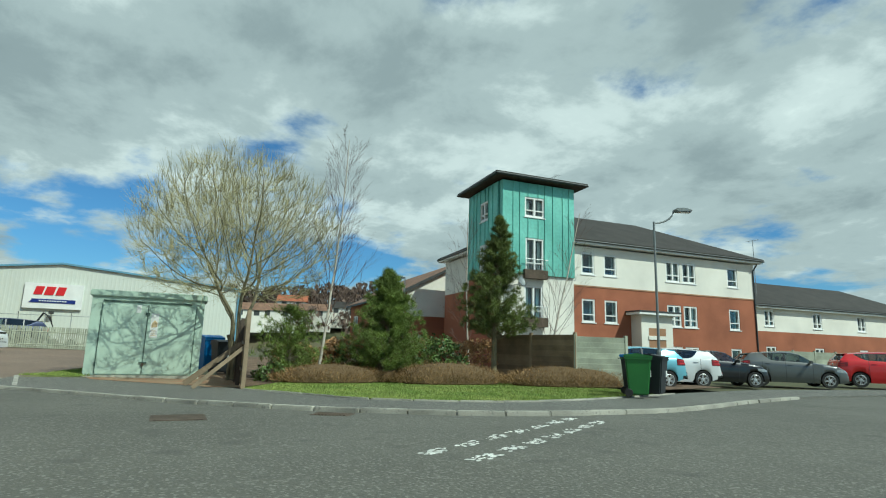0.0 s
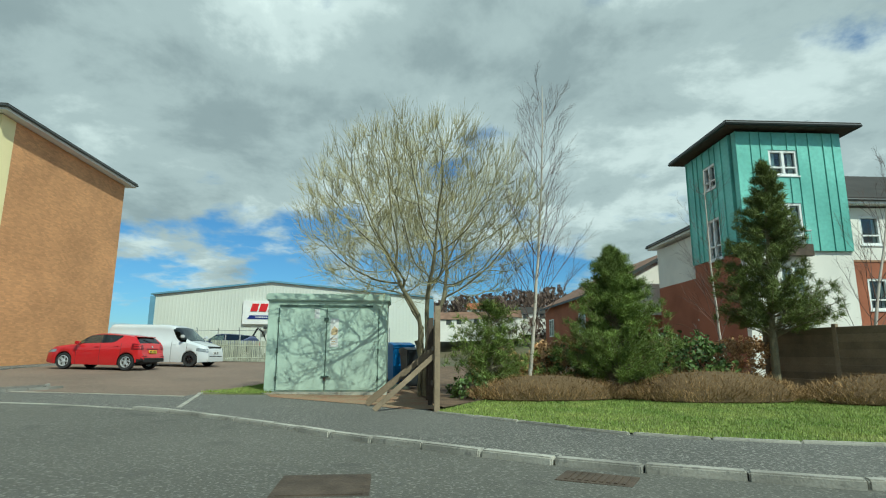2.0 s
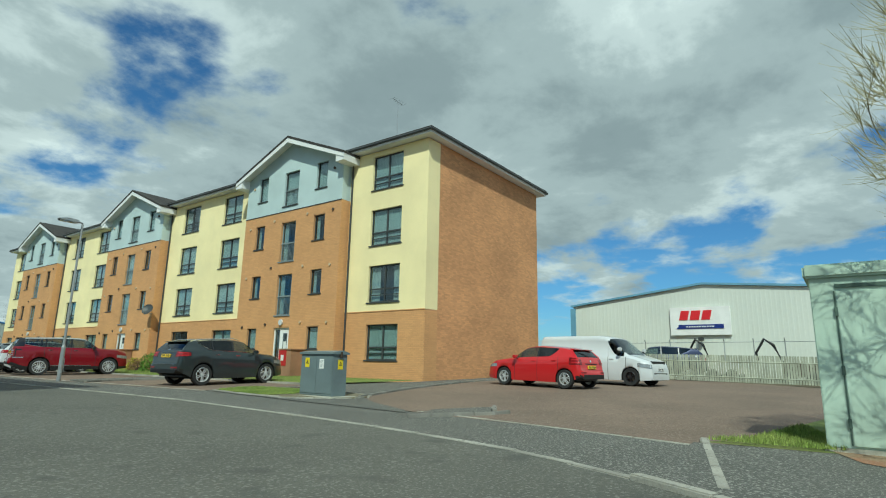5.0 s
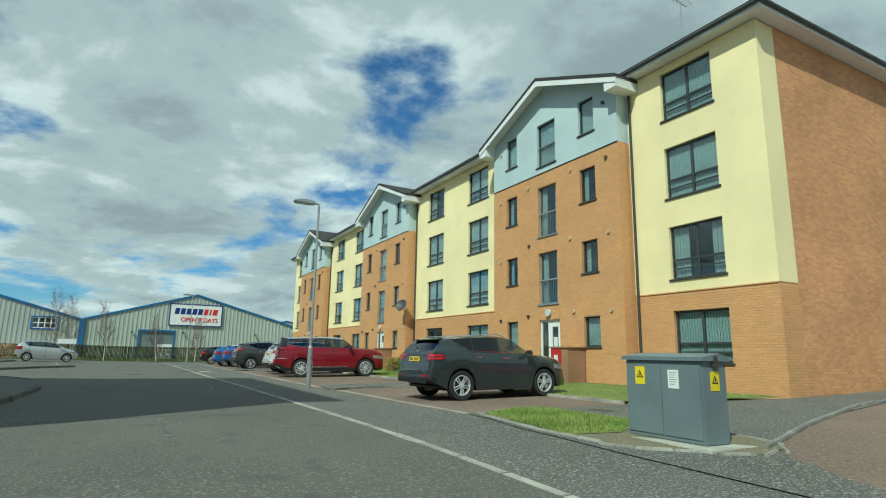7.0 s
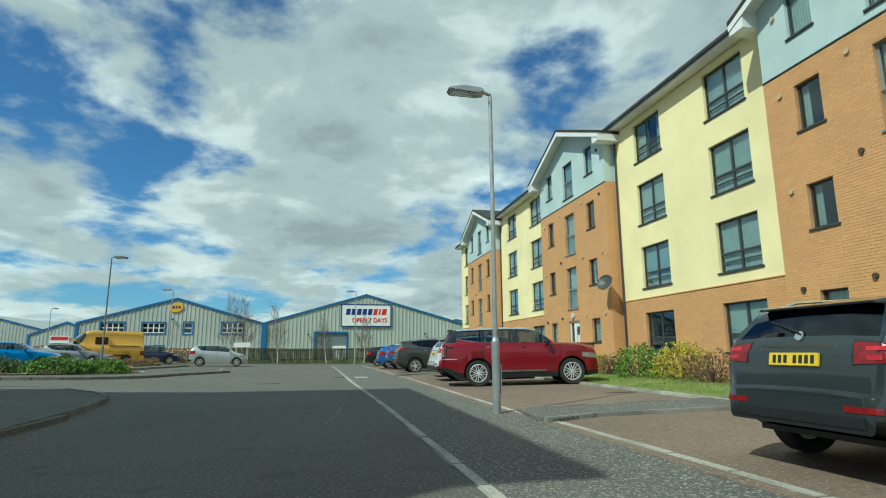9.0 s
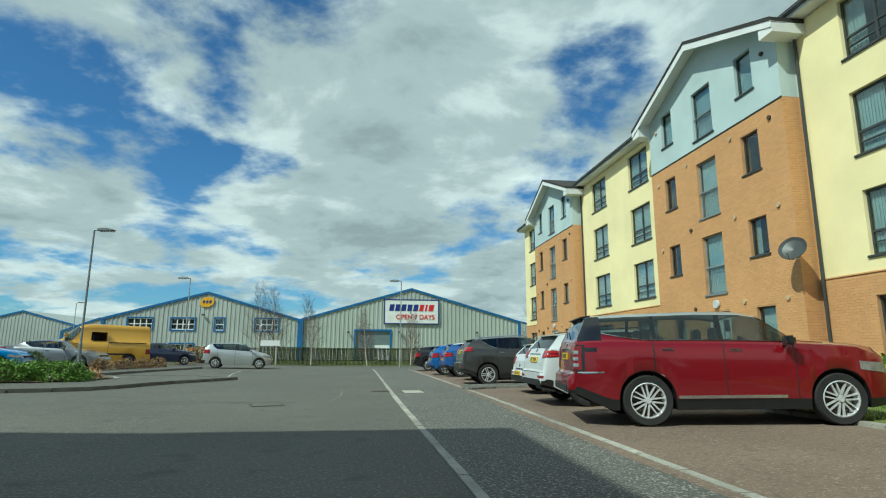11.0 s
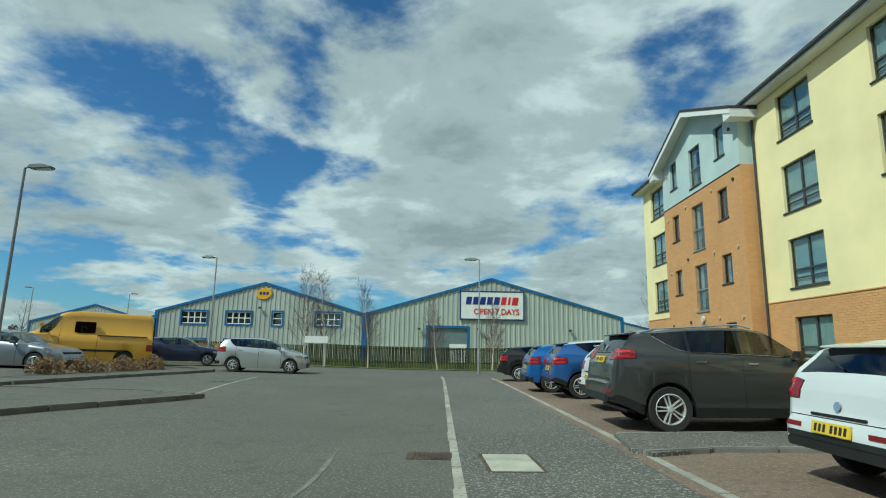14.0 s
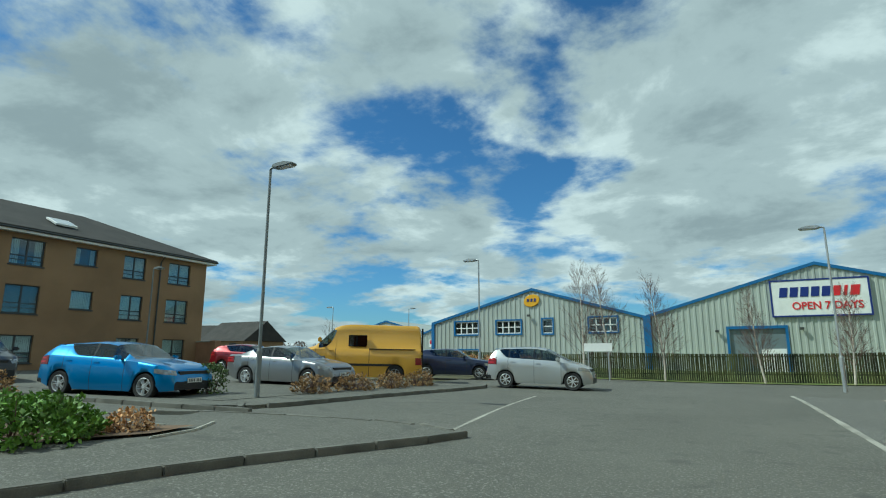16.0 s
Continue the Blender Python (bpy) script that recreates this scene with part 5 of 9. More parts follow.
M_TILE_BROWN = material("brown_roof_tile", (0.20, 0.115, 0.075), 0.85, vary=0.25, scale=1.0, fine=14, bump=0.4)
M_REDROOF = material("red_roof_tile", (0.36, 0.12, 0.06), 0.9, vary=0.2, scale=1, fine=10, bump=0.3)


def low_terrace(x0, x1, y0, y1, eave, ridge):
    """A low terrace whose gable end looks towards the street: brick below, pale render above, brown tiled roof."""
    base = Matrix.Translation((x0, y1, 0.6))
    th = thing("terraced_house", base, "low terrace with a pale gable end and brown tiled roof", "house")
    ym = (y0 + y1) / 2
    placed(part("brick_base", boxed(x0, y0, -0.5, x1, y1, eave - 0.1), M_REDBRICK, th, "red brick lower wall"), base, Matrix())
    placed(part("render_wall", prism([(y0 - 0.01, 3.3), (y1 + 0.01, 3.3), (y1 + 0.01, eave), (ym, ridge - 0.04), (y0 - 0.01, eave)], x0 - 0.04, x0 - 0.002, "x"), M_WHITEREND, th, "pale rendered gable"), base, Matrix())
    for a, b in ((y1 + 0.35, ym), (y0 - 0.35, ym)):
        k = (ridge - eave) / abs(ym - y0)
        za = eave - 0.35 * k
        placed(part("roof_slope", prism([(a, za), (b, ridge), (b, ridge + 0.16), (a, za + 0.16)], x0 - 0.25, x1 + 0.25, "x"), M_TILE_BROWN, th), base, Matrix())
        placed(part("gutter", boxed(x0 - 0.25, min(a, a + 0.09 * (1 if a > ym else -1)), za - 0.04, x1 + 0.25, max(a, a + 0.09 * (1 if a > ym else -1)), za + 0.1), M_FRAME_DARK, th), base, Matrix())
    placed(part("verge", prism([(y1 + 0.36, eave - 0.2), (ym, ridge - 0.02), (ym, ridge + 0.18), (y1 + 0.36, eave + 0.05)], x0 - 0.3, x0 - 0.251, "x"), M_FRAME_DARK, th), base, Matrix())
    for x in (x0 + 6.0, x1 - 2.3):
        w = placed(part("window", boxed(x - 0.75, y1 + 0.022, 2.4, x + 0.75, y1 + 0.06, 3.9), M_FASCIA, th, "white framed window"), base, Matrix())
        for u in (-0.36, 0.36):
            part("pane", boxed(x + u - 0.3, y1 + 0.061, 2.5, x + u + 0.3, y1 + 0.07, 3.8), M_GLASS, w)


low_terrace(21.0, 38.0, -50.7, -41.7, 5.05, 7.5)


# ---- warehouses ----
def clad_gable(u0, u1, eave, apex_u, apex, holes, pitch=0.5, deep=0.05):
    """A profiled-sheet gable wall: real ribs, cut to the roof line and round the openings."""
    verts, faces = [], []

    def top(u):
        return eave + (apex - eave) * (1 - abs(u - apex_u) / ((apex_u - u0) if u < apex_u else (u1 - apex_u)))
    n = int((u1 - u0) / pitch)
    p = (u1 - u0) / n
    for i in range(n):
        a = u0 + i * p
        xs = ((a, 0.0), (a + 0.52 * p, 0.0), (a + 0.62 * p, -deep), (a + 0.9 * p, -deep), (a + p, 0.0))
        for (x0, d0), (x1, d1) in zip(xs, xs[1:]):
            spans = [(0.0, None)]
            for h in holes:
                if h[0] < (x0 + x1) / 2 < h[2]:
                    spans = [s for lo, hi in spans for s in ((lo, h[1] if hi is None else min(hi, h[1])), (max(lo, h[3]), hi)) if s[1] is None or s[1] > s[0] + 0.01]
            for lo, hi in spans:
                k = len(verts)
                verts += [(x0, d0, lo), (x1, d1, lo), (x1, d1, hi if hi is not None else top(x1)), (x0, d0, hi if hi is not None else top(x0))]
                faces.append((k, k + 1, k + 2, k + 3))
    return raw_mesh("profiled_sheet", verts, faces)


def shed(name, m, u0, u1, eave, apex_u, apex, length, holes, clad, label, trim=M_BLUE_TRIM, edge=0.14):
    base = m
    th = thing(name, base, label, "warehouse")
    part("gable_wall", clad_gable(u0, u1, eave, apex_u, apex, holes, *((0.5, 0.05) if edge else (0.25, 0.004))), clad, th, "vertically ribbed metal cladding")
    part("liner", prism([(u0 + 0.05, 0), (u1 - 0.05, 0), (u1 - 0.05, eave - 0.1), (apex_u, apex - 0.1), (u0 + 0.05, eave - 0.1)], 0.45, length, "y"), clad, th)
    for a, b, za, zb in ((u0, apex_u, eave, apex), (apex_u, u1, apex, eave)):
        part("roof_slope", prism([(a - (0.15 if a == u0 else 0), za + 0.02), (b + (0.15 if b == u1 else 0), zb + 0.02), (b + (0.15 if b == u1 else 0), zb + 0.12), (a - (0.15 if a == u0 else 0), za + 0.12)], -0.1, length, "y"), M_CLAD, th)
        part("verge_flashing", prism([(a - (0.15 if a == u0 else 0), za - edge), (b + (0.15 if b == u1 else 0), zb - edge), (b + (0.15 if b == u1 else 0), zb + 0.13), (a - (0.15 if a == u0 else 0), za + 0.13)], -0.16, -0.101, "y"), trim, th, "blue verge flashing")
    for u in (u0, u1):
        part("corner_flashing", boxed(u - 0.18, -0.14, 0, u + 0.18, -0.06, eave - 0.1), trim, th, "blue corner flashing")
    return th


WY = 65.0
wm = Matrix.Translation((0, WY, 0))
wins_l = [(-29.5, 3.55, -26.85, 4.85), (-24.75, 3.55, -22.15, 4.85), (-19.85, 3.5, -18.85, 4.9), (-15.25, 3.55, -12.65, 4.9), (-29.5, 0.7, -26.85, 1.9), (-24.75, 0.7, -22.15, 1.9)]
left = shed("warehouse", wm, -32.2, -10.05, 4.75, -20.85, 7.95, 40, wins_l, M_CLAD, "grey ribbed metal warehouse with blue trim and windows")
right = shed("warehouse", wm, -9.9, 17.0, 4.85, 3.3, 8.8, 40, [(-3.4, 0, 0.75, 3.55)], M_CLAD, "grey ribbed metal warehouse with a large white shop sign")
for a, b, c, d in wins_l:
    w = bmesh.new()
    for q in ((a - 0.15, b - 0.15, c + 0.15, b), (a - 0.15, d, c + 0.15, d + 0.15), (a - 0.15, b, a, d), (c, b, c + 0.15, d)):
        box(w, q[0], -0.1, q[1], q[2], 0.1, q[3])
    fr = part("window", w, M_BLUE_TRIM, left, "blue framed window")
    bars = bmesh.new()
    n = 4 if c - a > 2 else 1
    for i in range(n + 1):
        u = a + (c - a) * i / n
        box(bars, u - 0.06, 0.0, b, u + 0.06, 0.08, d)
    for v in (b + 0.05, (b + d) / 2, d - 0.05):
        box(bars, a, 0.005, v - 0.05, c, 0.075, v + 0.05)
    part("glazing_bar", bars, M_FASCIA, fr)
    part("pane", boxed(a, 0.04, b, c, 0.05, d), M_GLASS, fr)
    # thin dark slab behind the glass stands in for the unlit inside
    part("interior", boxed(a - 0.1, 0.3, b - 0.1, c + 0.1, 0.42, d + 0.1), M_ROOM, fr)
# roller door
rd = part("roller_door", boxed(-3.4, 0.14, 0, 0.75, 0.18, 3.55), M_SHUTTER, right, "grey roller shutter in a blue frame")
slat = mesh_of(boxed(-3.4, 0.1, 0, 0.75, 0.139, 0.105), "slat")
for i in range(29):
    part("slat", slat, M_SHUTTER, rd).matrix_basis = Matrix.Translation((0, 0, i * 0.12))
fr = bmesh.new()
for q in ((-3.6, 0, -3.4, 3.55), (0.75, 0, 0.95, 3.55), (-3.6, 3.55, 0.95, 3.8)):
    box(fr, q[0], -0.12, q[1], q[2], 0.1, q[3])
part("door_frame", fr, M_BLUE_TRIM, rd)
part("pale_panel", boxed(-1.1, 0.07, 0, 0.7, 0.095, 1.9), M_SIGN_WHITE, rd)
vp = part("downpipe", boxed(-10.3, -0.3, 0, -9.65, -0.142, 4.85), M_BLUE_TRIM, left, "broad blue rainwater casing")


def flood(parent, u, v):
    ob = part("floodlight", boxed(u - 0.15, -0.45, v - 0.1, u + 0.15, -0.2, v + 0.1, bevel=0.02), M_FRAME_DARK, parent)
    part("bracket", boxed(u - 0.03, -0.21, v - 0.03, u + 0.03, -0.05, v + 0.03), M_FRAME_DARK, ob)


for u, v in ((-4.3, 3.4), (1.9, 3.5), (-21.2, 5.3), (11.5, 3.5)):
    flood(right if u > -11 else left, u, v)


def sign_board(m, w, h, label, border=None):
    th = thing("shop_sign", m, label, "sign")
    part("board", boxed(0, -0.12, 0, w, 0.0, h, bevel=0.01), M_SIGN_WHITE, th)
    if border:
        bm = bmesh.new()
        for q in ((-0.12, -0.12, w + 0.12, 0), (-0.12, h, w + 0.12, h + 0.12), (-0.12, 0, 0, h), (w, 0, w + 0.12, h)):
            box(bm, q[0], -0.15, q[1], q[2], 0.0, q[3])
        part("border", bm, border, th)
    return th


def block_letters(th, shapes, mat, name="logo_shape", y=-0.122):
    """Plain slanted bars and blocks, with no lettering: (u, v, width, height, slant)."""
    for u, v, w, h, s in shapes:
        part(name, prism([(u, v), (u + w, v), (u + w + s, v + h), (u + s, v + h)], y - 0.03, y, "y"), mat, th)


sg = sign_board(Matrix.Translation((0.05, WY - 0.09, 4.57)), 6.58, 2.82, "white shop sign with a navy and red logo and red lettering", M_SIGN_NAVY)
block_letters(sg, [(0.5 + i * 0.74, 1.5, 0.56, 0.8, 0.12) for i in range(5)], M_SIGN_NAVY)
block_letters(sg, [(4.2, 1.5, 0.5, 0.8, 0.15), (4.92, 1.5, 0.22, 0.8, 0.15), (5.35, 1.5, 0.6, 0.8, 0.15)], M_SIGN_RED)
tx = part("lettering", text_mesh("OPEN 7 DAYS", 0.62, 0.02, bold=0.012), M_SIGN_RED, sg, "red capital lettering")
tx.matrix_basis = Matrix.Translation((1.35, -0.14, 0.48)) @ Matrix.Diagonal((0.92, 1, 1, 1))
ov = thing("oval_sign", Matrix.Translation((-20.9, WY - 0.1, 6.8)), "yellow oval sign on the gable", "sign")
part("panel", lathe([(0.01, -0.06), (0.8, -0.06), (0.85, 0.0)], 28, "y"), M_SIGN_YELLOW, ov).matrix_basis = Matrix.Rotation(-0.25, 4, "Y") @ Matrix.Diagonal((1.0, 1.0, 0.72, 1))
block_letters(ov, [(-0.5, -0.1, 0.22, 0.3, 0.05), (-0.12, -0.1, 0.2, 0.3, 0.05), (0.22, -0.1, 0.22, 0.3, 0.05)], M_SIGN_NAVY, y=-0.062)
nb = thing("notice_board", Matrix.Translation((-9.24, 40.01, gz(-9.6, 41.5))), "white notice board on posts before the fence", "notice board")
part("board", boxed(-0.7, -0.03, 1.45, 0.7, 0.03, 1.85), M_SIGN_WHITE, nb)
for u in (-0.5, 0.5):
    part("post", boxed(u - 0.03, -0.03, 0, u + 0.03, 0.03, 1.45), M_GALV, nb)

# sheds farther off on the left, and one seen past the flats
s3 = shed("warehouse", Matrix.Translation((0, 92, 0.2)), -66, -46, 4.2, -56, 7.0, 30, [], M_CLAD, "low grey warehouse with blue trim farther off")
s4 = shed("warehouse", Matrix.Translation((0, 84, 0.2)), -46, -36, 3.6, -41, 5.6, 24, [], M_CLAD, "small grey industrial unit with a blue verge")
s5 = shed("warehouse", Matrix.Translation((0, 120, 0.2)), 14, 44, 5.0, 29, 8.5, 30, [], M_CLAD, "pale warehouse roof beyond the flats")
rs = sign_board(Matrix.Translation((-43.0, 83.85, 2.6)), 2.6, 1.1, "small red and white sign on an industrial unit")
part("band", boxed(0.1, -0.135, 0.45, 2.5, -0.122, 1.0), M_SIGN_RED, rs)

# hire depot with the pale gable
M_BLUE_PALE = material("pale_blue_flashing", (0.16, 0.33, 0.46), 0.45, vary=0.1, scale=1, fine=20, bump=0.03)
gm = Matrix.Translation((31.0, -16.5, 0.4)) @ Matrix.Rotation(-math.pi / 2, 4, "Z") @ Matrix.Diagonal((1.03, 1.03, 1.03, 1))
depot = shed("warehouse", gm, -6.6, 14.0, 4.65, 2.0, 5.7, 24, [], M_CLAD_PALE, "pale ribbed metal depot with a blue roof edge", M_BLUE_PALE, 0.0)
gs = sign_board(gm @ Matrix.Translation((0.0, -0.06, 2.55)), 3.5, 1.75, "white depot sign with a red logo over a navy bar")
block_letters(gs, [(0.55, 0.95, 0.5, 0.58, 0.14), (1.17, 0.95, 0.55, 0.58, 0.14), (1.85, 0.95, 0.5, 0.58, 0.14)], M_SIGN_RED)
block_letters(gs, [(0.5, 0.4, 2.6, 0.26, 0.0), (0.35, 0.4, 0.2, 0.26, 0.25)], M_SIGN_NAVY)
block_letters(gs, [(0.95 + i * 0.15, 0.49, 0.1, 0.08, 0.02) for i in range(11)], M_SIGN_WHITE, y=-0.153)
flood(depot, 1.8, 2.3)


# ---- the brown flats to the north-west and the block whose shadow falls on the street ----
def brick_flats(x, y0, y1, eave, label, north=True):
    """A three-storey block whose front faces east."""
    base = Matrix.Translation((x, y0, gz(x, y0)))
    th = thing("apartment_block", base, label, "apartment block")
    g = gz(x, y0) - 0.3
    m = Matrix.Translation((x, y0, 0)) @ Matrix.Rotation(math.pi / 2, 4, "Z")
    W = y1 - y0
    holes = []
    cols = [(W - 2.05, 1.6, "double"), (W - 5.15, 1.4, "double"), (W - 8.05, 1.2, "single"), (W - 11.0, 1.6, "double"), (W - 14.2, 1.6, "double"), (W - 17.4, 1.2, "single")]
    for v, h in ((0.95, 1.4), (3.42, 1.45), (5.88, 1.36)):
        for u, w, st in cols:
            if u - w / 2 < 0.5:
                continue
            if st == "single" and v < 1:
                continue
            hh = h if st != "single" else h * 0.72
            v0 = v + (0.4 if st == "single" else 0)
            add_window(th, base, m @ Matrix.Translation((u - w / 2, 0, v0)), w, hh, st, M_FRAME_DARK, (int(u * 7 + v * 3) % 3 == 0))
            holes.append((u - w / 2, v0, u - w / 2 + round(w, 2), v0 + round(hh, 2)))
    placed(part("brick_wall", wall_bm(0, W, g, eave - 0.25, holes, 0.3), M_BROWNFLAT, th, "tan brick front wall"), base, m)
    D = 11.0
    placed(part("end_wall", boxed(x - D, y1 - 0.3, g, x - 0.31, y1, eave - 0.25), M_BROWNFLAT, th), base, Matrix())
    placed(part("end_wall", boxed(x - D, y0, g, x - 0.31, y0 + 0.3, eave - 0.25), M_BROWNFLAT, th), base, Matrix())
    placed(part("back_wall", boxed(x - D, y0 + 0.31, g, x - D + 0.3, y1 - 0.31, eave - 0.25), M_BROWNFLAT, th), base, Matrix())
    roof, fa, so, gut = hip_roof(x - D, y0, x, y1, eave, 2.6, 0.5)
    for nm, bm, mt in (("roof", roof, M_ROOF), ("fascia", fa, M_FASCIA), ("soffit", so, M_FASCIA), ("gutter", gut, M_FRAME_DARK)):
        placed(part(nm, bm, mt, th), base, Matrix())
    for u in (W - 3.5,):
        placed(part("downpipe", tubed([(x + 0.4, y0 + u, eave - 0.3), (x + 0.07, y0 + u, eave - 0.6), (x + 0.07, y0 + u, g)], 0.05, 6), M_FRAME_DARK, th), base, Matrix())
    return th


brick_flats(-35.0, 15.0, 37.15, 7.75, "three-storey tan brick flats with a dark hipped roof and skylight")
sk = thing("skylight", Matrix.Translation((-36.6, 28.4, 8.72)) @ Matrix.Rotation(radians(24), 4, "Y"), "pale roof window on the tiled slope", "skylight")
part("frame", boxed(-0.6, -0.6, 0, 0.6, 0.6, 0.12, bevel=0.02), M_FASCIA, sk)
part("pane", boxed(-0.5, -0.5, 0.121, 0.5, 0.5, 0.13), M_LENS, sk)
brick_flats(-11.4, -14.1, -3.0, 14.9, "tan brick flats standing beside the street")

from mathutils.bvhtree import BVHTree


# ---- vehicles: lofted bodies on wheels; x is forward, the origin lies on the ground between the axles ----
SHAPES = {
    # top line (share of length from the front, share of height), belt line, cowl, roof front, roof rear, foot of rear window
    "suv": dict(top=[(0, .36), (.004, .46), (.02, .56), (.05, .61), (.12, .645), (.25, .69), (.28, .705), (.40, .955), (.47, .988), (.56, .998), (.70, .985), (.81, .962), (.88, .94), (.9, .925), (.945, .78), (.955, .742), (.972, .665), (.98, .56), (.984, .47), (.997, .45), (1, .34)],
                belt=[(0, .5), (.1, .605), (.27, .672), (.6, .712), (.9, .75), (1, .745)], cowl=.268, wtop=.405, rear=.897, rearfoot=.953, panes=((.318, .51), (.525, .695), (.706, .825))),
    "boxy": dict(top=[(0, .38), (.003, .5), (.012, .61), (.03, .655), (.12, .685), (.24, .71), (.27, .72), (.375, .955), (.44, .988), (.58, 1.0), (.80, .985), (.91, .972), (.932, .958), (.962, .77), (.967, .742), (.976, .66), (.98, .48), (.984, .45), (.998, .43), (1, .35)],
                 belt=[(0, .55), (.1, .655), (.27, .69), (.6, .712), (.9, .728), (1, .728)], cowl=.258, wtop=.38, rear=.93, rearfoot=.9645, panes=((.305, .50), (.515, .71), (.722, .885))),
    "hatch": dict(top=[(0, .32), (.005, .43), (.025, .53), (.07, .6), (.15, .64), (.26, .685), (.29, .70), (.43, .955), (.50, .99), (.58, .998), (.72, .975), (.82, .955), (.87, .93), (.893, .91), (.941, .765), (.952, .725), (.97, .62), (.978, .5), (.983, .44), (.997, .41), (1, .31)],
                  belt=[(0, .46), (.1, .595), (.28, .662), (.6, .70), (.9, .735), (1, .73)], cowl=.278, wtop=.435, rear=.888, rearfoot=.949, panes=((.338, .56), (.575, .765))),
    "mpv": dict(top=[(0, .30), (.005, .38), (.03, .49), (.08, .565), (.15, .62), (.20, .655), (.22, .67), (.42, .955), (.50, .99), (.60, 1.0), (.82, .975), (.905, .935), (.92, .905), (.958, .74), (.966, .70), (.978, .55), (.985, .42), (.997, .38), (1, .28)],
                belt=[(0, .45), (.1, .565), (.22, .635), (.6, .68), (.9, .72), (1, .72)], cowl=.208, wtop=.425, rear=.915, rearfoot=.962, panes=((.29, .52), (.535, .76), (.775, .86))),
    "saloon": dict(top=[(0, .30), (.005, .40), (.03, .50), (.08, .59), (.18, .65), (.28, .69), (.30, .705), (.43, .96), (.52, 1.0), (.62, .985), (.70, .945), (.74, .915), (.86, .775), (.88, .765), (.965, .745), (.98, .70), (.988, .54), (.995, .38), (1, .30)],
                   belt=[(0, .46), (.1, .59), (.3, .67), (.85, .73), (1, .73)], cowl=.292, wtop=.435, rear=.735, rearfoot=.865, panes=((.345, .54), (.555, .745))),
    "van": dict(top=[(0, .22), (.004, .34), (.012, .44), (.03, .50), (.10, .555), (.165, .60), (.185, .615), (.33, .935), (.375, .975), (.45, 1.0), (.95, .99), (.972, .97), (.98, .93), (.985, .85), (.99, .6), (.996, .3), (1, .22)],
                belt=[(0, .40), (.06, .48), (.18, .56), (.35, .575), (1, .575)], cowl=.178, wtop=.338, rear=2, rearfoot=2, panes=((.215, .345),)),
}


def line_at(pts, s):
    for (a, za), (b, zb) in zip(pts, pts[1:]):
        if s <= b:
            return za + (zb - za) * (s - a) / max(b - a, 1e-6)
    return pts[-1][1]


@shared
def wheel_meshes(key, r, width, spokes, twin, rim_r):
    rr = r * rim_r
    tyre = lathe([(rr * 0.98, -width / 2 + 0.01), (r * 0.95, -width / 2), (r * 0.995, -width * 0.36), (r, -width * 0.15), (r, width * 0.15), (r * 0.995, width * 0.36), (r * 0.95, width / 2), (rr * 0.98, width / 2 - 0.01)], 32, "y", caps=False)
    rim = lathe([(rr, -width / 2 + 0.012), (rr * 0.93, -width / 2 + 0.004), (rr * 0.90, -width / 2 + 0.03), (rr * 0.88, width * 0.2), (0.02, width * 0.2)], 28, "y", caps=False)
    for k in range(spokes):
        for off in ((-0.13, 0.13) if twin else (0.0,)):
            a = 2 * math.pi * k / spokes
            hw = rr * (0.048 if twin else 0.085)
            m = Matrix.Rotation(a, 4, "Y")
            y0, y1 = -width / 2 + 0.02, -width / 2 + 0.06
            pts = [(rr * 0.12, -hw + off * rr * 0.6), (rr * 0.91, -hw * 0.8 + off * rr * 1.1), (rr * 0.91, hw * 0.8 + off * rr * 1.1), (rr * 0.12, hw + off * rr * 0.6)]
            sp = prism(pts, y0, y1, "y")
            bmesh.ops.transform(sp, matrix=m, verts=sp.verts)
            tmp = mesh_of(sp, "spoke")
            rim.from_mesh(tmp)
            bpy.data.meshes.remove(tmp)
    hub = lathe([(0.01, -width / 2 + 0.008), (rr * 0.17, -width / 2 + 0.008), (rr * 0.2, -width / 2 + 0.06)], 14, "y")
    tmp = mesh_of(hub, "hub")
    rim.from_mesh(tmp)
    bpy.data.meshes.remove(tmp)
    back = lathe([(0.01, width * 0.1), (rr * 0.86, width * 0.1), (rr * 0.86, width * 0.19), (0.01, width * 0.19)], 20, "y")
    return mesh_of(tyre, "wheel"), mesh_of(rim, "rim"), mesh_of(back, "brake_disc")


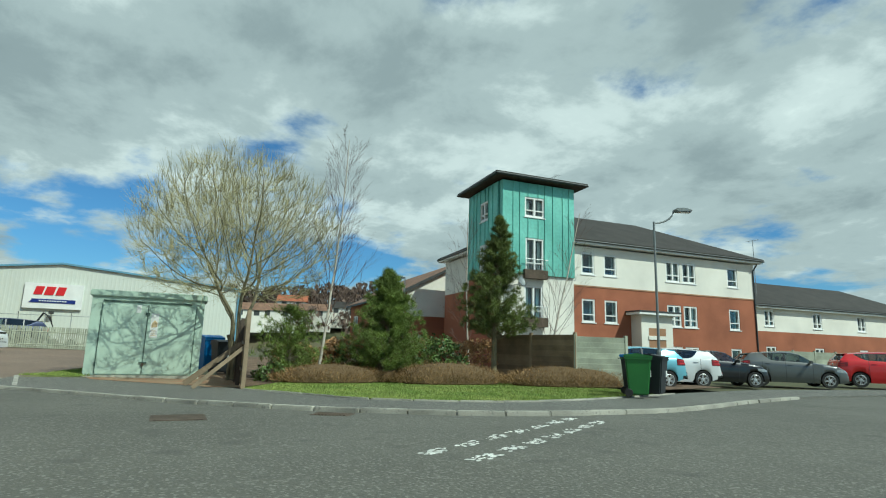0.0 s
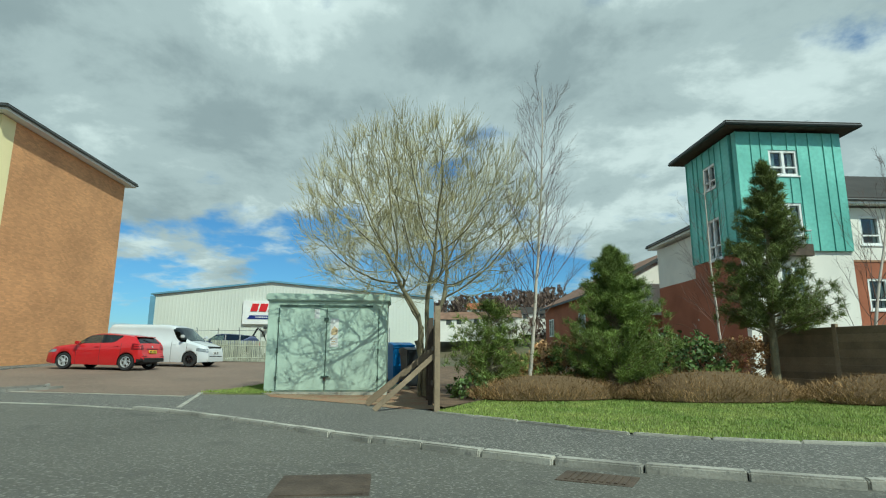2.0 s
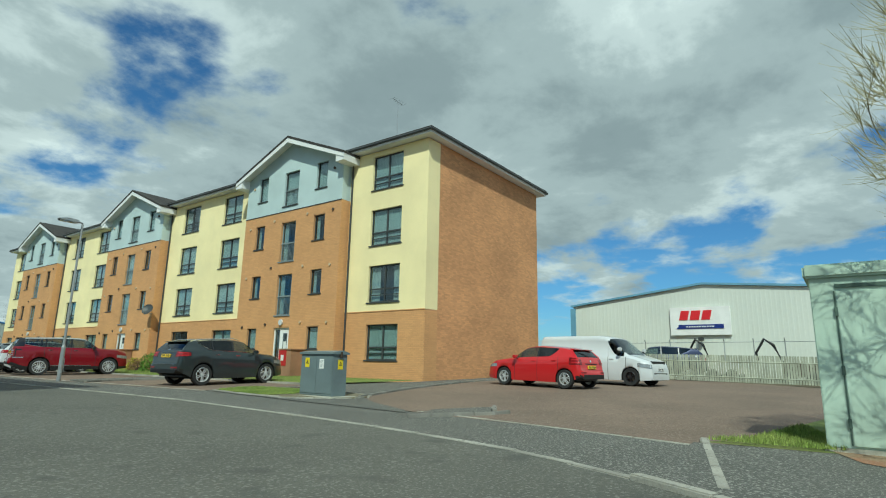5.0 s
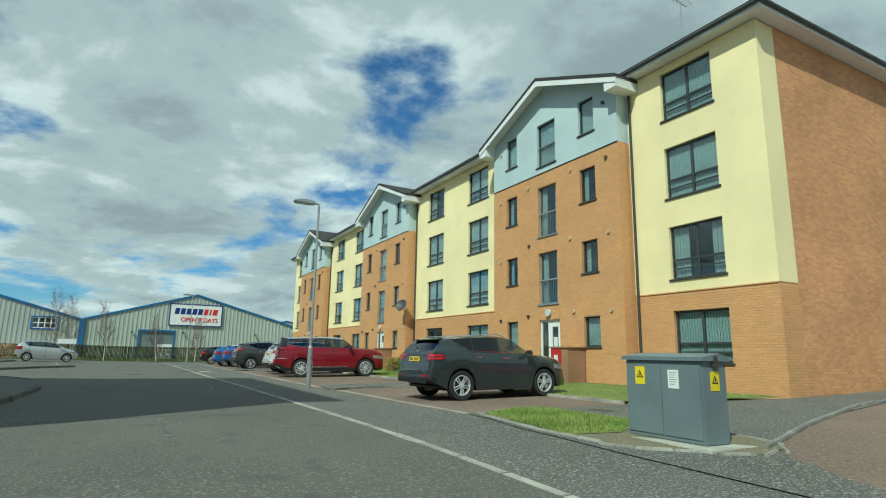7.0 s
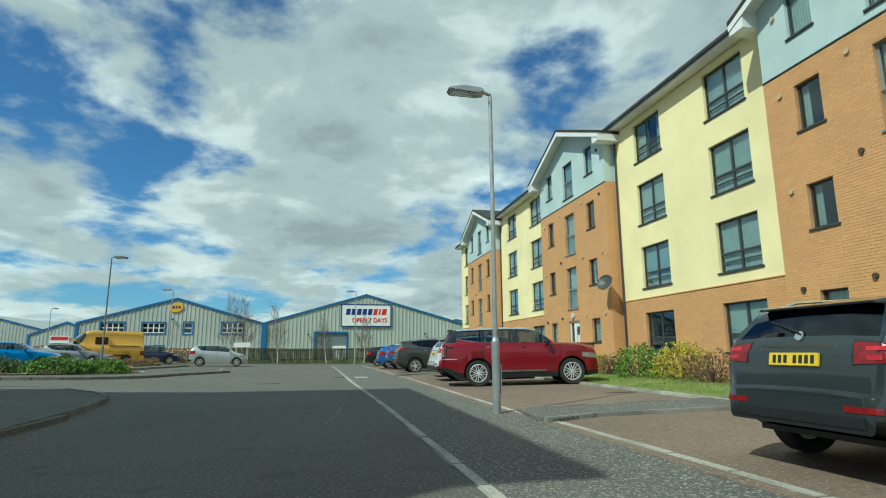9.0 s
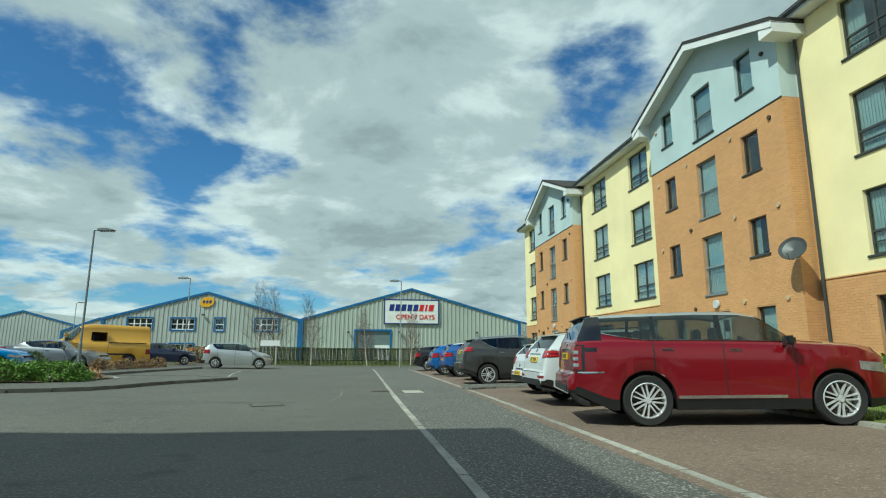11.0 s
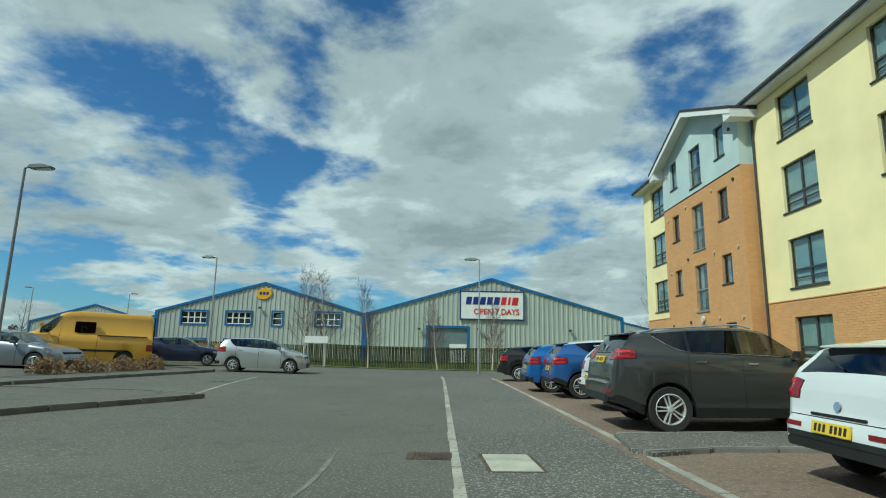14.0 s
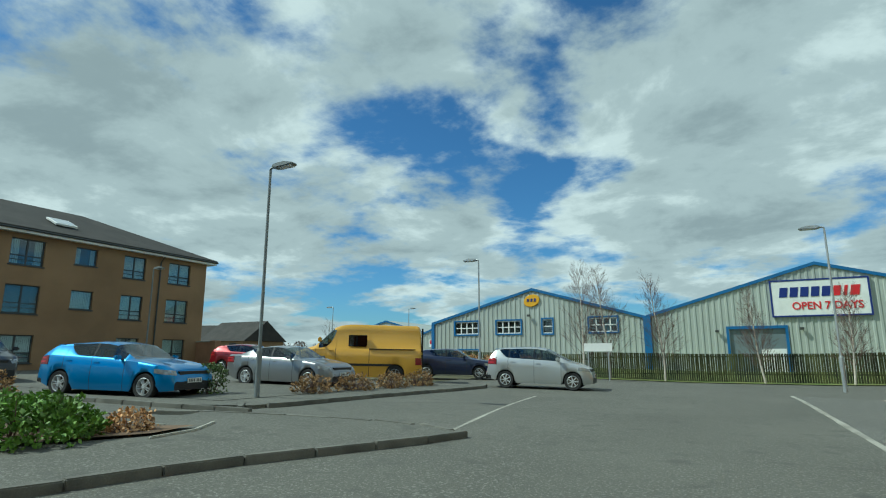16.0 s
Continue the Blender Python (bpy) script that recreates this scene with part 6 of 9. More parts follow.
def car(name, shape, L, W, H, wb, r, colour, where, label, category="car", group="", front_over=None, spokes=5, twin=True, rim_mat=None, rim_r=0.68, cladding=False, roof_black=False, privacy=False, seat=None, rails=False, chrome=False, plate_front=False, clear_rear=True, plate_z=0.5, lamp=None, tall_lamp=False, strip=None, rear_doors=False, spoiler=True, silver=None, sweep=1.0):
    S = SHAPES[shape]
    fo = front_over if front_over is not None else (L - wb) * 0.47
    xf = wb / 2 + fo
    th = thing(name, where, label, category, group)
    axles = (wb / 2, -wb / 2)
    ra = r * 1.13
    zs = max(0.17, r * 0.62) if cladding or shape in ("suv", "boxy") else 0.19
    ss = {0.0, 1.0, *[p[0] for p in S["top"]]}
    n = int(L / 0.11)
    ss |= {i / n for i in range(n + 1)}
    for ax in axles:
        for k in range(-9, 10):
            s = (xf - (ax + ra * math.sin(k * math.pi / 18))) / L
            if 0 < s < 1:
                ss.add(s)
    for a, b in S["panes"]:
        ss |= {a, b}
    seams = [S["panes"][0][0] - 0.012, (S["panes"][0][1] + (S["panes"][1][0] if len(S["panes"]) > 1 else S["panes"][0][1] + 0.02)) / 2]
    if len(S["panes"]) > 1:
        seams.append(S["panes"][1][1] + 0.015)
    if shape == "van":
        seams = [0.195, 0.345, 0.60]
    for q in seams:
        ss |= {q - 0.0016, q + 0.0016}
    ss |= {S["cowl"], S["wtop"], min(S["rear"], 1), min(S["rearfoot"], 1)}
    ss = sorted(ss)
    ss = [s for i, s in enumerate(ss) if i == 0 or s - ss[i - 1] > 0.0008]
    hw0 = W / 2

    def ring(s):
        x = xf - s * L
        d_f, d_r = s * L, (1 - s) * L
        w = hw0 * (1 - 0.20 * max(0, 1 - d_f / 0.62) ** 2.2 - (0.03 if shape == "van" else 0.06 if shape == "boxy" else 0.12) * max(0, 1 - d_r / 0.65) ** 2.2 - (0.0 if shape == "van" else 0.06) * max(0, 1 - d_r / 0.14) ** 2)
        ztop = H * line_at(S["top"], s)
        zb = min(H * line_at(S["belt"], s), ztop - 0.015)
        t = min(1, max(0, (ztop - zb) / ((0.36 if shape == "van" else 0.24) * H)))
        arch = 0
        for ax in axles:
            if abs(x - ax) < ra:
                arch = max(arch, r + math.sqrt(max(0, ra * ra - (x - ax) ** 2)))
        lo = zs + 0.05 * max(0, 1 - d_f / 0.5) + (0.27 if shape in ("suv", "boxy") else 0.18) * min(1, max(0, 1.15 - d_r / 0.55))
        lo = min(lo, ztop - 0.12)
        a = max(lo, arch)
        mid = max(lo + 0.42 * (zb - lo), min(a + 0.035, zb - 0.06))
        clad = max(lo + 0.16 * (zb - lo), min(a + 0.02, mid - 0.01)) if a > lo else lo + 0.16 * (zb - lo)
        wr = w * {"van": 0.90, "boxy": 0.79}.get(shape, 0.755)
        hood_y = w * (0.80 + 0.12 * min(1, max(0, (s - 0.86) / 0.08)))
        y7 = hood_y + (wr - hood_y) * t
        z7 = zb + (ztop - zb) * (0.84 if t > 0.05 else 0.7)
        # the foot of the side glass follows the shoulder and sweeps up at its rear end
        end, start = S["panes"][-1][1], S["panes"][-1][0] if len(S["panes"]) > 2 else S["panes"][-1][1] - 0.09
        lift = 0.05 + 0.82 * sweep * min(1, max(0, (s - start) / (end - start))) ** 1.7
        ys, zsd = w * 0.925, zb + 0.012 * t
        yg, zg = ys + (y7 - ys) * lift, zsd + (z7 - zsd) * lift
        crown = min(1, t * 3)
        return x, [(0, lo), (w * 0.6, lo), (w * 0.62, a), (w * 0.955, a), (w * 0.985, clad), (w, mid), (w * 0.988, mid + 0.5 * (zb - mid)), (w * 0.968, zb - 0.022), (ys, zsd), (yg, zg), (y7, z7), (y7 * (0.93 - 0.02 * crown), ztop - 0.018 - 0.02 * crown), (y7 * 0.55, ztop - 0.004 - 0.008 * crown), (0, ztop)]
    rings = [ring(s) for s in ss]
    groups = {}

    def tag(i, j, side):
        s = (ss[i] + ss[i + 1]) / 2
        if j >= 10 and S["cowl"] + 0.004 < s < S["wtop"] - 0.004:
            return "windscreen" if j >= 11 or s > S["cowl"] + 0.02 else "body"
        if j >= 11 and S["rear"] < s < S["rearfoot"] - 0.001:
            return "rear_window"
        if j == 9:
            for k, (a, b) in enumerate(S["panes"]):
                if a < s < b:
                    return ("side_window", k, side)
            for k in range(len(S["panes"]) - 1):
                if S["panes"][k][1] < s < S["panes"][k + 1][0]:
                    return ("pillar", k, side)
        if roof_black and j in (8, 9, 10) and S["panes"][-1][1] < s < S["rearfoot"]:
            return ("pillar", 8, side)
        if 3 <= j <= 7 and any(abs(s - q) < 0.0017 for q in seams):
            return ("seam", [q for q in seams if abs(s - q) < 0.0017][0], side)
        if j <= 2 or (cladding and j == 3):
            return "underbody"
        if silver and j >= 10 and S["wtop"] < s < S["rear"]:
            return "roof_panel"
        return "body"
    for i in range(len(rings) - 1):
        (x0, p), (x1, q) = rings[i], rings[i + 1]
        for j in range(13):
            for side in (1, -1):
                key = tag(i, j, side)
                if key == "body" and shape != "van" and ss[i] > 0.93 and (p[j][1] + p[j + 1][1] + q[j][1] + q[j + 1][1]) / 4 < H * 0.325:
                    key = "underbody"
                if cladding and key == "body" and (p[j][1] + p[j + 1][1] + q[j][1] + q[j + 1][1]) / 4 < zs + 0.15:
                    key = "underbody"
                g = groups.setdefault(key, ([], [], {}))
                idx = []
                for key, pt in (((i, j), (x0, *p[j])), ((i, j + 1), (x0, *p[j + 1])), ((i + 1, j + 1), (x1, *q[j + 1])), ((i + 1, j), (x1, *q[j]))):
                    kk = (key, side if pt[1] > 1e-6 else 0)
                    if kk not in g[2]:
                        g[2][kk] = len(g[0])
                        g[0].append((pt[0], side * pt[1], pt[2]))
                    idx.append(g[2][kk])
                g[1].append(idx if side == 1 else idx[::-1])
    for e in (0, -1):   # close both ends
        x, p = rings[e]
        g = groups["body" if shape == "van" else "underbody"]
        k = len(g[0])
        loop = [(x, y, z) for y, z in p[1:]] + [(x, -y, z) for y, z in p[-2:0:-1]]
        g[0].extend(loop)
        g[1].append(list(range(k, k + len(loop))))
    av, af = [], []
    for verts, faces, _ in groups.values():
        k = len(av)
        av.extend(Vector(v) for v in verts)
        af.extend([[k + q for q in f] for f in faces])
    skin = BVHTree.FromPolygons(av, af)

    def hugging(cx, cy, z0, z1, a0, a1, back=True, off=0.008, n=10, rows=5, shape_fn=None):
        """A thin shell laid on the body between two heights, swept from the side (0 degrees) round to the end (90)."""
        bm = bmesh.new()
        grid = []
        sx, sy = (-1 if back else 1), (1 if cy >= 0 else -1)
        for i in range(n + 1):
            a = radians(a0 + (a1 - a0) * i / n)
            out = Vector((sx * math.sin(a), sy * math.cos(a), 0))
            col = []
            lo, hi = shape_fn(i / n) if shape_fn else (0, 1)
            for k in range(rows + 1):
                z = z0 + (z1 - z0) * (lo + (hi - lo) * k / rows)
                hit = skin.ray_cast(Vector((cx, cy, z)) + out * 3, -out)
                if hit[0] is None:
                    return None
                col.append((bm.verts.new(hit[0] + out * off), bm.verts.new(hit[0] - out * 0.02)))
            grid.append(col)
        for i in range(n):
            for k in range(rows):
                bm.faces.new((grid[i][k][0], grid[i + 1][k][0], grid[i + 1][k + 1][0], grid[i][k + 1][0]))
        edge = [grid[i][0] for i in range(n + 1)] + [grid[n][k] for k in range(1, rows + 1)] + [grid[i][rows] for i in range(n - 1, -1, -1)] + [grid[0][k] for k in range(rows - 1, 0, -1)]
        for p, q in zip(edge, edge[1:] + edge[:1]):
            bm.faces.new((p[0], p[1], q[1], q[0]))
        for col in grid[1:-1]:
            for pr in col[1:-1]:
                bm.verts.remove(pr[1])
        bmesh.ops.recalc_face_normals(bm, faces=bm.faces)
        return bm

    def lay(name, bm, mat, label=""):
        if bm is None:
            return None
        return part(name, bm, mat, th, label)
    order = sorted(groups, key=lambda k: k != "body")
    for key in order:
        verts, faces, _ = groups[key]
        nm = key if isinstance(key, str) else key[0]
        mt = {"body": colour, "pillar": P_BLACK, "underbody": M_TRIM, "seam": M_TRIM, "roof_panel": silver}.get(nm, M_CAR_GLASS)
        if nm == "rear_window" or (nm == "side_window" and privacy and key[1] > 0):
            mt = M_CAR_GLASS_DARK
        me = raw_mesh(nm, verts, faces)
        me.shade_smooth()
        if nm in ("body", "underbody", "pillar"):
            me.set_sharp_from_angle(angle=radians(50))
        nm = {"seam": "door_seam", "pillar": "window_pillar"}.get(nm, nm)
        part(nm, me, mt, th)

    def rear_x(z):
        for i in range(len(ss) - 1, 0, -1):
            za, zb2 = H * line_at(S["top"], ss[i]), H * line_at(S["top"], ss[i - 1])
            if za <= z <= zb2:
                t = (z - za) / max(zb2 - za, 1e-6)
                return xf - L * (ss[i] + (ss[i - 1] - ss[i]) * t)
        return xf - L

    def front_x(z):
        for i in range(len(ss) - 1):
            za, zb2 = H * line_at(S["top"], ss[i]), H * line_at(S["top"], ss[i + 1])
            if za <= z <= zb2:
                return xf - L * (ss[i] + (ss[i + 1] - ss[i]) * (z - za) / max(zb2 - za, 1e-6))
        return xf
    # wheels
    tm, rm, bd = wheel_meshes(f"{r}{spokes}{twin}{rim_r}", r, r * 0.62, spokes, twin, rim_r)
    for ax in axles:
        for side in (1, -1):
            w = part("wheel", tm, M_TYRE, th, smooth=False)
            w.matrix_basis = Matrix.Translation((ax, side * (W / 2 - r * 0.31 - 0.015), r)) @ (Matrix.Rotation(math.pi, 4, "Z") if side > 0 else Matrix()) @ Matrix.Rotation(random.uniform(0, 1), 4, "Y")
            part("rim", framed(f"rim{r}{spokes}{twin}{rim_r}{(rim_mat or M_ALLOY).name}", rm, rim_mat or M_ALLOY), rim_mat or M_ALLOY, w)
            part("brake_disc", framed(f"bd{r}{spokes}{twin}{rim_r}", bd, M_IRON), M_IRON, w)
    # cabin
    sm = seat or M_SEAT
    zf = zs + 0.12
    part("cabin_floor", boxed(xf - L * 0.93, -W * 0.38, zf - 0.05, xf - L * 0.24, W * 0.38, zf), M_TRIM, th)
    part("dashboard", boxed(xf - L * (S["cowl"] + 0.11), -W * 0.37, zf, xf - L * (S["cowl"] + 0.03), W * 0.37, H * 0.64, bevel=0.04), M_TRIM, th)
    rows = [(S["wtop"] + 0.09, (-0.2, 0.2))]
    if shape != "van":
        rows.append((S["wtop"] + 0.30, (-0.24, 0.0, 0.24)))
    for s0, ys in rows:
        for yy in ys:
            sb = bmesh.new()
            sx = xf - L * s0
            hw = 0.24 if len(ys) == 2 else 0.2
            box(sb, sx - 0.05, yy * W - hw, zf, sx + 0.5, yy * W + hw, zf + 0.2 * H / 1.5, bevel=0.04)
            box(sb, sx - 0.16, yy * W - hw, zf + 0.1, sx + 0.0, yy * W + hw, H * 0.70, bevel=0.05)
            box(sb, sx - 0.15, yy * W - 0.13, H * 0.715, sx - 0.04, yy * W + 0.13, H * 0.84, bevel=0.03)
            part("seat", sb, sm, th)
    # lamps
    for side in (1, -1):
        rx, fx, cy = xf - L + 0.55, xf - 0.6, side * (W / 2 - 0.45)
        if shape == "van":
            lay("tail_light", hugging(rx, cy, H * 0.30, H * 0.42, 32, 62), M_TAIL, "red tail light")
        elif tall_lamp:
            lay("lamp_surround", hugging(rx, cy, H * 0.47, H * 0.70, 34, 64, off=0.004, rows=8), P_BLACK)
            t = lay("tail_light", hugging(rx, cy, H * 0.485, H * 0.69, 38, 60, off=0.012, rows=8), M_TAIL, "tall red tail light")
            for q in (0.51, 0.565, 0.62):
                c = hugging(rx, cy, H * q, H * (q + 0.03), 42, 56, off=0.018, n=4, rows=2)
                if c:
                    part("clear_lens", c, M_HEAD, t)
            lay("lamp_surround", hugging(rx, cy, H * 0.64, H * 0.675, 12, 34, off=0.006, n=5, rows=2), P_BLACK)
            lay("bumper_moulding", hugging(rx, cy, H * 0.452, H * 0.466, 0, 62, off=0.006, rows=2), M_CHROME)
        else:
            lz0, lz1 = (lamp[0] * H, lamp[1] * H) if lamp else (H * 0.56, H * 0.72)
            taper = (lambda q: (0.15 * (1 - q), 0.75 + 0.25 * q)) if shape == "suv" else (lambda q: (0.0, 1 - 0.3 * q))
            end = 76 if shape == "suv" else 66
            lay("lamp_surround", hugging(rx, cy, lz0 - 0.01, lz1 + 0.01, 12, end + 2, off=0.003, shape_fn=taper), M_TRIM)
            tl = lay("tail_light", hugging(rx, cy, lz0, lz1, 14, end, shape_fn=taper), M_TAIL, "wrapping red tail light")
            zm = (lz0 + lz1) / 2
            for q0, q1, mt in ((-0.30, -0.12, M_TAIL_CORE), (0.1, 0.28, M_TAIL_CORE)):
                c = hugging(rx, cy, zm + q0 * (lz1 - lz0), zm + q1 * (lz1 - lz0), 24, end - 12, off=0.012, n=8, rows=1)
                if c and tl:
                    part("lamp_band", c, mt, tl)
            lay("reflector", hugging(rx, cy, H * 0.365, H * 0.395, 56, 84, n=6, rows=2), M_TAIL, "red bumper reflector")
        lay("headlight", hugging(fx, cy, H * (0.335 if shape == "van" else 0.42), H * (0.45 if shape == "van" else 0.53), 14, 72, back=False, shape_fn=lambda q: (0.35 * (1 - q), 1 - 0.25 * q)), M_HEAD, "clear headlight")
        # mirror and handles
        mx = xf - L * (S["panes"][0][0] + 0.015)
        mr = bmesh.new()
        box(mr, mx - 0.06, side * (W / 2 + 0.02) if side > 0 else -(W / 2 + 0.2), H * 0.67, mx + 0.08, W / 2 + 0.2 if side > 0 else -(W / 2 + 0.02), H * 0.75, bevel=0.03)
        mo = part("wing_mirror", mr, colour if not roof_black else M_TRIM, th)
        part("mirror_stalk", boxed(mx - 0.03, side * W / 2 * 0.93 if side > 0 else -(W / 2 + 0.05), H * 0.67, mx + 0.04, W / 2 + 0.05 if side > 0 else -W / 2 * 0.93, H * 0.69), M_TRIM, mo)
        for a, b in S["panes"][:2]:
            hx = xf - L * (b - 0.03)
            zhd = H * line_at(S["belt"], b) - 0.12
            part("door_handle", boxed(hx - 0.09, side * W / 2 * 0.975 - 0.02, zhd - 0.014, hx + 0.09, side * W / 2 * 0.985 + 0.02, zhd + 0.014, bevel=0.008), M_CHROME if chrome else colour, th)
        if rails:
            za, zb2 = H * line_at(S["top"], .48), H * line_at(S["top"], .86)
            part("roof_rail", tubed([(xf - L * .45, side * W * .355, za - 0.03), (xf - L * .5, side * W * .352, za + 0.03), (xf - L * .8, side * W * .352, zb2 + 0.035), (xf - L * .86, side * W * .355, zb2 - 0.03)], 0.016, 6), M_CHROME if chrome else M_TRIM, th)
        if strip:
            part("side_strip", prism([(xf - L * 0.33, zs + 0.17), (xf - L * 0.66, zs + 0.17), (xf - L * 0.66, zs + 0.215), (xf - L * 0.33, zs + 0.215)], side * (W / 2 * 0.99) - 0.012, side * (W / 2 * 0.99) + 0.014, "y"), strip, th, "bright side strip")
        if chrome:
            bm = bmesh.new()
            pts = []
            for k in range(13):
                s = S["panes"][0][0] + (S["panes"][-1][1] - S["panes"][0][0]) * k / 12
                x, pr = ring(s)
                pts.append((x, side * (pr[9][0] + 0.010), pr[9][1] - 0.004))
            tube(bm, pts, 0.009, 5)
            part("window_trim", bm, M_CHROME, th)
    # number plates and rear fittings
    zp = plate_z * H
    lean = math.atan2(rear_x(zp + 0.06) - rear_x(zp - 0.06), 0.12)

    def plate(x, z, tilt, mat, turn):
        pl = part("number_plate", boxed(-0.012, -0.26, -0.057, 0.012, 0.26, 0.057, bevel=0.004), mat, th, "number plate with dark bars")
        pl.matrix_basis = Matrix.Translation((x, 0, z)) @ Matrix.Rotation(tilt, 4, "Y")
        for q in (-0.205, -0.145, -0.085, -0.025, 0.075, 0.135, 0.195):
            part("bar", boxed(-0.014 if turn < 0 else 0.0125, q - 0.018, -0.036, -0.0125 if turn < 0 else 0.014, q + 0.018, 0.036), M_INK, pl)
    plate(rear_x(zp) - 0.016, zp, lean, M_PLATE_Y, -1)
    if plate_front:
        plate(front_x(H * 0.33) + 0.012, H * 0.33, 0, M_PLATE_W, 1)
    part("grille", prism([(-W * 0.27, H * 0.40), (W * 0.27, H * 0.40), (W * 0.30, H * 0.49), (-W * 0.30, H * 0.49)], front_x(H * 0.45) - 0.08, front_x(H * 0.45) + 0.012, "x"), M_TRIM, th)
    part("lower_grille", boxed(front_x(H * 0.28) - 0.1, -W * 0.32, H * 0.20, front_x(H * 0.28) + 0.006, W * 0.32, H * 0.27, bevel=0.02), M_TRIM, th)
    if shape != "van":
        xb = xf - L
        for side in (1, -1):
            lay("rear_bumper_trim", hugging(xb + 1.3, side * 0.001, zs + 0.235, H * (0.345 if shape in ("suv", "boxy") else 0.335), 63, 90, off=0.010, n=16, rows=3), M_TRIM)
            lay("tailgate_seam", hugging(xb + 1.3, side * 0.001, H * 0.435, H * 0.441, 58, 90, off=0.002, n=12, rows=1), M_TRIM)
        zt = rear_x(zp + 0.13)
        part("tailgate_handle", boxed(zt - 0.02, -W * 0.22, zp + 0.10, zt + 0.05, W * 0.22, zp + 0.125, bevel=0.006), M_CHROME if chrome else M_TRIM, th)
        if spoiler:
            zsr = H * line_at(S["top"], S["rear"])
            xs = xf - L * S["rear"]
            ov = 0.05 if shape == "boxy" else 0.09
            sp = prism([(xs + 0.12, zsr + 0.022), (xs - ov, zsr - 0.004), (xs - ov, zsr - 0.024), (xs + 0.08, zsr - 0.03)], -W * 0.335, W * 0.335, "y")
            bmesh.ops.bevel(sp, geom=sp.edges[:], offset=0.008, segments=2, affect="EDGES")
            part("spoiler", sp, colour if not roof_black else M_TRIM, th)
            zw = H * line_at(S["top"], S["rearfoot"])
            part("wiper", tubed([(xf - L * S["rearfoot"] - 0.02, 0.0, zw + 0.03), (rear_x(zw + 0.12) - 0.03, 0.25, zw + 0.10), (rear_x(zw + 0.18) - 0.03, 0.42, zw + 0.14)], 0.011, 5), M_TRIM, th)
        part("badge", lathe([(0.01, 0), (0.045, 0), (0.05, 0.012)], 12, "y"), M_CHROME, th).matrix_basis = Matrix.Translation((rear_x(zp + 0.2) - 0.006, 0, zp + 0.2)) @ Matrix.Rotation(math.atan2(rear_x(zp + 0.25) - rear_x(zp + 0.15), 0.1), 4, "Y") @ Matrix.Rotation(-math.pi / 2, 4, "Z") @ Matrix.Translation((0, -0.012, 0))
    if rear_doors:   # a working van: side glazing, rub strips, joints
        for side in (1, -1):
            ys = side * W / 2
            part("side_glass", boxed(xf - L * 0.58, min(ys * 0.93, ys * 0.975), H * 0.60, xf - L * 0.44, max(ys * 0.93, ys * 0.975), H * 0.80, bevel=0.02), M_CAR_GLASS_DARK, th, "dark side window")
            part("rub_strip", boxed(xf - L * 0.78, min(ys * 0.99, ys * 1.015), H * 0.27, xf - L * 0.2, max(ys * 0.99, ys * 1.015), H * 0.31, bevel=0.01), M_TRIM, th)
            part("slide_rail", boxed(xf - L * 0.95, min(ys * 0.97, ys * 0.995), H * 0.555, xf - L * 0.60, max(ys * 0.97, ys * 0.995), H * 0.57), M_TRIM, th)
        part("rear_step", boxed(xf - L - 0.22, -W * 0.36, 0.36, xf - L + 0.05, W * 0.36, 0.42, bevel=0.01), M_TRIM, th)
        part("door_joint", boxed(xf - L - 0.01, -0.008, H * 0.25, xf - L + 0.06, 0.008, H * 0.95), M_TRIM, th)
    return th


M_CAR_GLASS_DARK = glass("privacy_glass", (0.2, 0.22, 0.22), 0.12)
P_RED = paint("deep_red_paint", (0.22, 0.004, 0.012), 0.3)
P_BRIGHT_RED = paint("bright_red_paint", (0.55, 0.015, 0.02), 0.1)
P_WHITE = paint("white_paint", (0.62, 0.64, 0.65), 0.0)
P_GREY = paint("slate_grey_paint", (0.045, 0.057, 0.061), 0.5)
P_GRAPHITE = paint("graphite_paint", (0.055, 0.056, 0.055), 0.4)
P_BLUE = paint("bright_blue_paint", (0.02, 0.13, 0.42), 0.4)
P_BLUE2 = paint("mid_blue_paint", (0.03, 0.11, 0.34), 0.3)
P_SKY = paint("light_blue_paint", (0.18, 0.44, 0.55), 0.2)
P_SILVER = paint("silver_paint", (0.52, 0.53, 0.52), 0.6)
P_STEEL = paint("steel_grey_paint", (0.24, 0.245, 0.25), 0.6)
P_YELLOW = paint("yellow_van_paint", (0.68, 0.37, 0.045), 0.0)
P_NAVY = paint("navy_paint", (0.02, 0.028, 0.07), 0.3)
P_BLACK = paint("black_paint", (0.012, 0.012, 0.014), 0.2)
P_MIDGREY = paint("mid_grey_paint", (0.115, 0.12, 0.118), 0.5)
P_AZURE = paint("azure_paint", (0.008, 0.2, 0.5), 0.4)


def at(x, y, ang):
    """On the ground at x, y, heading ang degrees from +x, tilted with the slope."""
    a = radians(ang)
    pitch = math.atan2(gz(x + math.cos(a), y + math.sin(a)) - gz(x - math.cos(a), y - math.sin(a)), 2)
    return Matrix.Translation((x, y, gz(x, y) + 0.012)) @ Matrix.Rotation(a, 4, "Z") @ Matrix.Rotation(-pitch, 4, "Y")


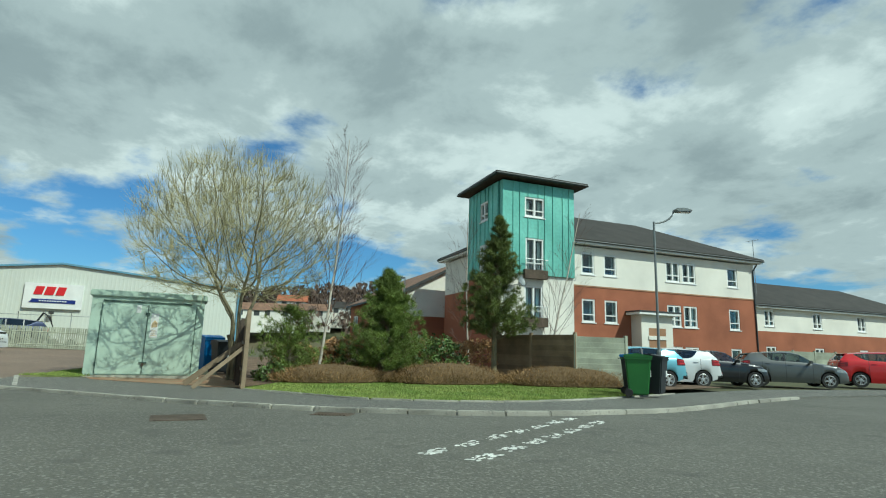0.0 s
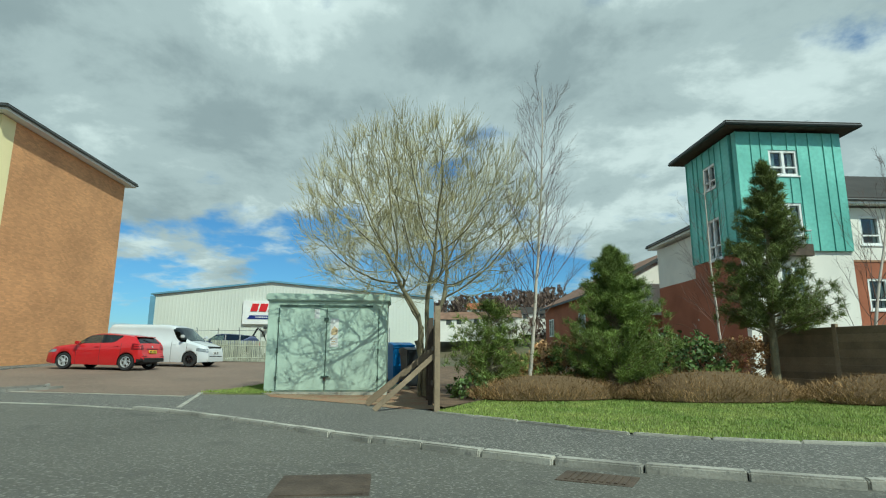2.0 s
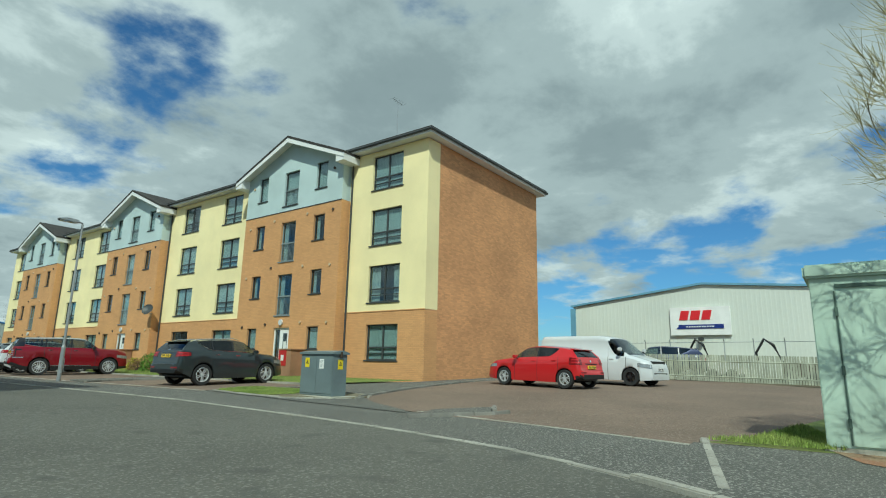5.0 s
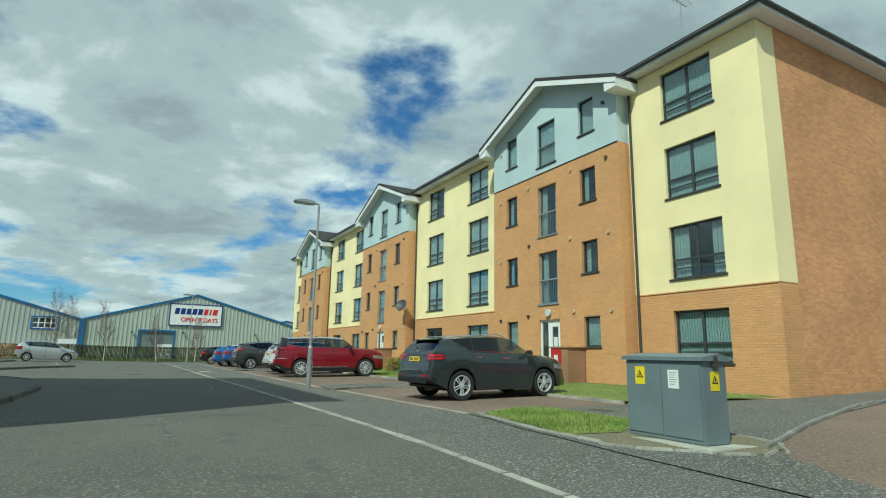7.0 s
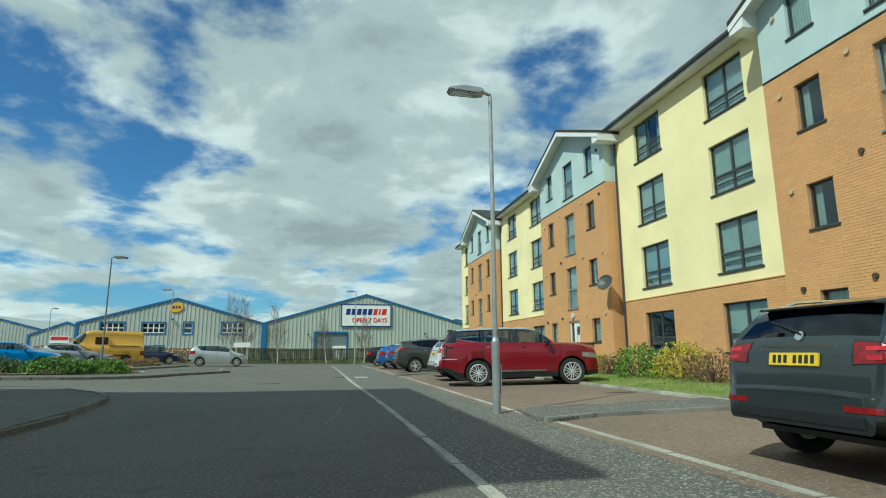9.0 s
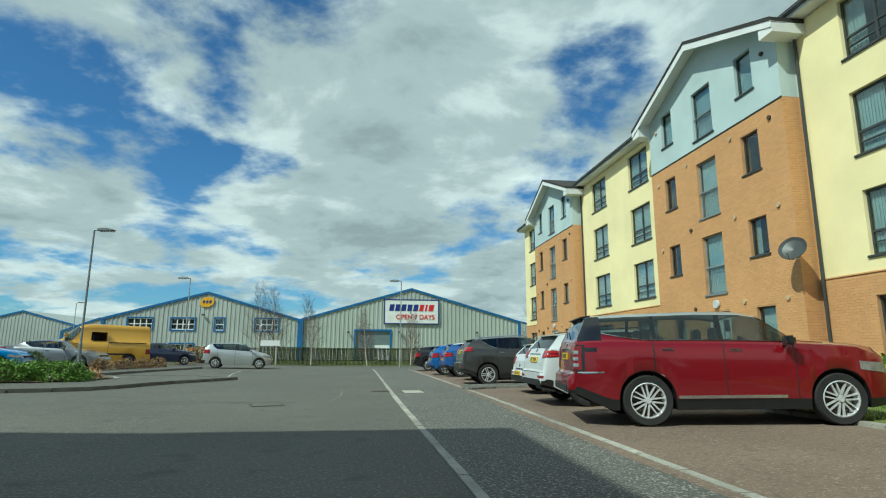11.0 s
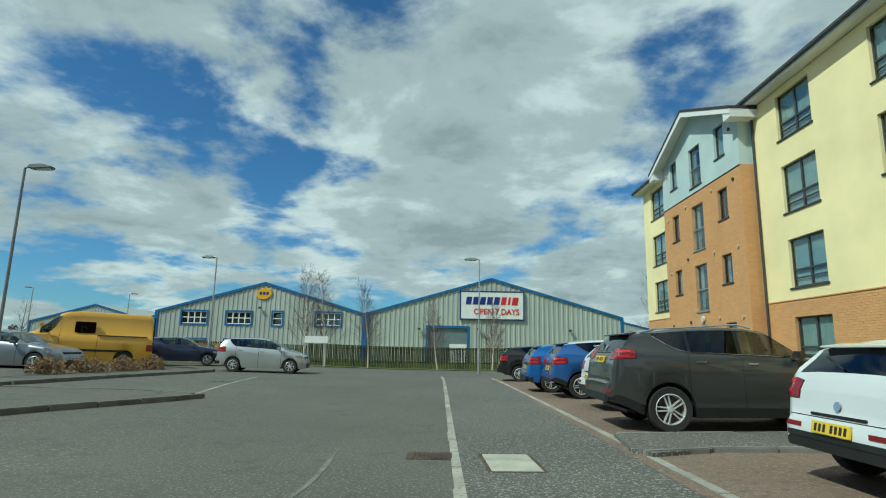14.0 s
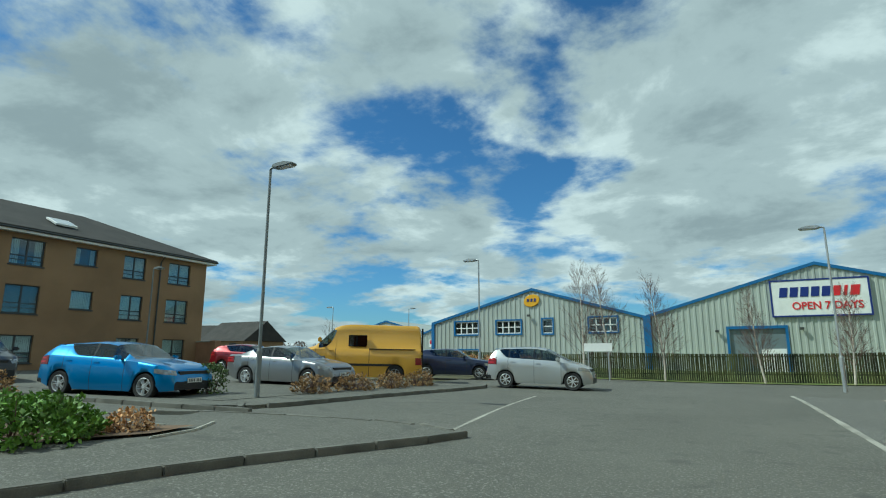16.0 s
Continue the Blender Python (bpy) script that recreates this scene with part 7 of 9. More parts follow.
G_BAY = "cars parked before the flats"
car("parked_car", "boxy", 4.82, 1.94, 1.765, 2.82, 0.38, P_RED, at(3.98, 4.93, -12), "deep red off-road estate car parked nose-in to the flats", group=G_BAY, roof_black=True, chrome=True, seat=M_CREAM, rim_r=0.72, spokes=7, tall_lamp=True, plate_z=0.6, front_over=0.81, strip=M_CHROME, cladding=True, silver=P_SILVER, sweep=0.35)
car("parked_car", "suv", 4.25, 1.79, 1.55, 2.53, 0.345, P_GREY, at(4.02, -7.82, 1.5), "slate grey compact SUV with five-spoke alloys parked in a bay", group=G_BAY, chrome=True, rails=True, privacy=True, rim_r=0.7, lamp=(0.6, 0.715), plate_z=0.62)
car("parked_car", "suv", 4.5, 1.86, 1.6, 2.7, 0.355, P_WHITE, at(4.03, 8.25, -1), "white SUV with privacy glass parked in a bay", group=G_BAY, privacy=True, rails=True, rim_r=0.7, lamp=(0.62, 0.735), plate_z=0.6, cladding=False)
car("parked_car", "hatch", 3.92, 1.69, 1.43, 2.45, 0.305, P_WHITE, at(4.25, 11.35, 0), "small white hatchback parked in a bay", group=G_BAY, privacy=True, lamp=(0.55, 0.72), plate_z=0.38)
car("parked_car", "suv", 4.4, 1.8, 1.66, 2.62, 0.35, P_GRAPHITE, at(3.53, 15.9, 0), "dark graphite SUV with silver alloys parked in a bay", group=G_BAY, privacy=True, rails=True, cladding=True, chrome=True, rim_r=0.7, lamp=(0.67, 0.79), plate_z=0.67)
car("parked_car", "suv", 4.1, 1.79, 1.56, 2.6, 0.33, P_BLUE2, at(3.57, 21.95, 0), "blue crossover with a white roof parked in a bay", group=G_BAY, privacy=True, cladding=True, silver=P_WHITE, plate_z=0.5)
car("parked_car", "hatch", 3.9, 1.7, 1.5, 2.45, 0.31, P_BLUE, at(3.12, 24.2, 0), "bright blue hatchback parked in a bay", group=G_BAY, privacy=True)
car("parked_car", "hatch", 4.3, 1.8, 1.48, 2.6, 0.32, P_BLACK, at(3.05, 30.2, -4), "dark hatchback with red lights at the end of the row", group=G_BAY, privacy=True)

car("parked_car", "hatch", 4.0, 1.7, 1.5, 2.5, 0.31, P_WHITE, at(3.85, 18.75, 0), "white hatchback beside the graphite SUV", group=G_BAY, privacy=True, plate_z=0.45)

G_COURT = "cars in the parking court"
car("parked_car", "hatch", 4.06, 1.73, 1.45, 2.59, 0.315, P_BRIGHT_RED, at(11.35, -16.95, 82), "bright red hatchback with dark alloys in the parking court", group=G_COURT, privacy=True, front_over=0.82, rim_mat=M_ALLOY)
car("delivery_van", "van", 4.96, 1.92, 1.92, 3.27, 0.33, P_WHITE, at(15.21, -17.66, -98), "white delivery van in the parking court", "van", G_COURT, spokes=6, twin=False, rim_mat=M_DARKALLOY, rim_r=0.62, plate_front=True)
car("parked_car", "suv", 4.5, 1.85, 1.65, 2.65, 0.34, P_NAVY, at(22.42, -17.85, 110), "dark blue SUV in the parking court", group=G_COURT, privacy=True)
car("parked_car", "hatch", 4.0, 1.7, 1.46, 2.5, 0.31, P_BLUE, at(16.23, -26.55, 175), "blue hatchback at the edge of the court", group=G_COURT)

G_SOUTH = "cars before the south flats"
car("parked_car", "hatch", 3.9, 1.7, 1.45, 2.45, 0.3, P_SKY, at(-0.29, -42.96, 75), "light blue hatchback parked behind the bins", group=G_SOUTH, plate_z=0.42)
car("parked_car", "hatch", 3.97, 1.68, 1.46, 2.47, 0.305, P_WHITE, at(0.41, -45.34, 68), "white hatchback parked before the south flats", group=G_SOUTH, plate_z=0.42)
car("parked_car", "hatch", 3.72, 1.68, 1.42, 2.47, 0.305, P_BLACK, at(0.37, -48.06, 245), "black small hatchback facing the road", group=G_SOUTH, plate_front=True)
car("parked_car", "hatch", 4.2, 1.76, 1.48, 2.58, 0.315, P_MIDGREY, at(0.21, -52.17, 235), "grey hatchback parked facing the road", group=G_SOUTH, plate_front=True)
car("parked_car", "suv", 4.35, 1.8, 1.6, 2.63, 0.33, P_BRIGHT_RED, at(-0.68, -57.6, 228), "red crossover parked facing the road", group=G_SOUTH, plate_front=True)

G_WEST = "cars on the west side"
car("parked_car", "mpv", 4.0, 1.75, 1.54, 2.5, 0.31, P_SILVER, at(-9.75, 32.2, 7), "silver people carrier standing at the road's end", group=G_WEST, spokes=7, twin=False, plate_front=True)
car("panel_van", "van", 5.5, 2.0, 2.38, 3.4, 0.345, P_YELLOW, at(-17.6, 31.0, 208), "yellow panel van with a side window and a rear step", "van", G_WEST, spokes=6, twin=False, rim_mat=M_GALV, rim_r=0.6, rear_doors=True)
car("parked_car", "saloon", 4.6, 1.8, 1.42, 2.7, 0.32, P_STEEL, at(-17.35, 26.7, 4), "steel grey saloon parked behind a clipped hedge", group=G_WEST, plate_front=True, chrome=True)
car("parked_car", "hatch", 4.35, 1.78, 1.43, 2.7, 0.32, P_AZURE, at(-17.65, 20.7, 12), "azure blue hatchback parked in the western bays", group=G_WEST, plate_front=True)
car("parked_car", "mpv", 4.4, 1.8, 1.6, 2.65, 0.32, P_BLACK, at(-26.0, 20.6, -10), "dark people carrier in the western bays", group=G_WEST, plate_front=True)
car("parked_car", "hatch", 4.2, 1.75, 1.5, 2.6, 0.31, P_RED, at(-26.23, 33.38, 15), "dark red hatchback behind the saloon", group=G_WEST)
car("parked_car", "hatch", 4.2, 1.75, 1.45, 2.6, 0.31, P_NAVY, at(-15.65, 36.51, 20), "dark car standing behind the yellow van", group=G_WEST, plate_front=True)

# ---- lamps, cabinets, kiosk, fences, bins ----
def street_lamp(x, y, h, ang, arm=0.55, label="", mat=None, curved=False, sleeve=True, lift=0.0):
    mat = mat or M_GALV
    th = thing("street_lamp", pose(x, y, gz(x, y) + lift, 0, 0, ang), label or "galvanised street lamp with a flat lantern", "street lamp", "street lamps")
    part("base_column", tubed([(0, 0, -0.1), (0, 0, 1.25), (0, 0, 1.32)], [0.072, 0.072, 0.05], 14), mat, th)
    part("column", tubed([(0, 0, 1.3), (0, 0, h - 0.05)], [0.047, 0.036], 12), mat, th)
    part("service_door", boxed(-0.09, -0.045, 0.35, -0.078, 0.045, 0.85, bevel=0.003), mat, th)
    if curved:
        a = [(0.9 * math.sin(t) * arm, 0, h - 0.1 + 0.5 * (1 - math.cos(t))) for t in [i * math.pi / 14 for i in range(8)]]
        part("arm", tubed([(0, 0, h - 0.4), *a], 0.03, 8), mat, th)
        hx, hz = a[-1][0], a[-1][2]
    else:
        part("arm", tubed([(0, 0, h - 0.12), (0, 0, h - 0.02), (0.1, 0, h + 0.01), (0.2, 0, h + 0.02)], 0.035, 8), mat, th)
        hx, hz = 0.12, h + 0.02
    bm = bmesh.new()
    L = 0.72 if not curved else 0.62
    pr = [(hx, hz - 0.05), (hx + L * 0.25, hz - 0.085), (hx + L, hz - 0.055), (hx + L + 0.02, hz + 0.0), (hx + L * 0.6, hz + 0.075), (hx + 0.06, hz + 0.055)]
    bm = prism(pr, -0.13, 0.13, "y")
    bmesh.ops.bevel(bm, geom=bm.edges[:], offset=0.025, segments=2, affect="EDGES")
    head = part("lantern", bm, mat, th)
    part("lens", boxed(hx + L * 0.3, -0.1, hz - 0.085, hx + L * 0.95, 0.1, hz - 0.06, bevel=0.01), M_LENS, head)
    return th


street_lamp(0.85, -2.46, 6.0, 180)
street_lamp(0.4, 36.45, 6.22, 180)
street_lamp(-14.0, 21.79, 6.2, 0, mat=M_LAMPGREY, label="grey painted street lamp with a flat lantern")
street_lamp(-14.46, 37.0, 6.0, 180)
street_lamp(-2.2, -42.75, 5.75, -110, curved=True, arm=0.8, mat=M_LAMPGREY, label="tall grey street lamp with a curved arm")
street_lamp(-32.8, 31.7, 5.8, 0, mat=M_LAMPGREY, label="grey street lamp before the brown flats")
street_lamp(-41.39, 59.11, 6.0, 180, label="distant street lamp beyond the car park")
street_lamp(-35.01, 64.41, 6.0, 0, label="distant street lamp beyond the car park")
street_lamp(16.6, -40.05, 5.3, 20, label="slim street lamp behind the flats")
street_lamp(32.62, -3.09, 6.5, 0, label="street lamp beside the depot")


def cabinet():
    th = thing("utility_cabinet", pose(2.37, -15.01, gz(2.4, -15) + 0.03, 0, 0, -91), "grey steel utility cabinet with yellow warning stickers", "cabinet")
    w, d, h = 0.63, 0.23, 1.03
    part("body", boxed(-w, -d, 0.0, w, d, h, bevel=0.012), M_CABINET, th)
    lid = prism([(-d - 0.04, h), (d + 0.04, h), (d + 0.04, h + 0.04), (0.06, h + 0.10), (-d - 0.04, h + 0.05)], -w - 0.04, w + 0.04, "x")
    part("lid", lid, M_CABINET, th)
    for a, b in ((-w + 0.03, -0.005), (0.005, w - 0.03)):
        part("door", boxed(a, -d - 0.014, 0.06, b, -d - 0.002, h - 0.05, bevel=0.004), M_CABINET, th)

    def sticker(m, warn):
        s = part("sticker", boxed(-0.085, -0.004, -0.12, 0.085, 0.0, 0.12), M_WARN if warn else M_PAPER, th)
        s.matrix_basis = m
        if warn:
            tri = bmesh.new()
            f = [tri.verts.new(p) for p in ((-0.06, -0.006, -0.03), (0.06, -0.006, -0.03), (0, -0.006, 0.075))]
            g = [tri.verts.new(p) for p in ((-0.038, -0.006, -0.018), (0.038, -0.006, -0.018), (0, -0.006, 0.05))]
            for i in range(3):
                tri.faces.new((f[i], f[(i + 1) % 3], g[(i + 1) % 3], g[i]))
            part("symbol", tri, M_INK, s)
            part("bolt", prism([(-0.012, -0.01), (0.008, -0.01), (0.018, 0.03), (0.0, 0.03)], -0.0065, -0.006, "y"), M_INK, s)
        else:
            for k in range(6):
                part("text_bar", boxed(-0.06, -0.006, 0.08 - k * 0.03, 0.06 - 0.02 * (k % 3), -0.0045, 0.088 - k * 0.03), M_FRAME_GREY, s)
    sticker(Matrix.Translation((-0.36, -d - 0.0145, 0.82)), True)
    sticker(Matrix.Translation((0.2, -d - 0.0145, 0.79)), False)
    sticker(Matrix.Translation((w + 0.001, 0.0, 0.78)) @ Matrix.Rotation(math.pi / 2, 4, "Z"), True)
    part("padlock_hasp", boxed(w - 0.01, -0.05, h - 0.08, w + 0.05, 0.03, h + 0.07, bevel=0.01), M_IRON, th)
    part("plinth", boxed(-w - 0.25, -d - 0.25, -0.12, w + 0.25, d + 0.2, 0.0, bevel=0.01), M_PATCH, th)


cabinet()


M_FADED = material("faded_yellow_print", (0.62, 0.47, 0.27), 0.7, vary=0.3, scale=14, fine=60, bump=0)


def kiosk():
    """The pale green substation kiosk; its front runs from (1.18, -25.8) to (1.2, -28.68)."""
    ang = math.degrees(math.atan2(-28.68 + 25.8, 1.2 - 1.18))
    th = thing("substation_kiosk", pose(1.18, -25.8, gz(1.2, -26) + 0.06, 0, 0, ang), "pale green metal substation kiosk with double doors and notices", "kiosk")
    w, d, h = 2.88, 1.15, 2.3
    part("plinth", boxed(-0.03, -0.03, -0.25, w + 0.03, d + 0.03, 0.05), M_PATCH, th)
    part("body", boxed(0, 0, 0.05, w, d, h - 0.101, bevel=0.01), M_HUT, th)
    roof = boxed(-0.06, -0.07, h - 0.10, w + 0.06, d + 0.06, h + 0.08, bevel=0.03)
    part("roof", roof, M_HUT, th)
    part("drip_slot", boxed(0.28, -0.02, h - 0.24, w - 0.35, -0.004, h - 0.19), M_HUTSEAM, th)
    for a, b in ((0.28, 1.40), (1.43, 2.66)):
        dr = part("door", boxed(a, -0.022, 0.08, b, -0.004, h - 0.28, bevel=0.005), M_HUT, th)
        hx = a - 0.012 if a < 1 else b + 0.012
        for z in (0.35, 1.0, 1.75):
            part("hinge", boxed(hx - 0.02, -0.035, z - 0.06, hx + 0.02, -0.005, z + 0.06, bevel=0.004), M_HUTSEAM, dr)
    for u in (0.265, 1.415, 2.675):
        part("joint", boxed(u - 0.008, -0.012, 0.08, u + 0.008, -0.003, h - 0.28), M_HUTSEAM, th)
    part("latch", boxed(1.33, -0.06, 0.38, 1.52, -0.022, 0.42, bevel=0.006), M_HUTSEAM, th)
    part("latch", boxed(1.36, -0.06, 1.72, 1.47, -0.022, 1.8, bevel=0.006), M_HUTSEAM, th)
    part("padlock", boxed(1.39, -0.075, 0.3, 1.45, -0.04, 0.39, bevel=0.01), M_IRON, th)
    n1 = part("notice", boxed(1.12, -0.028, 1.78, 1.24, -0.0225, 2.0), M_PAPER, th)
    n2 = part("notice", boxed(1.51, -0.028, 1.1, 1.71, -0.0225, 1.78), M_PAPER, th, "tall faded white and yellow danger notice")
    part("warning_mark", prism([(1.54, 1.38), (1.68, 1.40), (1.69, 1.52), (1.61, 1.60), (1.54, 1.50)], -0.031, -0.0282, "y"), M_FADED, n2)
    for k in range(3):
        part("text_bar", boxed(1.54, -0.031, 1.16 + k * 0.06, 1.67 - 0.03 * (k % 2), -0.0285, 1.18 + k * 0.06), M_FADED, n2)


kiosk()


def timber_screen():
    """A leaning vertical-board screen on raking struts beside the kiosk."""
    th = thing("timber_screen", pose(-2.5, -29.73, gz(-2.5, -29.7) + 0.1), "weathered upright-board timber screen held by raking struts", "fence")
    n = 22
    for i in range(n):
        x = 0.12 + i * 0.155
        hh = 1.62 - 0.015 * i + random.uniform(-0.06, 0.04)
        b = part("board", boxed(-0.068, -0.012, 0.02, 0.068, 0.012, hh, bevel=0.003), M_WOOD if i % 4 else M_WOOD_DARK, th)
        b.matrix_basis = Matrix.Translation((x, 0.05 * math.sin(i) * 0.3, 0)) @ Matrix.Rotation(random.uniform(-0.02, 0.02), 4, "Y")
    post = part("post", boxed(-0.055, -0.05, -0.3, 0.055, 0.05, 1.8, bevel=0.006), M_WOOD, th, "stout grey end post")
    for x in (1.2, 2.4, 3.5):
        q = part("post", boxed(-0.045, -0.045, -0.3, 0.045, 0.045, 1.66, bevel=0.006), M_WOOD_DARK, th)
        q.matrix_basis = Matrix.Translation((x, 0.07, 0))
    for z in (0.35, 1.0):
        r = part("rail", boxed(0, 0.014, z, 3.5, 0.06, z + 0.09, bevel=0.004), M_WOOD_DARK, th)
    for x, back, top in ((0.05, 1.05, 0.95), (1.05, 1.25, 1.05), (1.9, 1.3, 1.05)):
        s = part("strut", boxed(-0.03, -0.045, 0, 0.03, 0.045, math.hypot(back, top), bevel=0.004), M_WOOD, th, "raking timber strut")
        s.matrix_basis = Matrix.Translation((x, back + 0.05, -0.03)) @ Matrix.Rotation(math.atan2(back, top), 4, "X")


timber_screen()


def panel_fence(pts, h, mat, label, boards=9, horizontal=True, name="panel_fence"):
    th = thing(name, pose(*pts[0], gz(*pts[0]) + 0.05), label, "fence")
    x0, y0 = pts[0]
    for (xa, ya), (xb, yb) in zip(pts, pts[1:]):
        L = math.dist((xa, ya), (xb, yb))
        n = max(1, round(L / 1.8))
        a = math.atan2(yb - ya, xb - xa)
        for i in range(n + 1):
            px, py = xa + (xb - xa) * i / n - x0, ya + (yb - ya) * i / n - y0
            p = part("post", boxed(-0.05, -0.05, -0.3, 0.05, 0.05, h + 0.06, bevel=0.005), mat, th)
            p.matrix_basis = Matrix.Translation((px, py, 0)) @ Matrix.Rotation(a, 4, "Z")
        for i in range(n):
            for k in range(boards):
                z = 0.08 + (h - 0.1) * k / boards
                m = Matrix.Translation((xa - x0 + (xb - xa) * i / n, ya - y0 + (yb - ya) * i / n, z)) @ Matrix.Rotation(a, 4, "Z")
                b = part("board", boxed(0.05, -0.012, 0, L / n - 0.05, 0.012, (h - 0.1) / boards * 1.05, bevel=0.003), mat, th)
                b.matrix_basis = m @ Matrix.Rotation(0.14, 4, "X")
    return th


# same fence as the next leg; browner timber stands in for its shaded side
panel_fence([(1.54, -38.51), (-1.91, -39.61)], 1.65, M_WOOD, "brown horizontal-board timber fence panel")
panel_fence([(-1.91, -39.61), (-2.17, -41.4)], 1.62, M_WOOD_GREY, "pale grey horizontal-board timber fence panel")
panel_fence([(4.41, -56.76), (4.1, -63.32)], 1.5, M_WOOD_GREY, "grey timber garden fence", boards=7)


def picket(p, q, h, step, width, mat, label, name="picket_fence", stuff_after=300, rail_mat=None):
    """A slatted fence: upright slats on two rails."""
    L, a = math.dist(p, q), math.atan2(q[1] - p[1], q[0] - p[0])
    th = thing(name, Matrix.Translation((*p, gz(*p))), label, "fence")
    me = mesh_of(boxed(-width / 2, -0.012, 0.03, width / 2, 0.012, h, bevel=0.004), "slat")
    me.materials.append(mat)
    n = int(L / step)
    for i in range(n):
        s = part("slat", me, mat, th)
        x, y = p[0] + (q[0] - p[0]) * i / n, p[1] + (q[1] - p[1]) * i / n
        s.matrix_basis = Matrix.Translation((x - p[0], y - p[1], gz(x, y) - gz(*p))) @ Matrix.Rotation(a + random.uniform(-0.04, 0.04), 4, "Z") @ Matrix.Rotation(random.uniform(-0.012, 0.012), 4, "Y")
    for z in (0.25, h - 0.3):
        r = part("rail", tubed([(0, 0.04 * math.cos(a), z), (q[0] - p[0], q[1] - p[1] + 0.04, z + gz(*q) - gz(*p))], 0.03, 4), rail_mat or mat, th)
    return th


picket((-10.5, 43.2), (14.5, 43.0), 1.42, 0.105, 0.085, M_FENCE_GREEN, "tall dark green upright-slat fence before the warehouses", "slat_fence")
picket((-28.5, 46.8), (-10.5, 43.2), 1.3, 0.13, 0.09, M_FENCE_GREEN, "dark slat fence behind the western hedge", "slat_fence")
picket((21.39, -17.37), (21.49, -27.61), 1.25, 0.105, 0.085, M_WOOD_GREY, "greenish grey timber slat fence round the court", "slat_fence")


def mesh_fence(p, q, h, n):
    th = thing("wire_fence", Matrix.Translation((*p, gz(*p))), "galvanised post and rail fence round the depot yard", "fence")
    for i in range(n + 1):
        t = i / n
        part("post", tubed([((q[0] - p[0]) * t, (q[1] - p[1]) * t, 0), ((q[0] - p[0]) * t, (q[1] - p[1]) * t, h), ((q[0] - p[0]) * t - 0.15, (q[1] - p[1]) * t, h + 0.15)], 0.03, 6), M_GALV, th)
    part("rail", tubed([(0, 0, h - 0.05), (q[0] - p[0], q[1] - p[1], h - 0.05)], 0.02, 5), M_GALV, th)


mesh_fence((30.72, -8.65), (29.04, -27.77), 2.15, 12)


def plant_machine(x, y, ang, label, mat):
    th = thing("plant_machine", pose(x, y, gz(x, y), 0, 0, ang), label, "machine", "machines in the depot yard")
    part("body", boxed(-0.9, -0.5, 0.3, 0.7, 0.5, 1.0, bevel=0.06), mat, th)
    part("boom", tubed([(0.6, 0, 0.9), (1.0, 0, 1.9), (1.4, 0, 2.2), (1.8, 0, 1.5), (1.75, 0, 1.1)], [0.09, 0.08, 0.07, 0.06, 0.05], 8), M_TRIM, th)
    for sx in (-0.6, 0.4):
        for sy in (-0.55, 0.55):
            w = part("wheel", lathe([(0.28, -0.1), (0.3, 0), (0.28, 0.1)], 14, "y"), M_TYRE, th)
            w.matrix_basis = Matrix.Translation((sx, sy, 0.3))


plant_machine(25.85, -20.35, 80, "white hire machine with a folded boom in the yard", M_SIGN_WHITE)
plant_machine(25.81, -23.78, 100, "orange-brown hire machine with a folded boom", M_IRON)
plant_machine(25.06, -27.18, 60, "white hire machine behind the slat fence", M_SIGN_WHITE)


def wheelie_bin(x, y, ang, mat, label, scale=1.0, lid=None, lift=0.09):
    th = thing("wheelie_bin", pose(x, y, gz(x, y) + lift, 0, 0, ang), label, "bin", "bins")
    bm = bmesh.new()
    lo = [(-0.22, -0.25), (0.22, -0.25), (0.22, 0.22), (-0.22, 0.22)]
    hi = [(-0.28, -0.34), (0.28, -0.34), (0.28, 0.30), (-0.28, 0.30)]
    a, b = [bm.verts.new((px * scale, py * scale, 0.06)) for px, py in lo], [bm.verts.new((px * scale, py * scale, 0.98 * scale)) for px, py in hi]
    bm.faces.new(a)
    bm.faces.new(b)
    for i in range(4):
        bm.faces.new((a[i], a[(i + 1) % 4], b[(i + 1) % 4], b[i]))
    bmesh.ops.recalc_face_normals(bm, faces=bm.faces)
    bmesh.ops.bevel(bm, geom=bm.edges[:], offset=0.03, segments=3, affect="EDGES")
    part("body", bm, mat, th)
    li = prism([(-0.37 * scale, 0.985 * scale), (0.33 * scale, 0.985 * scale), (0.33 * scale, 1.05 * scale), (0.0, 1.09 * scale), (-0.38 * scale, 1.02 * scale)], -0.3 * scale, 0.3 * scale, "x")
    bmesh.ops.bevel(li, geom=li.edges[:], offset=0.012, segments=2, affect="EDGES")
    part("lid", li, lid or mat, th)
    part("rim", boxed(-0.3 * scale, -0.36 * scale, 0.93 * scale, 0.3 * scale, 0.32 * scale, 0.985 * scale, bevel=0.012), mat, th)
    part("handle", tubed([(-0.25 * scale, 0.36 * scale, 0.95 * scale), (0.25 * scale, 0.36 * scale, 0.95 * scale)], 0.018, 6), mat, th)
    for s in (-0.26, 0.26):
        w = part("wheel", lathe([(0.09, -0.03), (0.1, 0), (0.09, 0.03)], 14, "y"), M_TYRE, th)
        w.matrix_basis = Matrix.Translation((s * scale, 0.22 * scale, 0.1)) @ Matrix.Rotation(math.pi / 2, 4, "Z")
    part("sticker", boxed(0.06 * scale, -0.335 * scale, 0.5 * scale, 0.16 * scale, -0.30 * scale, 0.66 * scale), M_PAPER, th)
    return th


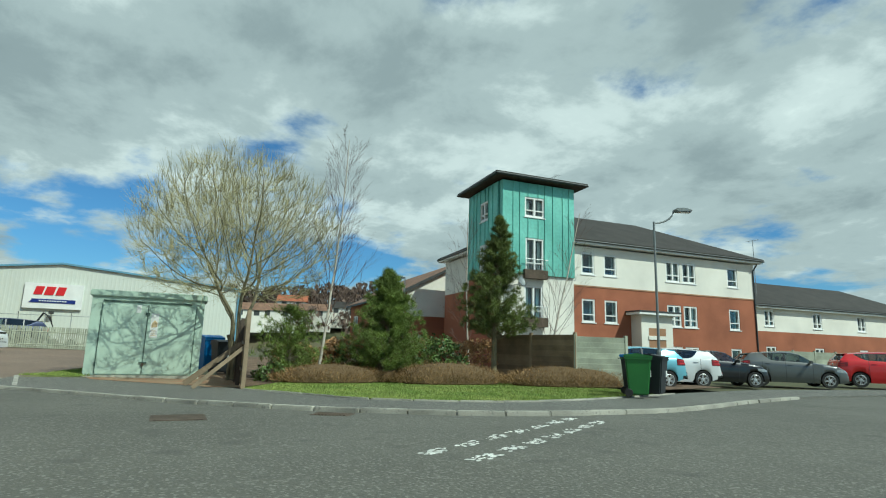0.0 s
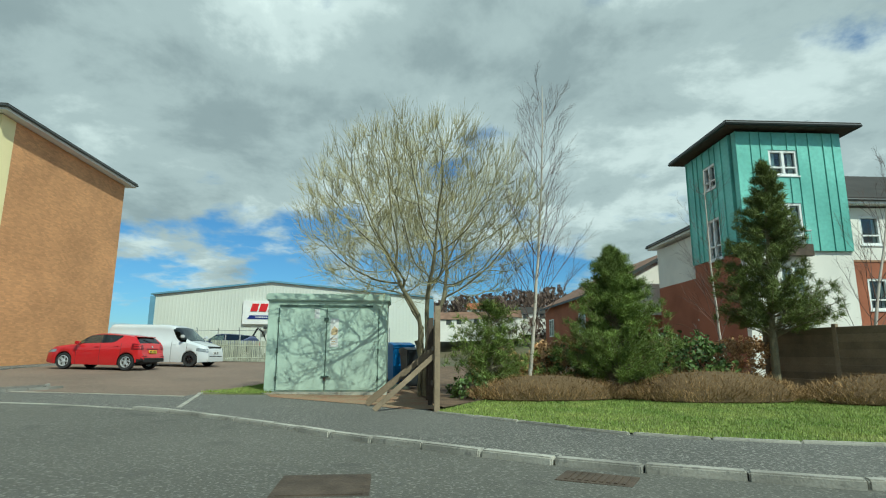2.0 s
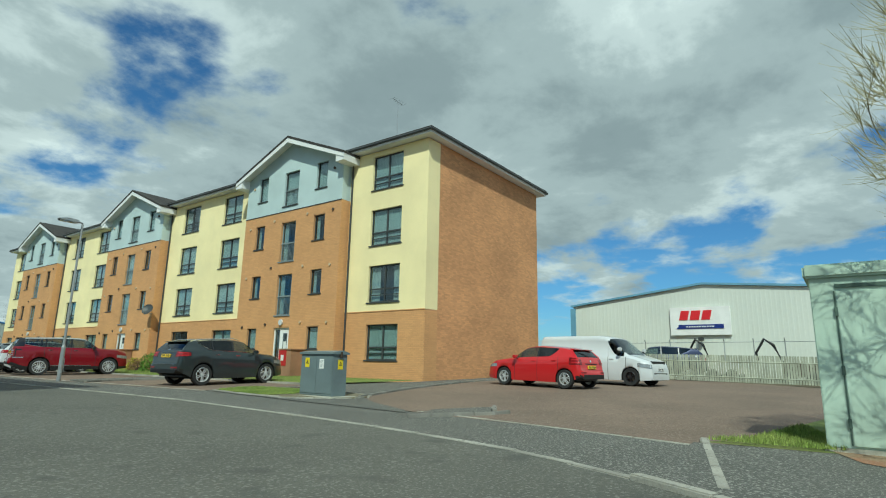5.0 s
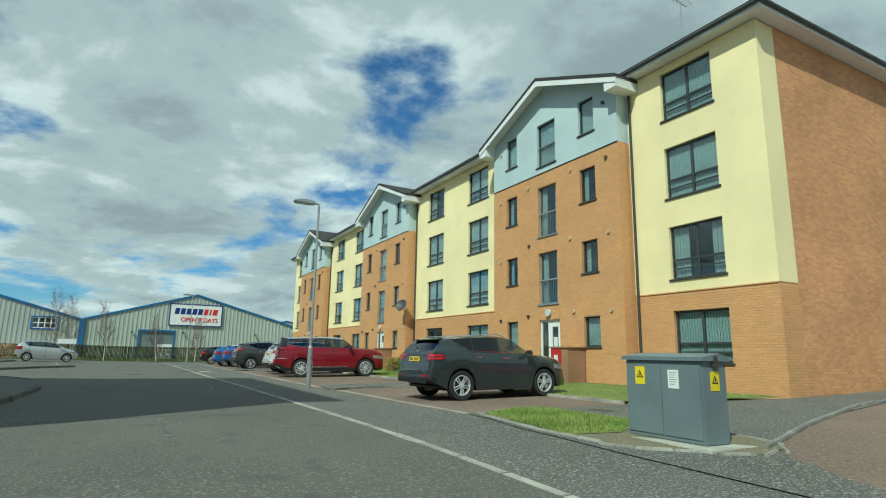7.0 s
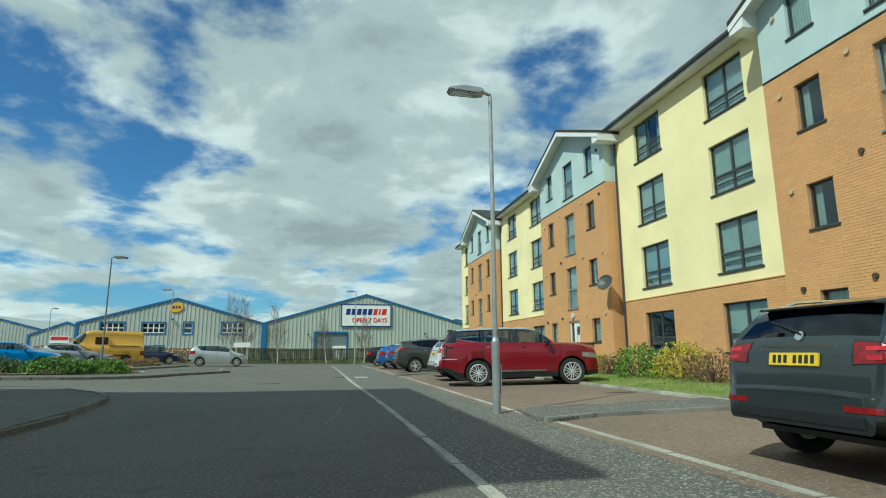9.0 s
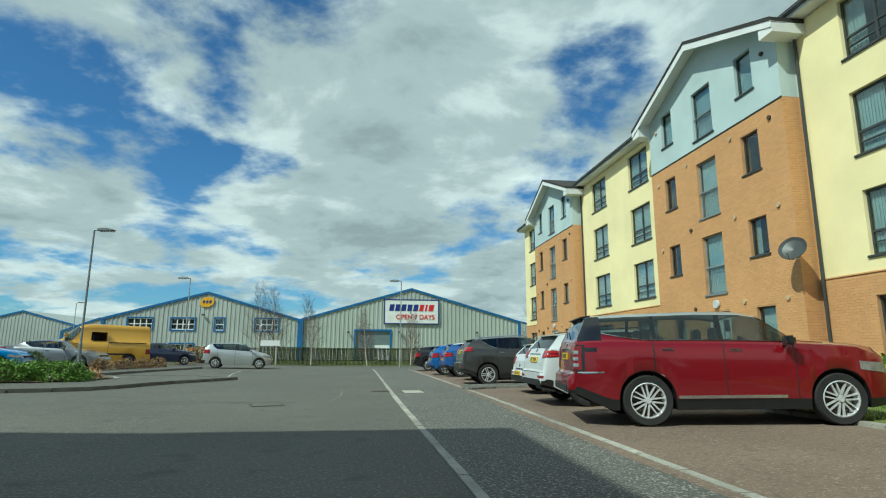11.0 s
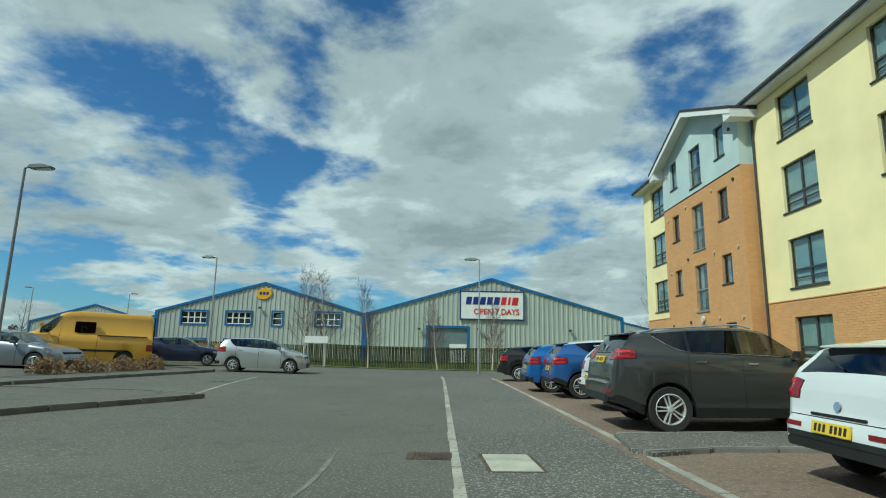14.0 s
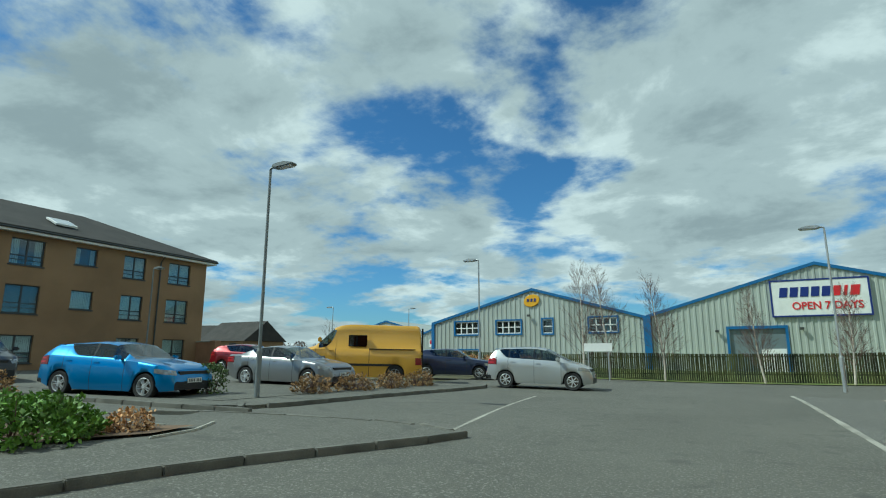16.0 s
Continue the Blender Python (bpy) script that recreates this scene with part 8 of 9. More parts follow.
wheelie_bin(-5.6, -38.79, -40, M_BIN_GREEN, "green wheelie bin with a closed lid on the pavement", scale=0.97)
wheelie_bin(-5.27, -39.58, -60, M_BIN_DARK, "black wheelie bin beside the green one", scale=0.97)
wheelie_bin(-4.59, -39.54, -45, M_BIN_DARK, "black wheelie bin with a blue lid on the pavement", lid=M_BIN_BLUE, scale=0.98)
wheelie_bin(2.84, -29.33, -70, M_BIN_DARK, "dark green wheelie bin behind the kiosk", lid=M_BIN_DARK)
wheelie_bin(3.83, -28.95, -70, M_BIN_BLUE, "blue wheelie bin behind the kiosk", scale=1.12)


def brick_pier(x, y, h):
    th = thing("brick_bin_store", pose(x, y, gz(x, y)), "buff brick bin store wall with a slatted gate", "wall")
    part("wall", boxed(-2.2, -0.15, 0, 1.0, 0.15, h, bevel=0.01), M_PLASTER_BUFF, th)
    part("pier", boxed(1.0, -0.25, 0, 1.5, 0.25, h + 0.1, bevel=0.01), M_PLASTER_BUFF, th)
    part("coping", boxed(-2.25, -0.2, h, 0.99, 0.2, h + 0.06, bevel=0.01), M_PATCH, th)


brick_pier(-34.62, 36.97, 1.7)

# ---- trees, shrubs and the wooded distance ----
def rand_unit():
    v = Vector((random.gauss(0, 1), random.gauss(0, 1), random.gauss(0, 1)))
    return v.normalized()


def limb(store, p, d, length, r0, r1, sides, bend, lift, n):
    """A bent tapering limb; returns the points along it."""
    pts, dirs = [p.copy()], [d.copy()]
    for i in range(n):
        d = (d + rand_unit() * bend + Vector((0, 0, lift))).normalized()
        p = p + d * (length / n)
        pts.append(p.copy())
        dirs.append(d.copy())
    verts, faces = store
    base = len(verts)
    for i, q in enumerate(pts):
        t = dirs[i]
        a = t.cross(Vector((0.3, 0.2, 1))).normalized()
        b = t.cross(a)
        r = r0 + (r1 - r0) * i / n
        for k in range(sides):
            w = 2 * math.pi * k / sides
            verts.append(tuple(q + r * (math.cos(w) * a + math.sin(w) * b)))
    for i in range(n):
        for k in range(sides):
            faces.append((base + i * sides + k, base + i * sides + (k + 1) % sides, base + (i + 1) * sides + (k + 1) % sides, base + (i + 1) * sides + k))
    return pts, dirs


def branch_out(stores, p, d, length, radius, level, plan, inside=None):
    """plan[level]: (children, angle, share of length, sides, bend, lift, segments)."""
    kids, ang, share, sides, bend, lift, n = plan[level]
    tip = radius * (0.5 if level < len(plan) - 1 else 0.35)
    pts, dirs = limb(stores[min(level, len(stores) - 1)], p, d, length, radius, tip, sides, bend, lift, n)
    if level == len(plan) - 1:
        return
    for k in range(kids):
        t = 0.28 + 0.72 * (k + random.random()) / kids
        i = min(int(t * n), n - 1)
        q = pts[i].lerp(pts[i + 1], t * n - i)
        side = dirs[i].cross(rand_unit()).normalized()
        a = radians(ang * random.uniform(0.6, 1.3))
        nd = (dirs[i] * math.cos(a) + side * math.sin(a)).normalized()
        nl = length * share * random.uniform(0.65, 1.2) * (1.15 - 0.45 * t)
        if inside:
            for _ in range(3):
                if inside(q + nd * nl):
                    break
                nl *= 0.72
        branch_out(stores, q, nd, nl, max(0.0024, radius * (0.58 - 0.2 * t)), level + 1, plan, inside)


def tree(name, x, y, z, label, trunk_mat, twig_mat, build, leafy=False):
    th = thing(name, Matrix.Translation((x, y, z)), label, "tree")
    stores = [([], []), ([], [])]
    build(stores)
    t = raw_mesh("trunk", *stores[0])
    t.shade_smooth()
    part("trunk", t, trunk_mat, th)
    part("crown", raw_mesh("crown", *stores[1]), twig_mat, th, "bare twigs")
    return th


def willow(stores):
    """A clump of stems that forks low; limbs grow towards free points of a wide dome and end in sheaves of fine upright shoots."""
    rng = np.random.default_rng(5)
    c, rad = np.array((0.0, 0.15, 4.15)), np.array((2.85, 2.95, 2.5))
    goals = rng.normal(size=(9000, 3))
    goals = goals / np.linalg.norm(goals, axis=1)[:, None] * rng.random((9000, 1)) ** 0.40
    goals = goals[goals[:, 2] > -0.74] * (1 + 0.1 * rng.normal(size=(1, 3)))
    goals = (c + goals * rad)[:2700]
    nodes, parent = [], []
    for k in range(9):
        a = 2 * math.pi * k / 9 + random.uniform(-0.3, 0.3)
        r0, lean = 0.05 + 0.08 * (k % 2), random.uniform(-0.02, 0.04)
        p = np.array((math.cos(a) * r0, math.sin(a) * r0, -0.1))
        last = -1
        for q in range(random.choice((10, 12, 14))):
            nodes.append(p.copy())
            parent.append(last)
            last = len(nodes) - 1
            lean += 0.014
            p = p + 0.15 * np.array((math.cos(a) * lean, math.sin(a) * lean, 1.0)) + rng.normal(size=3) * 0.012
    pos = np.array(nodes)
    near, best = np.full(len(goals), 1e9), np.zeros(len(goals), int)
    done = 0
    alive = np.ones(len(goals), bool)
    born = [0] * 60000
    for step in range(90):
        for n in range(done, len(pos)):
            d = np.linalg.norm(goals - pos[n], axis=1)
            closer = d < near
            near[closer], best[closer] = d[closer], n
        done = len(pos)
        alive &= near > 0.155
        if not alive.any():
            break
        fresh = []
        for n in np.unique(best[alive]):
            mine = alive & (best == n)
            if born[n] > 2:
                alive[mine] = False
                continue
            born[n] += 1
            d = goals[mine] - pos[n]
            d = (d / np.linalg.norm(d, axis=1)[:, None]).sum(0)
            d = d / (np.linalg.norm(d) + 1e-6) + rng.normal(size=3) * 0.10
            if parent[n] >= 0:
                d = d + 0.75 * (pos[n] - pos[parent[n]]) / 0.15
            fresh.append(pos[n] + 0.145 * d / np.linalg.norm(d))
            parent.append(n)
        if not fresh:
            break
        pos = np.vstack([pos, fresh])
    kids = [[] for _ in pos]
    load = np.ones(len(pos))
    for n in range(len(pos) - 1, -1, -1):
        if parent[n] >= 0:
            kids[parent[n]].append(n)
            load[parent[n]] += load[n]
    stems = len(nodes)
    thick = [max(0.0030 * float(q) ** 0.40, 0.05 if n < stems else 0.0) for n, q in enumerate(load)]

    def run(store, pts, radii, sides):
        verts, faces = store
        base = len(verts)
        for i, q in enumerate(pts):
            t = (pts[min(i + 1, len(pts) - 1)] - pts[max(i - 1, 0)]).normalized()
            a = t.cross(Vector((0.3, 0.2, 1))).normalized()
            b = t.cross(a)
            for k in range(sides):
                w = 2 * math.pi * k / sides
                verts.append(tuple(q + radii[i] * (math.cos(w) * a + math.sin(w) * b)))
        for i in range(len(pts) - 1):
            for k in range(sides):
                faces.append((base + i * sides + k, base + i * sides + (k + 1) % sides, base + (i + 1) * sides + (k + 1) % sides, base + (i + 1) * sides + k))
    heads = [(n, -1) for n in range(len(pos)) if parent[n] < 0]
    while heads:
        n, before = heads.pop()
        chain = [before, n] if before >= 0 else [n]
        while kids[n]:
            order = sorted(kids[n], key=lambda q: -load[q])
            heads.extend((q, n) for q in order[1:])
            n = order[0]
            chain.append(n)
        if len(chain) < 2:
            continue
        first = thick[chain[1]] if before >= 0 else thick[chain[0]] * 1.12
        radii = [first] + [thick[q] for q in chain[1:]]
        run(stores[0] if radii[0] > 0.014 else stores[1], [Vector(pos[q]) for q in chain], radii, 7 if radii[0] > 0.03 else 5 if radii[0] > 0.014 else 4)
    for n in range(len(pos)):
        if load[n] > 7 or pos[n][2] < 2.0:
            continue
        p = Vector(pos[n])
        out = (p - Vector(c)).normalized()
        grow = Vector(pos[n] - pos[parent[n]]).normalized()
        for k in range(5 if load[n] < 3 else 3):
            d = (grow * 0.6 + out * 0.35 + rand_unit() * 0.5 + Vector((0, 0, 0.65))).normalized()
            limb(stores[1], p, d, random.uniform(0.2, 0.62), 0.0041, 0.0019, 3, 0.1, 0.09, 3)


def birch(h, lean=(0, 0), kids=30, spread=1.0, r=0.075, dense=4):
    def build(stores):
        pts, dirs = limb(stores[0], Vector((0, 0, -0.1)), Vector((lean[0], lean[1], 1)).normalized(), h, r, 0.010, 8, 0.06, 0.03, 14)
        plan = [(dense, 28, 0.55, 4, 0.10, 0.06, 5), (dense + 1, 26, 0.6, 3, 0.12, 0.06, 4), (0, 24, 0.6, 3, 0.14, 0.02, 4)]
        for k in range(kids):
            t = 0.2 + 0.76 * k / kids
            i = min(int(t * 14), 13)
            a = k * 2.4 + random.uniform(-0.4, 0.4)
            up = 0.9 + 0.9 * t
            d = Vector((math.cos(a) + lean[0], math.sin(a) + lean[1], up)).normalized()
            branch_out([stores[1]], pts[i], d, h * 0.26 * spread * (1.15 - 0.75 * t) * random.uniform(0.7, 1.2), max(0.004, r * 0.26 * (1 - t * 0.8)), 0, plan)
    return build


def leaf_store(centres, per, size, reach, needle=False):
    """Many small leaves round the given centres, as loose triangles and quads."""
    verts, faces = [], []
    for c, d in centres:
        for _ in range(per):
            p = c + rand_unit() * random.uniform(0, reach)
            n = (rand_unit() + d * (0.9 if needle else 0.2)).normalized()
            s = size * random.uniform(0.6, 1.35)
            t = n.cross(rand_unit()).normalized()
            k = len(verts)
            if needle:
                verts += [tuple(p - t * s * 0.045), tuple(p + t * s * 0.045), tuple(p + n * s)]
                faces.append((k, k + 1, k + 2))
            else:
                b = n.cross(t)
                verts += [tuple(p - t * s * 0.5), tuple(p + b * s * 0.32), tuple(p + t * s * 0.5), tuple(p - b * s * 0.32)]
                faces.append((k, k + 1, k + 2, k + 3))
    return verts, faces


def conifer(name, x, y, h, rad, label, mat, clumps, per=26, low=0.25, power=0.8, lift=0.12, size=0.11, reach=0.13, ragged=0.25):
    th = thing(name, Matrix.Translation((x, y, gz(x, y) + lift)), label, "tree")
    st = ([], [])
    pts, dirs = limb(st, Vector((0, 0, -0.1)), Vector((0, 0, 1)), h * 0.95, 0.035 + 0.012 * h, 0.012, 8, 0.03, 0.05, 10)
    centres = []
    for i in range(clumps):
        t = low + (1 - low) * random.random() ** 1.15
        i2 = min(int(t * 10), 9)
        c = pts[i2].lerp(pts[i2 + 1], t * 10 - i2)
        a = i * 2.39996 + random.uniform(-0.5, 0.5)
        rr = rad * max(0.06, (1 - (t - low) / (1 - low)) ** power) * random.uniform(1 - 2 * ragged, 1 + ragged * 0.6)
        end = c + Vector((math.cos(a) * rr, math.sin(a) * rr, rr * random.uniform(0.25, 0.6)))
        d = (end - c).normalized()
        limb(st, c, d, (end - c).length, 0.012, 0.005, 4, 0.05, 0.02, 3)
        for q in (1.0, 0.75, 0.5) if rr > 0.35 else (1.0, 0.6):
            centres.append((c.lerp(end, q), (d + Vector((0, 0, 0.9))).normalized()))
    t = raw_mesh("trunk", *st)
    part("trunk", t, M_BARK, th)
    part("crown", raw_mesh("crown", *leaf_store(centres, per, size, reach, True)), mat, th, "dense green needles")


def shrub(name, x, y, rx, ry, h, label, mat, n, size, z=None, per=10, box_like=2.0, category="shrub", group="", twiggy=0, base_lift=0.0, ang=0):
    z = gz(x, y) + 0.1 if z is None else z
    th = thing(name, pose(x, y, z, 0, 0, ang), label, category, group)
    centres = []
    for _ in range(n):
        while True:
            p = Vector((random.uniform(-1, 1), random.uniform(-1, 1), random.uniform(0, 1)))
            q = abs(p.x) ** box_like + abs(p.y) ** box_like + abs(p.z) ** (box_like * 1.3)
            if 0.35 < q < 1:
                break
        bump = 1 + 0.14 * noise.noise(Vector((p.x * 2.5 + x, p.y * 2.5 + y, p.z * 2.5)))
        centres.append((Vector((p.x * rx * bump, p.y * ry * bump, base_lift + p.z * h * bump)), p.normalized()))
    st = ([], [])
    for k in range(14 + twiggy):
        a = random.uniform(0, 6.28)
        rr = random.random()
        d = Vector((math.cos(a) * rr * rx, math.sin(a) * rr * ry, h * random.uniform(0.6, 0.95) + base_lift))
        limb(st, Vector((math.cos(a) * 0.3 * rr * rx, math.sin(a) * 0.3 * rr * ry, -0.05)), d.normalized(), d.length * 0.92, 0.012, 0.004, 4, 0.09, 0.02, 4)
    part("stem", raw_mesh("stem", *st), M_TWIG, th)
    part("foliage", raw_mesh("foliage", *leaf_store(centres, per, size, size * 1.3, size > 0.2)), mat, th)
    return th


def twig_hedge(x, y, rx, ry, h, label, n, ang=0, z=None):
    """A clipped leafless hedge: a mass of short upright twigs."""
    z = gz(x, y) + 0.12 if z is None else z
    th = thing("clipped_hedge", pose(x, y, z, 0, 0, ang), label, "hedge", "clipped brown hedges")
    verts, faces = [], []
    for _ in range(n):
        while True:
            px, py = random.uniform(-1, 1), random.uniform(-1, 1)
            if abs(px) ** 3 + abs(py) ** 2.4 < 1:
                break
        edge = abs(px) ** 3 + abs(py) ** 2.4
        top = h * math.sqrt(max(0.05, 1 - 0.92 * edge)) * random.uniform(0.93, 1.03)
        z0 = random.uniform(0, max(0.02, top - 0.1))
        ln = min(top - z0, random.uniform(0.06, 0.16))
        a, w = random.uniform(0, 6.28), random.uniform(0.004, 0.008)
        lx, ly = random.gauss(px * 0.06, 0.07), random.gauss(py * 0.06, 0.07)
        k = len(verts)
        bx, by = px * rx, py * ry
        verts += [(bx - w * math.cos(a), by - w * math.sin(a), z0), (bx + w * math.cos(a), by + w * math.sin(a), z0), (bx + lx, by + ly, z0 + ln)]
        faces.append((k, k + 1, k + 2))
    part("twig_mass", raw_mesh("twig_mass", verts, faces), M_HEDGE, th)
    # solid core, a darker brown than the twigs, fills the hedge
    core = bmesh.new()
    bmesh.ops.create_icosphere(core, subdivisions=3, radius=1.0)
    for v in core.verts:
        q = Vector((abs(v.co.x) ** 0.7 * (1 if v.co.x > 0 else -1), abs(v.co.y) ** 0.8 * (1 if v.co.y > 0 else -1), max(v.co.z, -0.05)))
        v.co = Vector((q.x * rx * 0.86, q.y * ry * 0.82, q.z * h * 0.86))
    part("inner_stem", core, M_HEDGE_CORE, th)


tree("willow_tree", 0.9, -29.61, gz(1.2, -29.3) + 0.1, "broad multi-stemmed willow with fine yellow-green bare shoots", M_BARK, M_WILLOW, willow)
tree("birch_tree", 0.49, -32, gz(0.8, -31.7) + 0.1, "slender leafless birch with a pale trunk", M_BIRCH, M_TWIG, birch(7.8, (0.0, -0.03), 44, 1.0, 0.05, 5))
tree("birch_tree", -0.5, -39.3, gz(0, -39) + 0.1, "thin leaning leafless birch with a pale trunk", M_BIRCH, M_TWIG, birch(6.5, (-0.02, -0.26), 24, 1.0, 0.045, 4))
tree("birch_tree", 3.32, -38.44, gz(4, -38) + 0.1, "thin bare tree before the tower", M_BIRCH, M_TWIG, birch(6.6, (0.02, 0.17), 24, 1.0, 0.045, 4))
conifer("pine_tree", 0.38, -34.12, 3.7, 1.42, "bushy dark green young pine with a pointed crown", M_PINE, 430, per=100, low=0.06, power=0.72, size=0.11, reach=0.12)
conifer("pine_tree", 0.38, -37.92, 6.1, 1.38, "tall narrow dark pine on a bare lower stem", M_PINE_DARK, 300, per=75, low=0.24, power=0.85, ragged=0.3, size=0.15, reach=0.11)
conifer("pine_tree", 0.74, -31.21, 2.3, 1.1, "feathery grey-green young pine", M_PINE, 140, per=30, low=0.05, power=0.5, ragged=0.4, size=0.16, reach=0.12)
shrub("laurel_shrub", 0.71, -35.83, 1.3, 1.2, 1.55, "glossy dark evergreen shrub", M_SHRUB, 260, 0.11)
shrub("laurel_shrub", 1.67, -33.28, 1.2, 1.0, 1.2, "loose evergreen shrub behind the pine", M_SHRUB, 160, 0.1)
shrub("beech_hedge", 1.77, -36.74, 0.45, 4.6, 1.3, "clipped beech hedge holding its coppery dead leaves", M_BEECH, 2600, 0.085, box_like=5, category="hedge", twiggy=60)
shrub("beech_hedge", 3.83, -31.69, 2.2, 0.5, 1.0, "coppery hedge beyond the kiosk", M_BEECH, 900, 0.09, box_like=5, category="hedge", twiggy=30)
shrub("ivy_shrub", 0.31, -30.61, 0.8, 0.5, 0.5, "low dark ground shrub beside the screen", M_SHRUB, 90, 0.09)
twig_hedge(-0.12, -32.3, 0.85, 1.8, 0.55, "low clipped leafless brown hedge", 9000, 8)
twig_hedge(-0.49, -35.9, 0.95, 1.95, 0.68, "low rounded clipped leafless brown hedge", 10000, 0)
twig_hedge(-1.54, -39.54, 0.9, 2.2, 0.68, "low clipped leafless hedge beside the bins", 10000, -12)
twig_hedge(0.05, -34.17, 0.6, 0.8, 0.4, "low clipped leafless hedge under the pine", 3500, 0)
# before the flats
shrub("evergreen_bush", 8.12, 5, 0.8, 1.0, 1.05, "rounded bright green clipped bush before the flats", M_BUSH, 420, 0.07, category="bush")
shrub("evergreen_bush", 8.57, 3.27, 0.75, 1.2, 1.1, "rounded golden yellow clipped bush", M_YBUSH, 420, 0.07, category="bush")
shrub("twiggy_bush", 8.32, 1.62, 0.7, 1.0, 0.85, "bare brown twiggy bush", M_HEDGE, 160, 0.06, category="bush", twiggy=60)
shrub("twiggy_bush", 8.34, 7.11, 0.6, 0.7, 0.7, "bare brown twiggy bush", M_HEDGE, 120, 0.06, category="bush", twiggy=50)
shrub("evergreen_bush", 8.51, 8.11, 0.5, 0.6, 0.7, "small yellow-green clipped bush", M_YBUSH, 160, 0.07, category="bush")
shrub("evergreen_bush", 8.6, 21.9, 0.6, 1.0, 0.8, "dark green bush before the flats", M_SHRUB, 160, 0.08, category="bush")
# west beds
for bx, by, br, bh, mt, lb in ((-11.62, 15.16, 1.05, 0.55, M_BUSH, "low glossy evergreen ground shrub"), (-13.02, 14.21, 1.3, 0.62, M_BUSH, "low bright evergreen shrub"), (-15.54, 14.18, 1.4, 0.6, M_SHRUB, "low glossy evergreen ground shrub"), (-18.5, 13.8, 1.6, 0.6, M_BUSH, "low bright evergreen shrub")):
    shrub("ground_shrub", bx, by, br * 1.1, 1.0, bh * 1.12, lb, mt, 700, 0.075, group="low shrubs in the island bed")
shrub("ground_shrub", -11.03, 16.39, 0.35, 0.35, 0.35, "small reddish ground shrub", M_BEECH, 60, 0.07)
shrub("box_hedge", -15.87, 21.95, 0.32, 0.32, 0.75, "small clipped green cube of hedge", M_SHRUB, 160, 0.06, box_like=6, category="hedge")
for bx, by, br in ((-14.02, 23.97, 0.8), (-13.76, 25.65, 0.9), (-13.52, 27.4, 0.9), (-13.39, 29.03, 0.7)):
    shrub("twiggy_bush", bx, by, 0.45, br, 0.55, "bare reddish twiggy shrub along the bays", M_HEDGE, 140, 0.06, twiggy=40, group="twiggy shrubs along the bays", z=gz(bx, by) + 0.08, category="shrub")
for bx in (-24.5, -21.0, -17.5, -14.2):
    shrub("beech_hedge", bx, 40.2, 1.8, 0.6, 1.15, "reddish brown leafless hedge behind the western bays", M_BEECH, 260, 0.1, box_like=4, category="hedge", twiggy=40, group="hedges behind the bays")
for bx, bl in ((-23, 1.6), (-19, 1.6)):
    shrub("twiggy_bush", bx, 17.9, bl, 0.4, 0.75, "bare brown hedge before the blue car", M_HEDGE, 200, 0.07, twiggy=50, z=gz(bx, 18) + 0.09)
for i, (bx, hh, ln) in enumerate(((-10.45, 6.4, 0.0), (-9.1, 5.9, 0.04), (-6.35, 5.4, -0.02), (-1.9, 4.4, -0.13), (1.55, 4.3, 0.03))):
    tree("birch_tree", bx, 42.0, gz(bx, 40), "young leafless birch before the slat fence", M_BIRCH, M_TWIG, birch(hh, (ln, 0.0), 60, 1.1, 0.055, 6))
tree("bare_tree", 11.71, 40.74, 0.2, "small bare tree beside the warehouse", M_BARK, M_TWIG, birch(6.0, (0, 0), 22, 1.2, 0.07, 3))
tree("bare_tree", -42.2, 59.5, 0.4, "bare tree beyond the car park", M_BARK, M_TWIG, birch(5.0, (0, 0), 22, 1.3, 0.08, 3))


